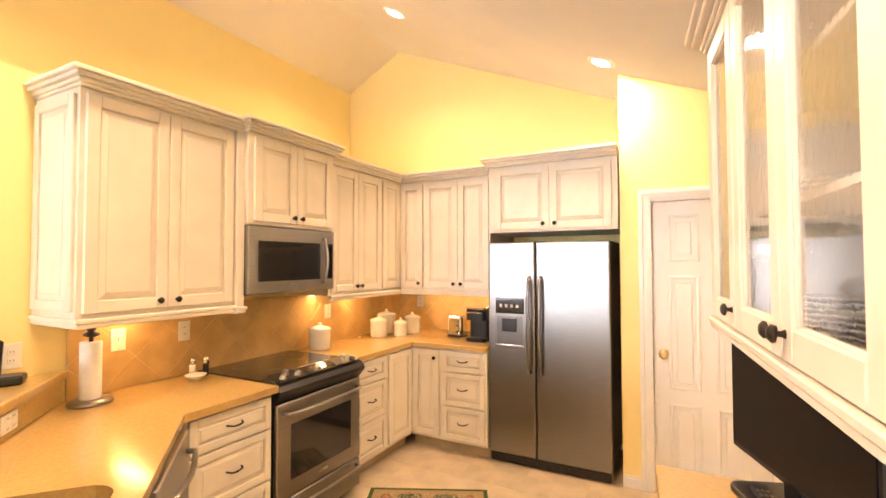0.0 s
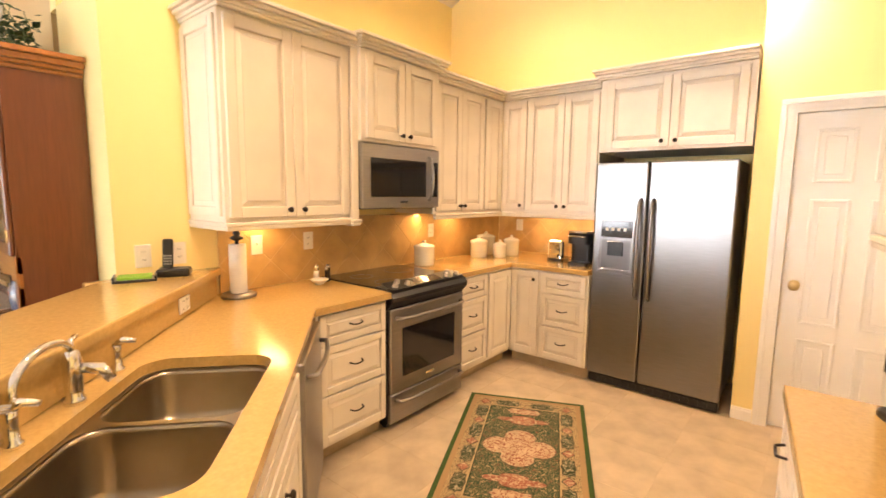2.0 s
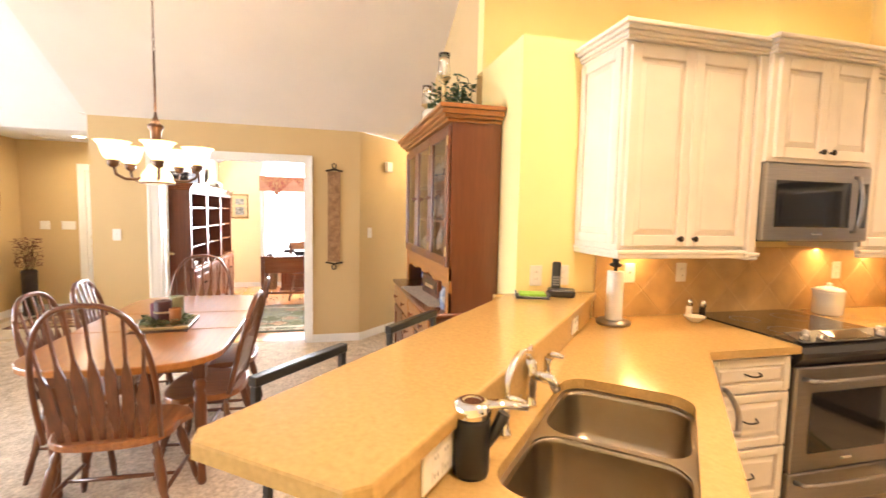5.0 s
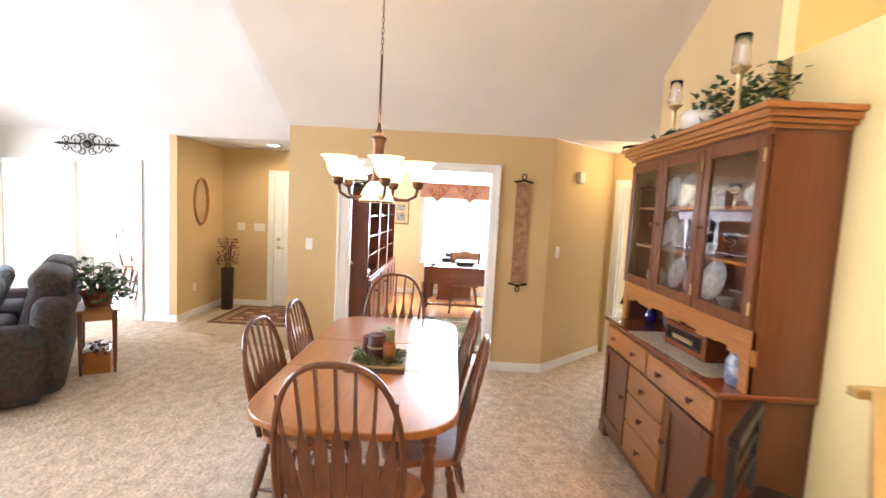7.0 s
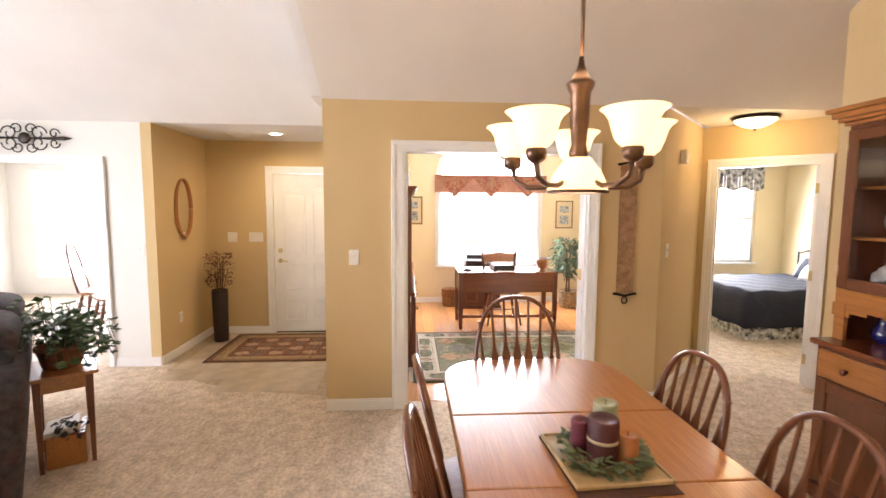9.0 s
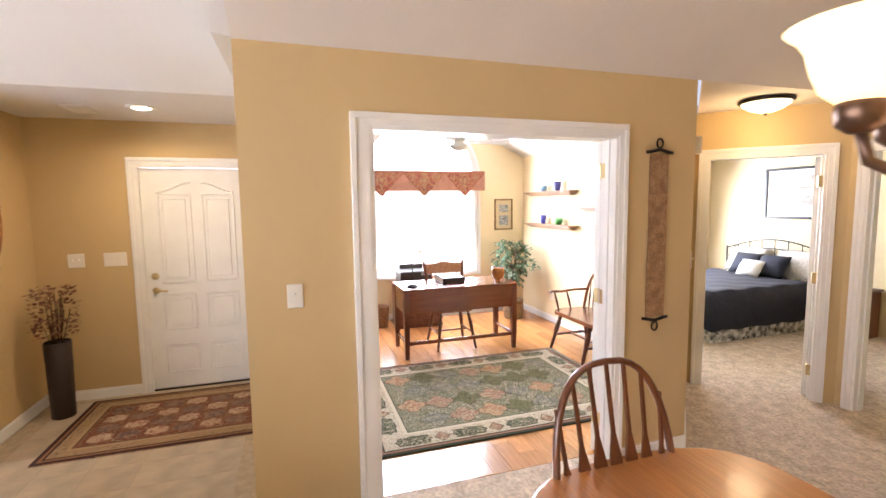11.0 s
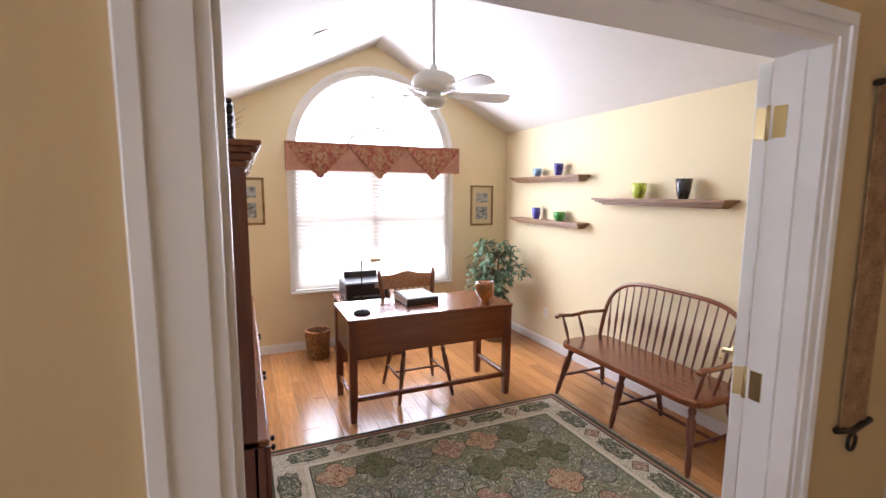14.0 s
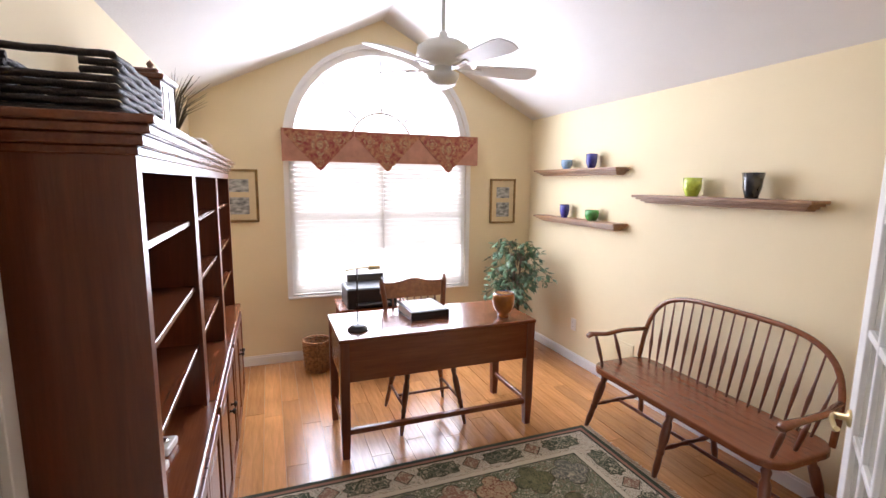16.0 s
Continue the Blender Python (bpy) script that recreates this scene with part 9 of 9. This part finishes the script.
v = empty("glass_bowl_vase", pose(-8.0, -0.15, DT), "amber art glass vase with a blue lining", "vase")
bm = bmesh.new()
lathe(bm, [(0.04, 0), (0.036, 0.012), (0.03, 0.02), (0.062, 0.05), (0.078, 0.095), (0.076, 0.15), (0.07, 0.165), (0.066, 0.165)], 26)
part("body", bm, mat("amber_art_glass", (0.42, 0.15, 0.03), 0.12, 0, 0.2, 14, coat=0.5), v)
bm = bmesh.new()
lathe(bm, [(0.067, 0.164), (0.068, 0.168), (0.064, 0.168), (0.07, 0.1), (0.05, 0.05)], 26)
part("lining", bm, mat("blue_lining", (0.02, 0.03, 0.25), 0.12, coat=0.5), v)


# ---- printer stand, bin, plant ----
def printer():
    c = empty("printer_stand", pose(-9.3, -0.8, 0, 0, 0, 90), "low cherry cabinet holding the printer", "cabinet")
    bm = bmesh.new()
    box(bm, -0.3, -0.2, 0.03, 0.3, 0.2, 0.57, 0.003)
    part("case", bm, CHERRY, c)
    bm = bmesh.new()
    box(bm, -0.32, -0.22, 0.57, 0.32, 0.21, 0.595, 0.005)
    part("top", bm, CHERRYX, c)
    bm = bmesh.new()
    box(bm, -0.32, -0.21, 0, 0.32, 0.2, 0.05, 0.004)
    part("plinth", bm, CHERRY, c)
    for x0 in (-0.29, 0.005):
        bm = bmesh.new()
        raised(bm, x0, 0.07, x0 + 0.285, 0.55, 0.05, 0.018, -0.2)
        part("door", bm, CHERRY, c)
    p = empty("printer", pose(-9.3, -0.83, 0.595, 0, 0, 90), "black inkjet printer with a raised paper tray", "printer")
    bm = bmesh.new()
    box(bm, -0.22, -0.18, 0, 0.22, 0.17, 0.17, 0.012)
    part("body", bm, BLACK, p)
    bm = bmesh.new()
    box(bm, -0.17, 0.1, 0.16, 0.17, 0.125, 0.26, 0.004, pose(0, 0, 0, -12))
    part("paper_tray", bm, BLACK, p)
    bm = bmesh.new()
    box(bm, -0.15, -0.24, 0.03, 0.15, -0.17, 0.045, 0.003)
    part("output_tray", bm, BLACK, p)
    bm = bmesh.new()
    box(bm, 0.06, -0.184, 0.11, 0.19, -0.178, 0.155, 0.002)
    part("control_panel", bm, STEEL, p)


printer()


def bin_basket():
    b = empty("waste_basket", pose(-9.33, -1.3, 0.0), "round woven wicker waste basket", "basket")
    m = mat("honey_wicker", (0.46, 0.22, 0.085), 0.65, 0, 0.3, 40, 0.4, 90)
    for k in range(16):
        bm = bmesh.new()
        z = 0.01 + 0.018 * k
        r = 0.095 + 0.022 * k / 15
        rod(bm, [((r + 0.004 * math.sin(j * 1.5708 * 1.0 + k * 3.14)) * math.cos(j * math.pi / 14), (r + 0.004 * math.sin(j * 1.5708 + k * 3.14)) * math.sin(j * math.pi / 14), z) for j in range(29)], 0.0095, 5)
        part("weave_row", bm, m, b)
    bm = bmesh.new()
    lathe(bm, [(0.09, 0), (0.09, 0.008)], 20)
    part("bottom", bm, m, b)


bin_basket()


def ficus():
    p = empty("ficus_plant", pose(-9.16, 0.62, 0.0), "variegated green ficus in a wicker pot", "plant")
    bm = bmesh.new()
    lathe(bm, [(0.12, 0), (0.13, 0.01), (0.15, 0.14), (0.14, 0.25), (0.15, 0.27), (0.135, 0.27), (0.12, 0.24), (0.002, 0.235)], 24)
    part("pot", bm, mat("tan_wicker_pot", (0.4, 0.28, 0.15), 0.75, 0, 0.3, 40, 0.6, 70), p)
    r = random.Random(17)
    stems, leaves = bmesh.new(), bmesh.new()
    for k in range(4):
        a = k * 1.6
        rod(stems, [(0.03 * math.cos(a), 0.03 * math.sin(a), 0.23), (0.03 * math.cos(a + 1), 0.03 * math.sin(a + 1), 0.6), (0.06 * math.cos(a), 0.06 * math.sin(a), 1.0)], 0.012, 7, radii=[0.014, 0.011, 0.005])
    for k in range(85):
        a = r.uniform(0, 6.28)
        z0 = r.uniform(0.45, 1.02)
        R = r.uniform(0.14, 0.36) * (1.15 - 0.45 * abs(z0 - 0.7) / 0.4)
        p0 = Vector((0.03 * math.cos(a), 0.03 * math.sin(a), z0))
        p1 = Vector((R * 0.6 * math.cos(a), R * 0.6 * math.sin(a), z0 + 0.12))
        p2 = Vector((R * math.cos(a + 0.15), R * math.sin(a + 0.15), z0 + 0.02))
        rod(stems, [p0, p1, p2], 0.003, 5)
        for j in range(11):
            t = r.uniform(0.25, 1)
            q = p0.lerp(p1, t * 2) if t < 0.5 else p1.lerp(p2, t * 2 - 1)
            leaf(leaves, q, Vector((math.cos(a) * 0.6 + r.uniform(-0.8, 0.8), math.sin(a) * 0.6 + r.uniform(-0.8, 0.8), r.uniform(-1.0, 0.3))), r.uniform(0.05, 0.085), r, 0.27)
    part("trunk", stems, mat("grey_brown_bark", (0.12, 0.08, 0.05), 0.9), p)
    part("leaves", leaves, mat("variegated_leaf", (0.13, 0.24, 0.12), 0.4, 0, 0.2, 30, color2=(0.035, 0.09, 0.04)), p)


ficus()


# ---- floating shelves with art glass ----
def wall_shelf(x0, x1, z):
    s = empty("floating_shelf", pose((x0 + x1) / 2, YE, z), "oak floating shelf with a moulded edge", "shelf", "study wall shelves")
    w = (x1 - x0) / 2
    bm = bmesh.new()
    for o, z0, z1 in ((0, -0.018, 0), (0.02, -0.032, -0.018), (0.045, -0.046, -0.032), (0.065, -0.058, -0.046)):
        box(bm, -w + o, -0.15 + o, z0, w - o, -0.001, z1, 0.003)
    part("board", bm, stripes("shelf_oak", (0.34, 0.19, 0.09), "x", 12, (0.22, 0.11, 0.05), 0.45), s)


wall_shelf(-9.32, -8.14, 1.815)
wall_shelf(-9.3, -8.13, 1.37)
wall_shelf(-7.96, -6.74, 1.605)
glass_vase(-8.87, 0.94, 1.816, 0.05, 0.085, (0.12, 0.2, 0.28), "pale blue art glass tumbler on a shelf")
glass_vase(-8.52, 0.94, 1.816, 0.048, 0.12, (0.015, 0.015, 0.12), "cobalt blue art glass vase on a shelf", flare=1.05)
glass_vase(-8.87, 0.94, 1.371, 0.045, 0.12, (0.015, 0.015, 0.14), "deep blue art glass vase on a shelf")
glass_vase(-8.48, 0.94, 1.371, 0.06, 0.09, (0.03, 0.16, 0.03), "green art glass bowl on a shelf", flare=0.95)
glass_vase(-7.5, 0.94, 1.606, 0.055, 0.12, (0.3, 0.36, 0.04), "lime art glass vase on a shelf")
glass_vase(-7.1, 0.94, 1.606, 0.05, 0.145, (0.012, 0.012, 0.014), "black art glass vase with a wavy lip", flare=1.15)
wall_plate(pose(-8.75, YE - 0.001, 0.36), label="cream wall outlet near the baseboard")
v = empty("wall_vent", pose(-8.15, YE - 0.001, 0.3), "cream painted metal wall air return", "vent")
bm = bmesh.new()
box(bm, -0.17, -0.008, -0.11, 0.17, 0, 0.11, 0.002)
part("plate", bm, CREAM, v)
for k in range(11):
    bm = bmesh.new()
    box(bm, -0.15, -0.014, -0.09 + 0.017 * k, 0.15, -0.006, -0.082 + 0.017 * k, 0, pose(0, 0, 0, 0))
    part("slat", bm, CREAM, v)
bm = bmesh.new()
box(bm, -0.17, -0.06, -0.01, 0.17, 0.06, 0, 0.002)
for k in range(6):
    box(bm, -0.15, -0.046 + 0.016 * k, -0.014, 0.15, -0.04 + 0.016 * k, -0.009)
o = finish("ceiling_vent", bm, TRIM)
zc = ZS + (ZP - ZS) * (-1.36 - YW) / (YM - YW)
o.matrix_world = pose(-8.44, -1.36, zc, math.degrees(math.atan((ZP - ZS) / (YM - YW))), 0, 0)
tagged(o, "white metal ceiling air vent", "vent")


def settee():
    s = empty("windsor_bench", pose(-7.1, 0.62, 0), "oak windsor bench with a spindled bow back", "bench")
    W, D = 0.63, 0.24
    bm = bmesh.new()
    prism(bm, rounded(-W, -D, W, D, 0.12), 0.415, 0.452, bevel=0.009)
    part("seat", bm, CHERRYX, s)
    lean = 0.1

    def back(t, x):
        return (x, D - 0.05 + lean * t, 0.45 + 0.49 * t)

    def bow(a):
        c, q = math.cos(a), math.sin(a)
        return -(W - 0.02) * math.copysign(abs(c) ** 0.5, c), max(q, 0) ** 0.55

    bm = bmesh.new()
    rod(bm, [back(bow(math.pi * k / 36)[1], bow(math.pi * k / 36)[0]) for k in range(37)], 0.016, 8)
    part("bow", bm, CHERRYX, s)
    for i in range(17):
        x = (i - 8) * 0.069
        # height of the bow above this place
        c = min(1, abs(x) * 1.04 / (W - 0.02)) ** 2
        t1 = max(0.05, math.sin(math.acos(min(1, c)))) ** 0.55 - 0.02
        bm = bmesh.new()
        rod(bm, [back(t1 * u, x * (0.94 + 0.08 * u)) for u in (0, 0.25, 0.42, 0.62, 1)], 0.006, 7, radii=[0.006, 0.009, 0.012, 0.007, 0.005])
        part("spindle", bm, CHERRY, s)
    for sx in (-1, 1):
        bm = bmesh.new()
        rod(bm, [(sx * (W - 0.03), D + 0.0, 0.66), (sx * (W + 0.01), 0.05, 0.655), (sx * (W + 0.0), -0.1, 0.645), (sx * (W + 0.01), -D + 0.02, 0.655), (sx * (W + 0.01), -D - 0.01, 0.64)], 0.022, 9, radii=[0.016, 0.02, 0.022, 0.03, 0.02], flat=0.014)
        part("armrest", bm, CHERRYX, s)
        for y in (-D + 0.05, -0.03):
            bm = bmesh.new()
            rod(bm, [(sx * (W - 0.06), y + 0.02, 0.45), (sx * (W - 0.03), y + 0.01, 0.55), (sx * W, y, 0.645)], 0.01, 8, radii=[0.009, 0.014, 0.008])
            part("arm_post", bm, CHERRY, s)
    for i, x in enumerate((-W + 0.09, 0.0, W - 0.09)):
        sp = (-0.07, 0, 0.07)[i]
        mids = []
        for sy in (-1, 1):
            bm = bmesh.new()
            p0, p1 = Vector((x, sy * D * 0.62, 0.418)), Vector((x + sp, sy * D * 1.02, 0))
            turned_leg(bm, p0, p1, 0.02)
            part("leg", bm, CHERRY, s)
            mids.append(p0.lerp(p1, 0.6))
        bm = bmesh.new()
        a, b = mids
        rod(bm, [a, a.lerp(b, 0.2), a.lerp(b, 0.35), a.lerp(b, 0.5), a.lerp(b, 0.65), a.lerp(b, 0.8), b], 0.01, 8, radii=[0.008, 0.015, 0.01, 0.017, 0.01, 0.015, 0.008])
        part("stretcher", bm, CHERRY, s)
    bm = bmesh.new()
    rod(bm, [(-W + 0.05, 0, 0.166), (W - 0.05, 0, 0.166)], 0.011, 8)
    part("stretcher", bm, CHERRY, s)


settee()


def ceiling_fan():
    x, y = -7.7, -0.73
    f = empty("ceiling_fan", pose(x, y, 0), "white five blade ceiling fan with a light bowl", "fan")
    bm = bmesh.new()
    lathe(bm, [(0.02, ZP - 0.14), (0.06, ZP - 0.11), (0.07, ZP - 0.055)], 20)
    part("canopy", bm, TRIM, f)
    bm = bmesh.new()
    rod(bm, [(0, 0, 2.45), (0, 0, ZP - 0.1)], 0.012, 10)
    part("downrod", bm, TRIM, f)
    bm = bmesh.new()
    lathe(bm, [(0.08, 2.3), (0.13, 2.32), (0.145, 2.36), (0.14, 2.4), (0.09, 2.43), (0.03, 2.44), (0.02, 2.48)], 28)
    part("motor", bm, TRIM, f)
    bm = bmesh.new()
    lathe(bm, [(0.02, 2.2), (0.06, 2.21), (0.085, 2.235), (0.09, 2.265), (0.05, 2.275), (0.05, 2.3)], 24)
    part("light_bowl", bm, mat("frosted_white_glass", (0.85, 0.84, 0.8), 0.3), f, "frosted glass light bowl")
    for k in range(5):
        a = 13 + 72 * k
        m = pose(0, 0, 2.29, 0, 0, a) @ pose(0, 0, 0, -13)
        bm = bmesh.new()
        box(bm, 0.1, -0.012, -0.004, 0.22, 0.012, 0.004, 0.002, m)
        br = part("blade_iron", bm, TRIM, f)
        bm = bmesh.new()
        pts = [(0.18, -0.05), (0.48, -0.068), (0.535, -0.058), (0.555, 0), (0.535, 0.058), (0.48, 0.068), (0.18, 0.05)]
        prism(bm, pts, 0.004, 0.011, m)
        part("blade", bm, TRIM, br)


ceiling_fan()

# ---- floors last ----
floor_tiles("floor_kitchen", [(XE - 0.01, -1.0), (XE - 0.01, 4.28), (WX + 0.01, 4.28), (WX + 0.01, 0.9), uv(0.2, -0.1), uv(2.25, -0.1), uv(2.6, -0.4)], 0.45, 0, "beige ceramic tiled kitchen floor")
floor_tiles("floor_entry_tiles", [(-7.82, -4.41), (-6.5, -4.3), (-6.15, -3.8), (-5.95, -3.3), (-5.8, -2.62), (-7.82, -2.6)], 0.3, 0, "tan ceramic tiled entry floor")
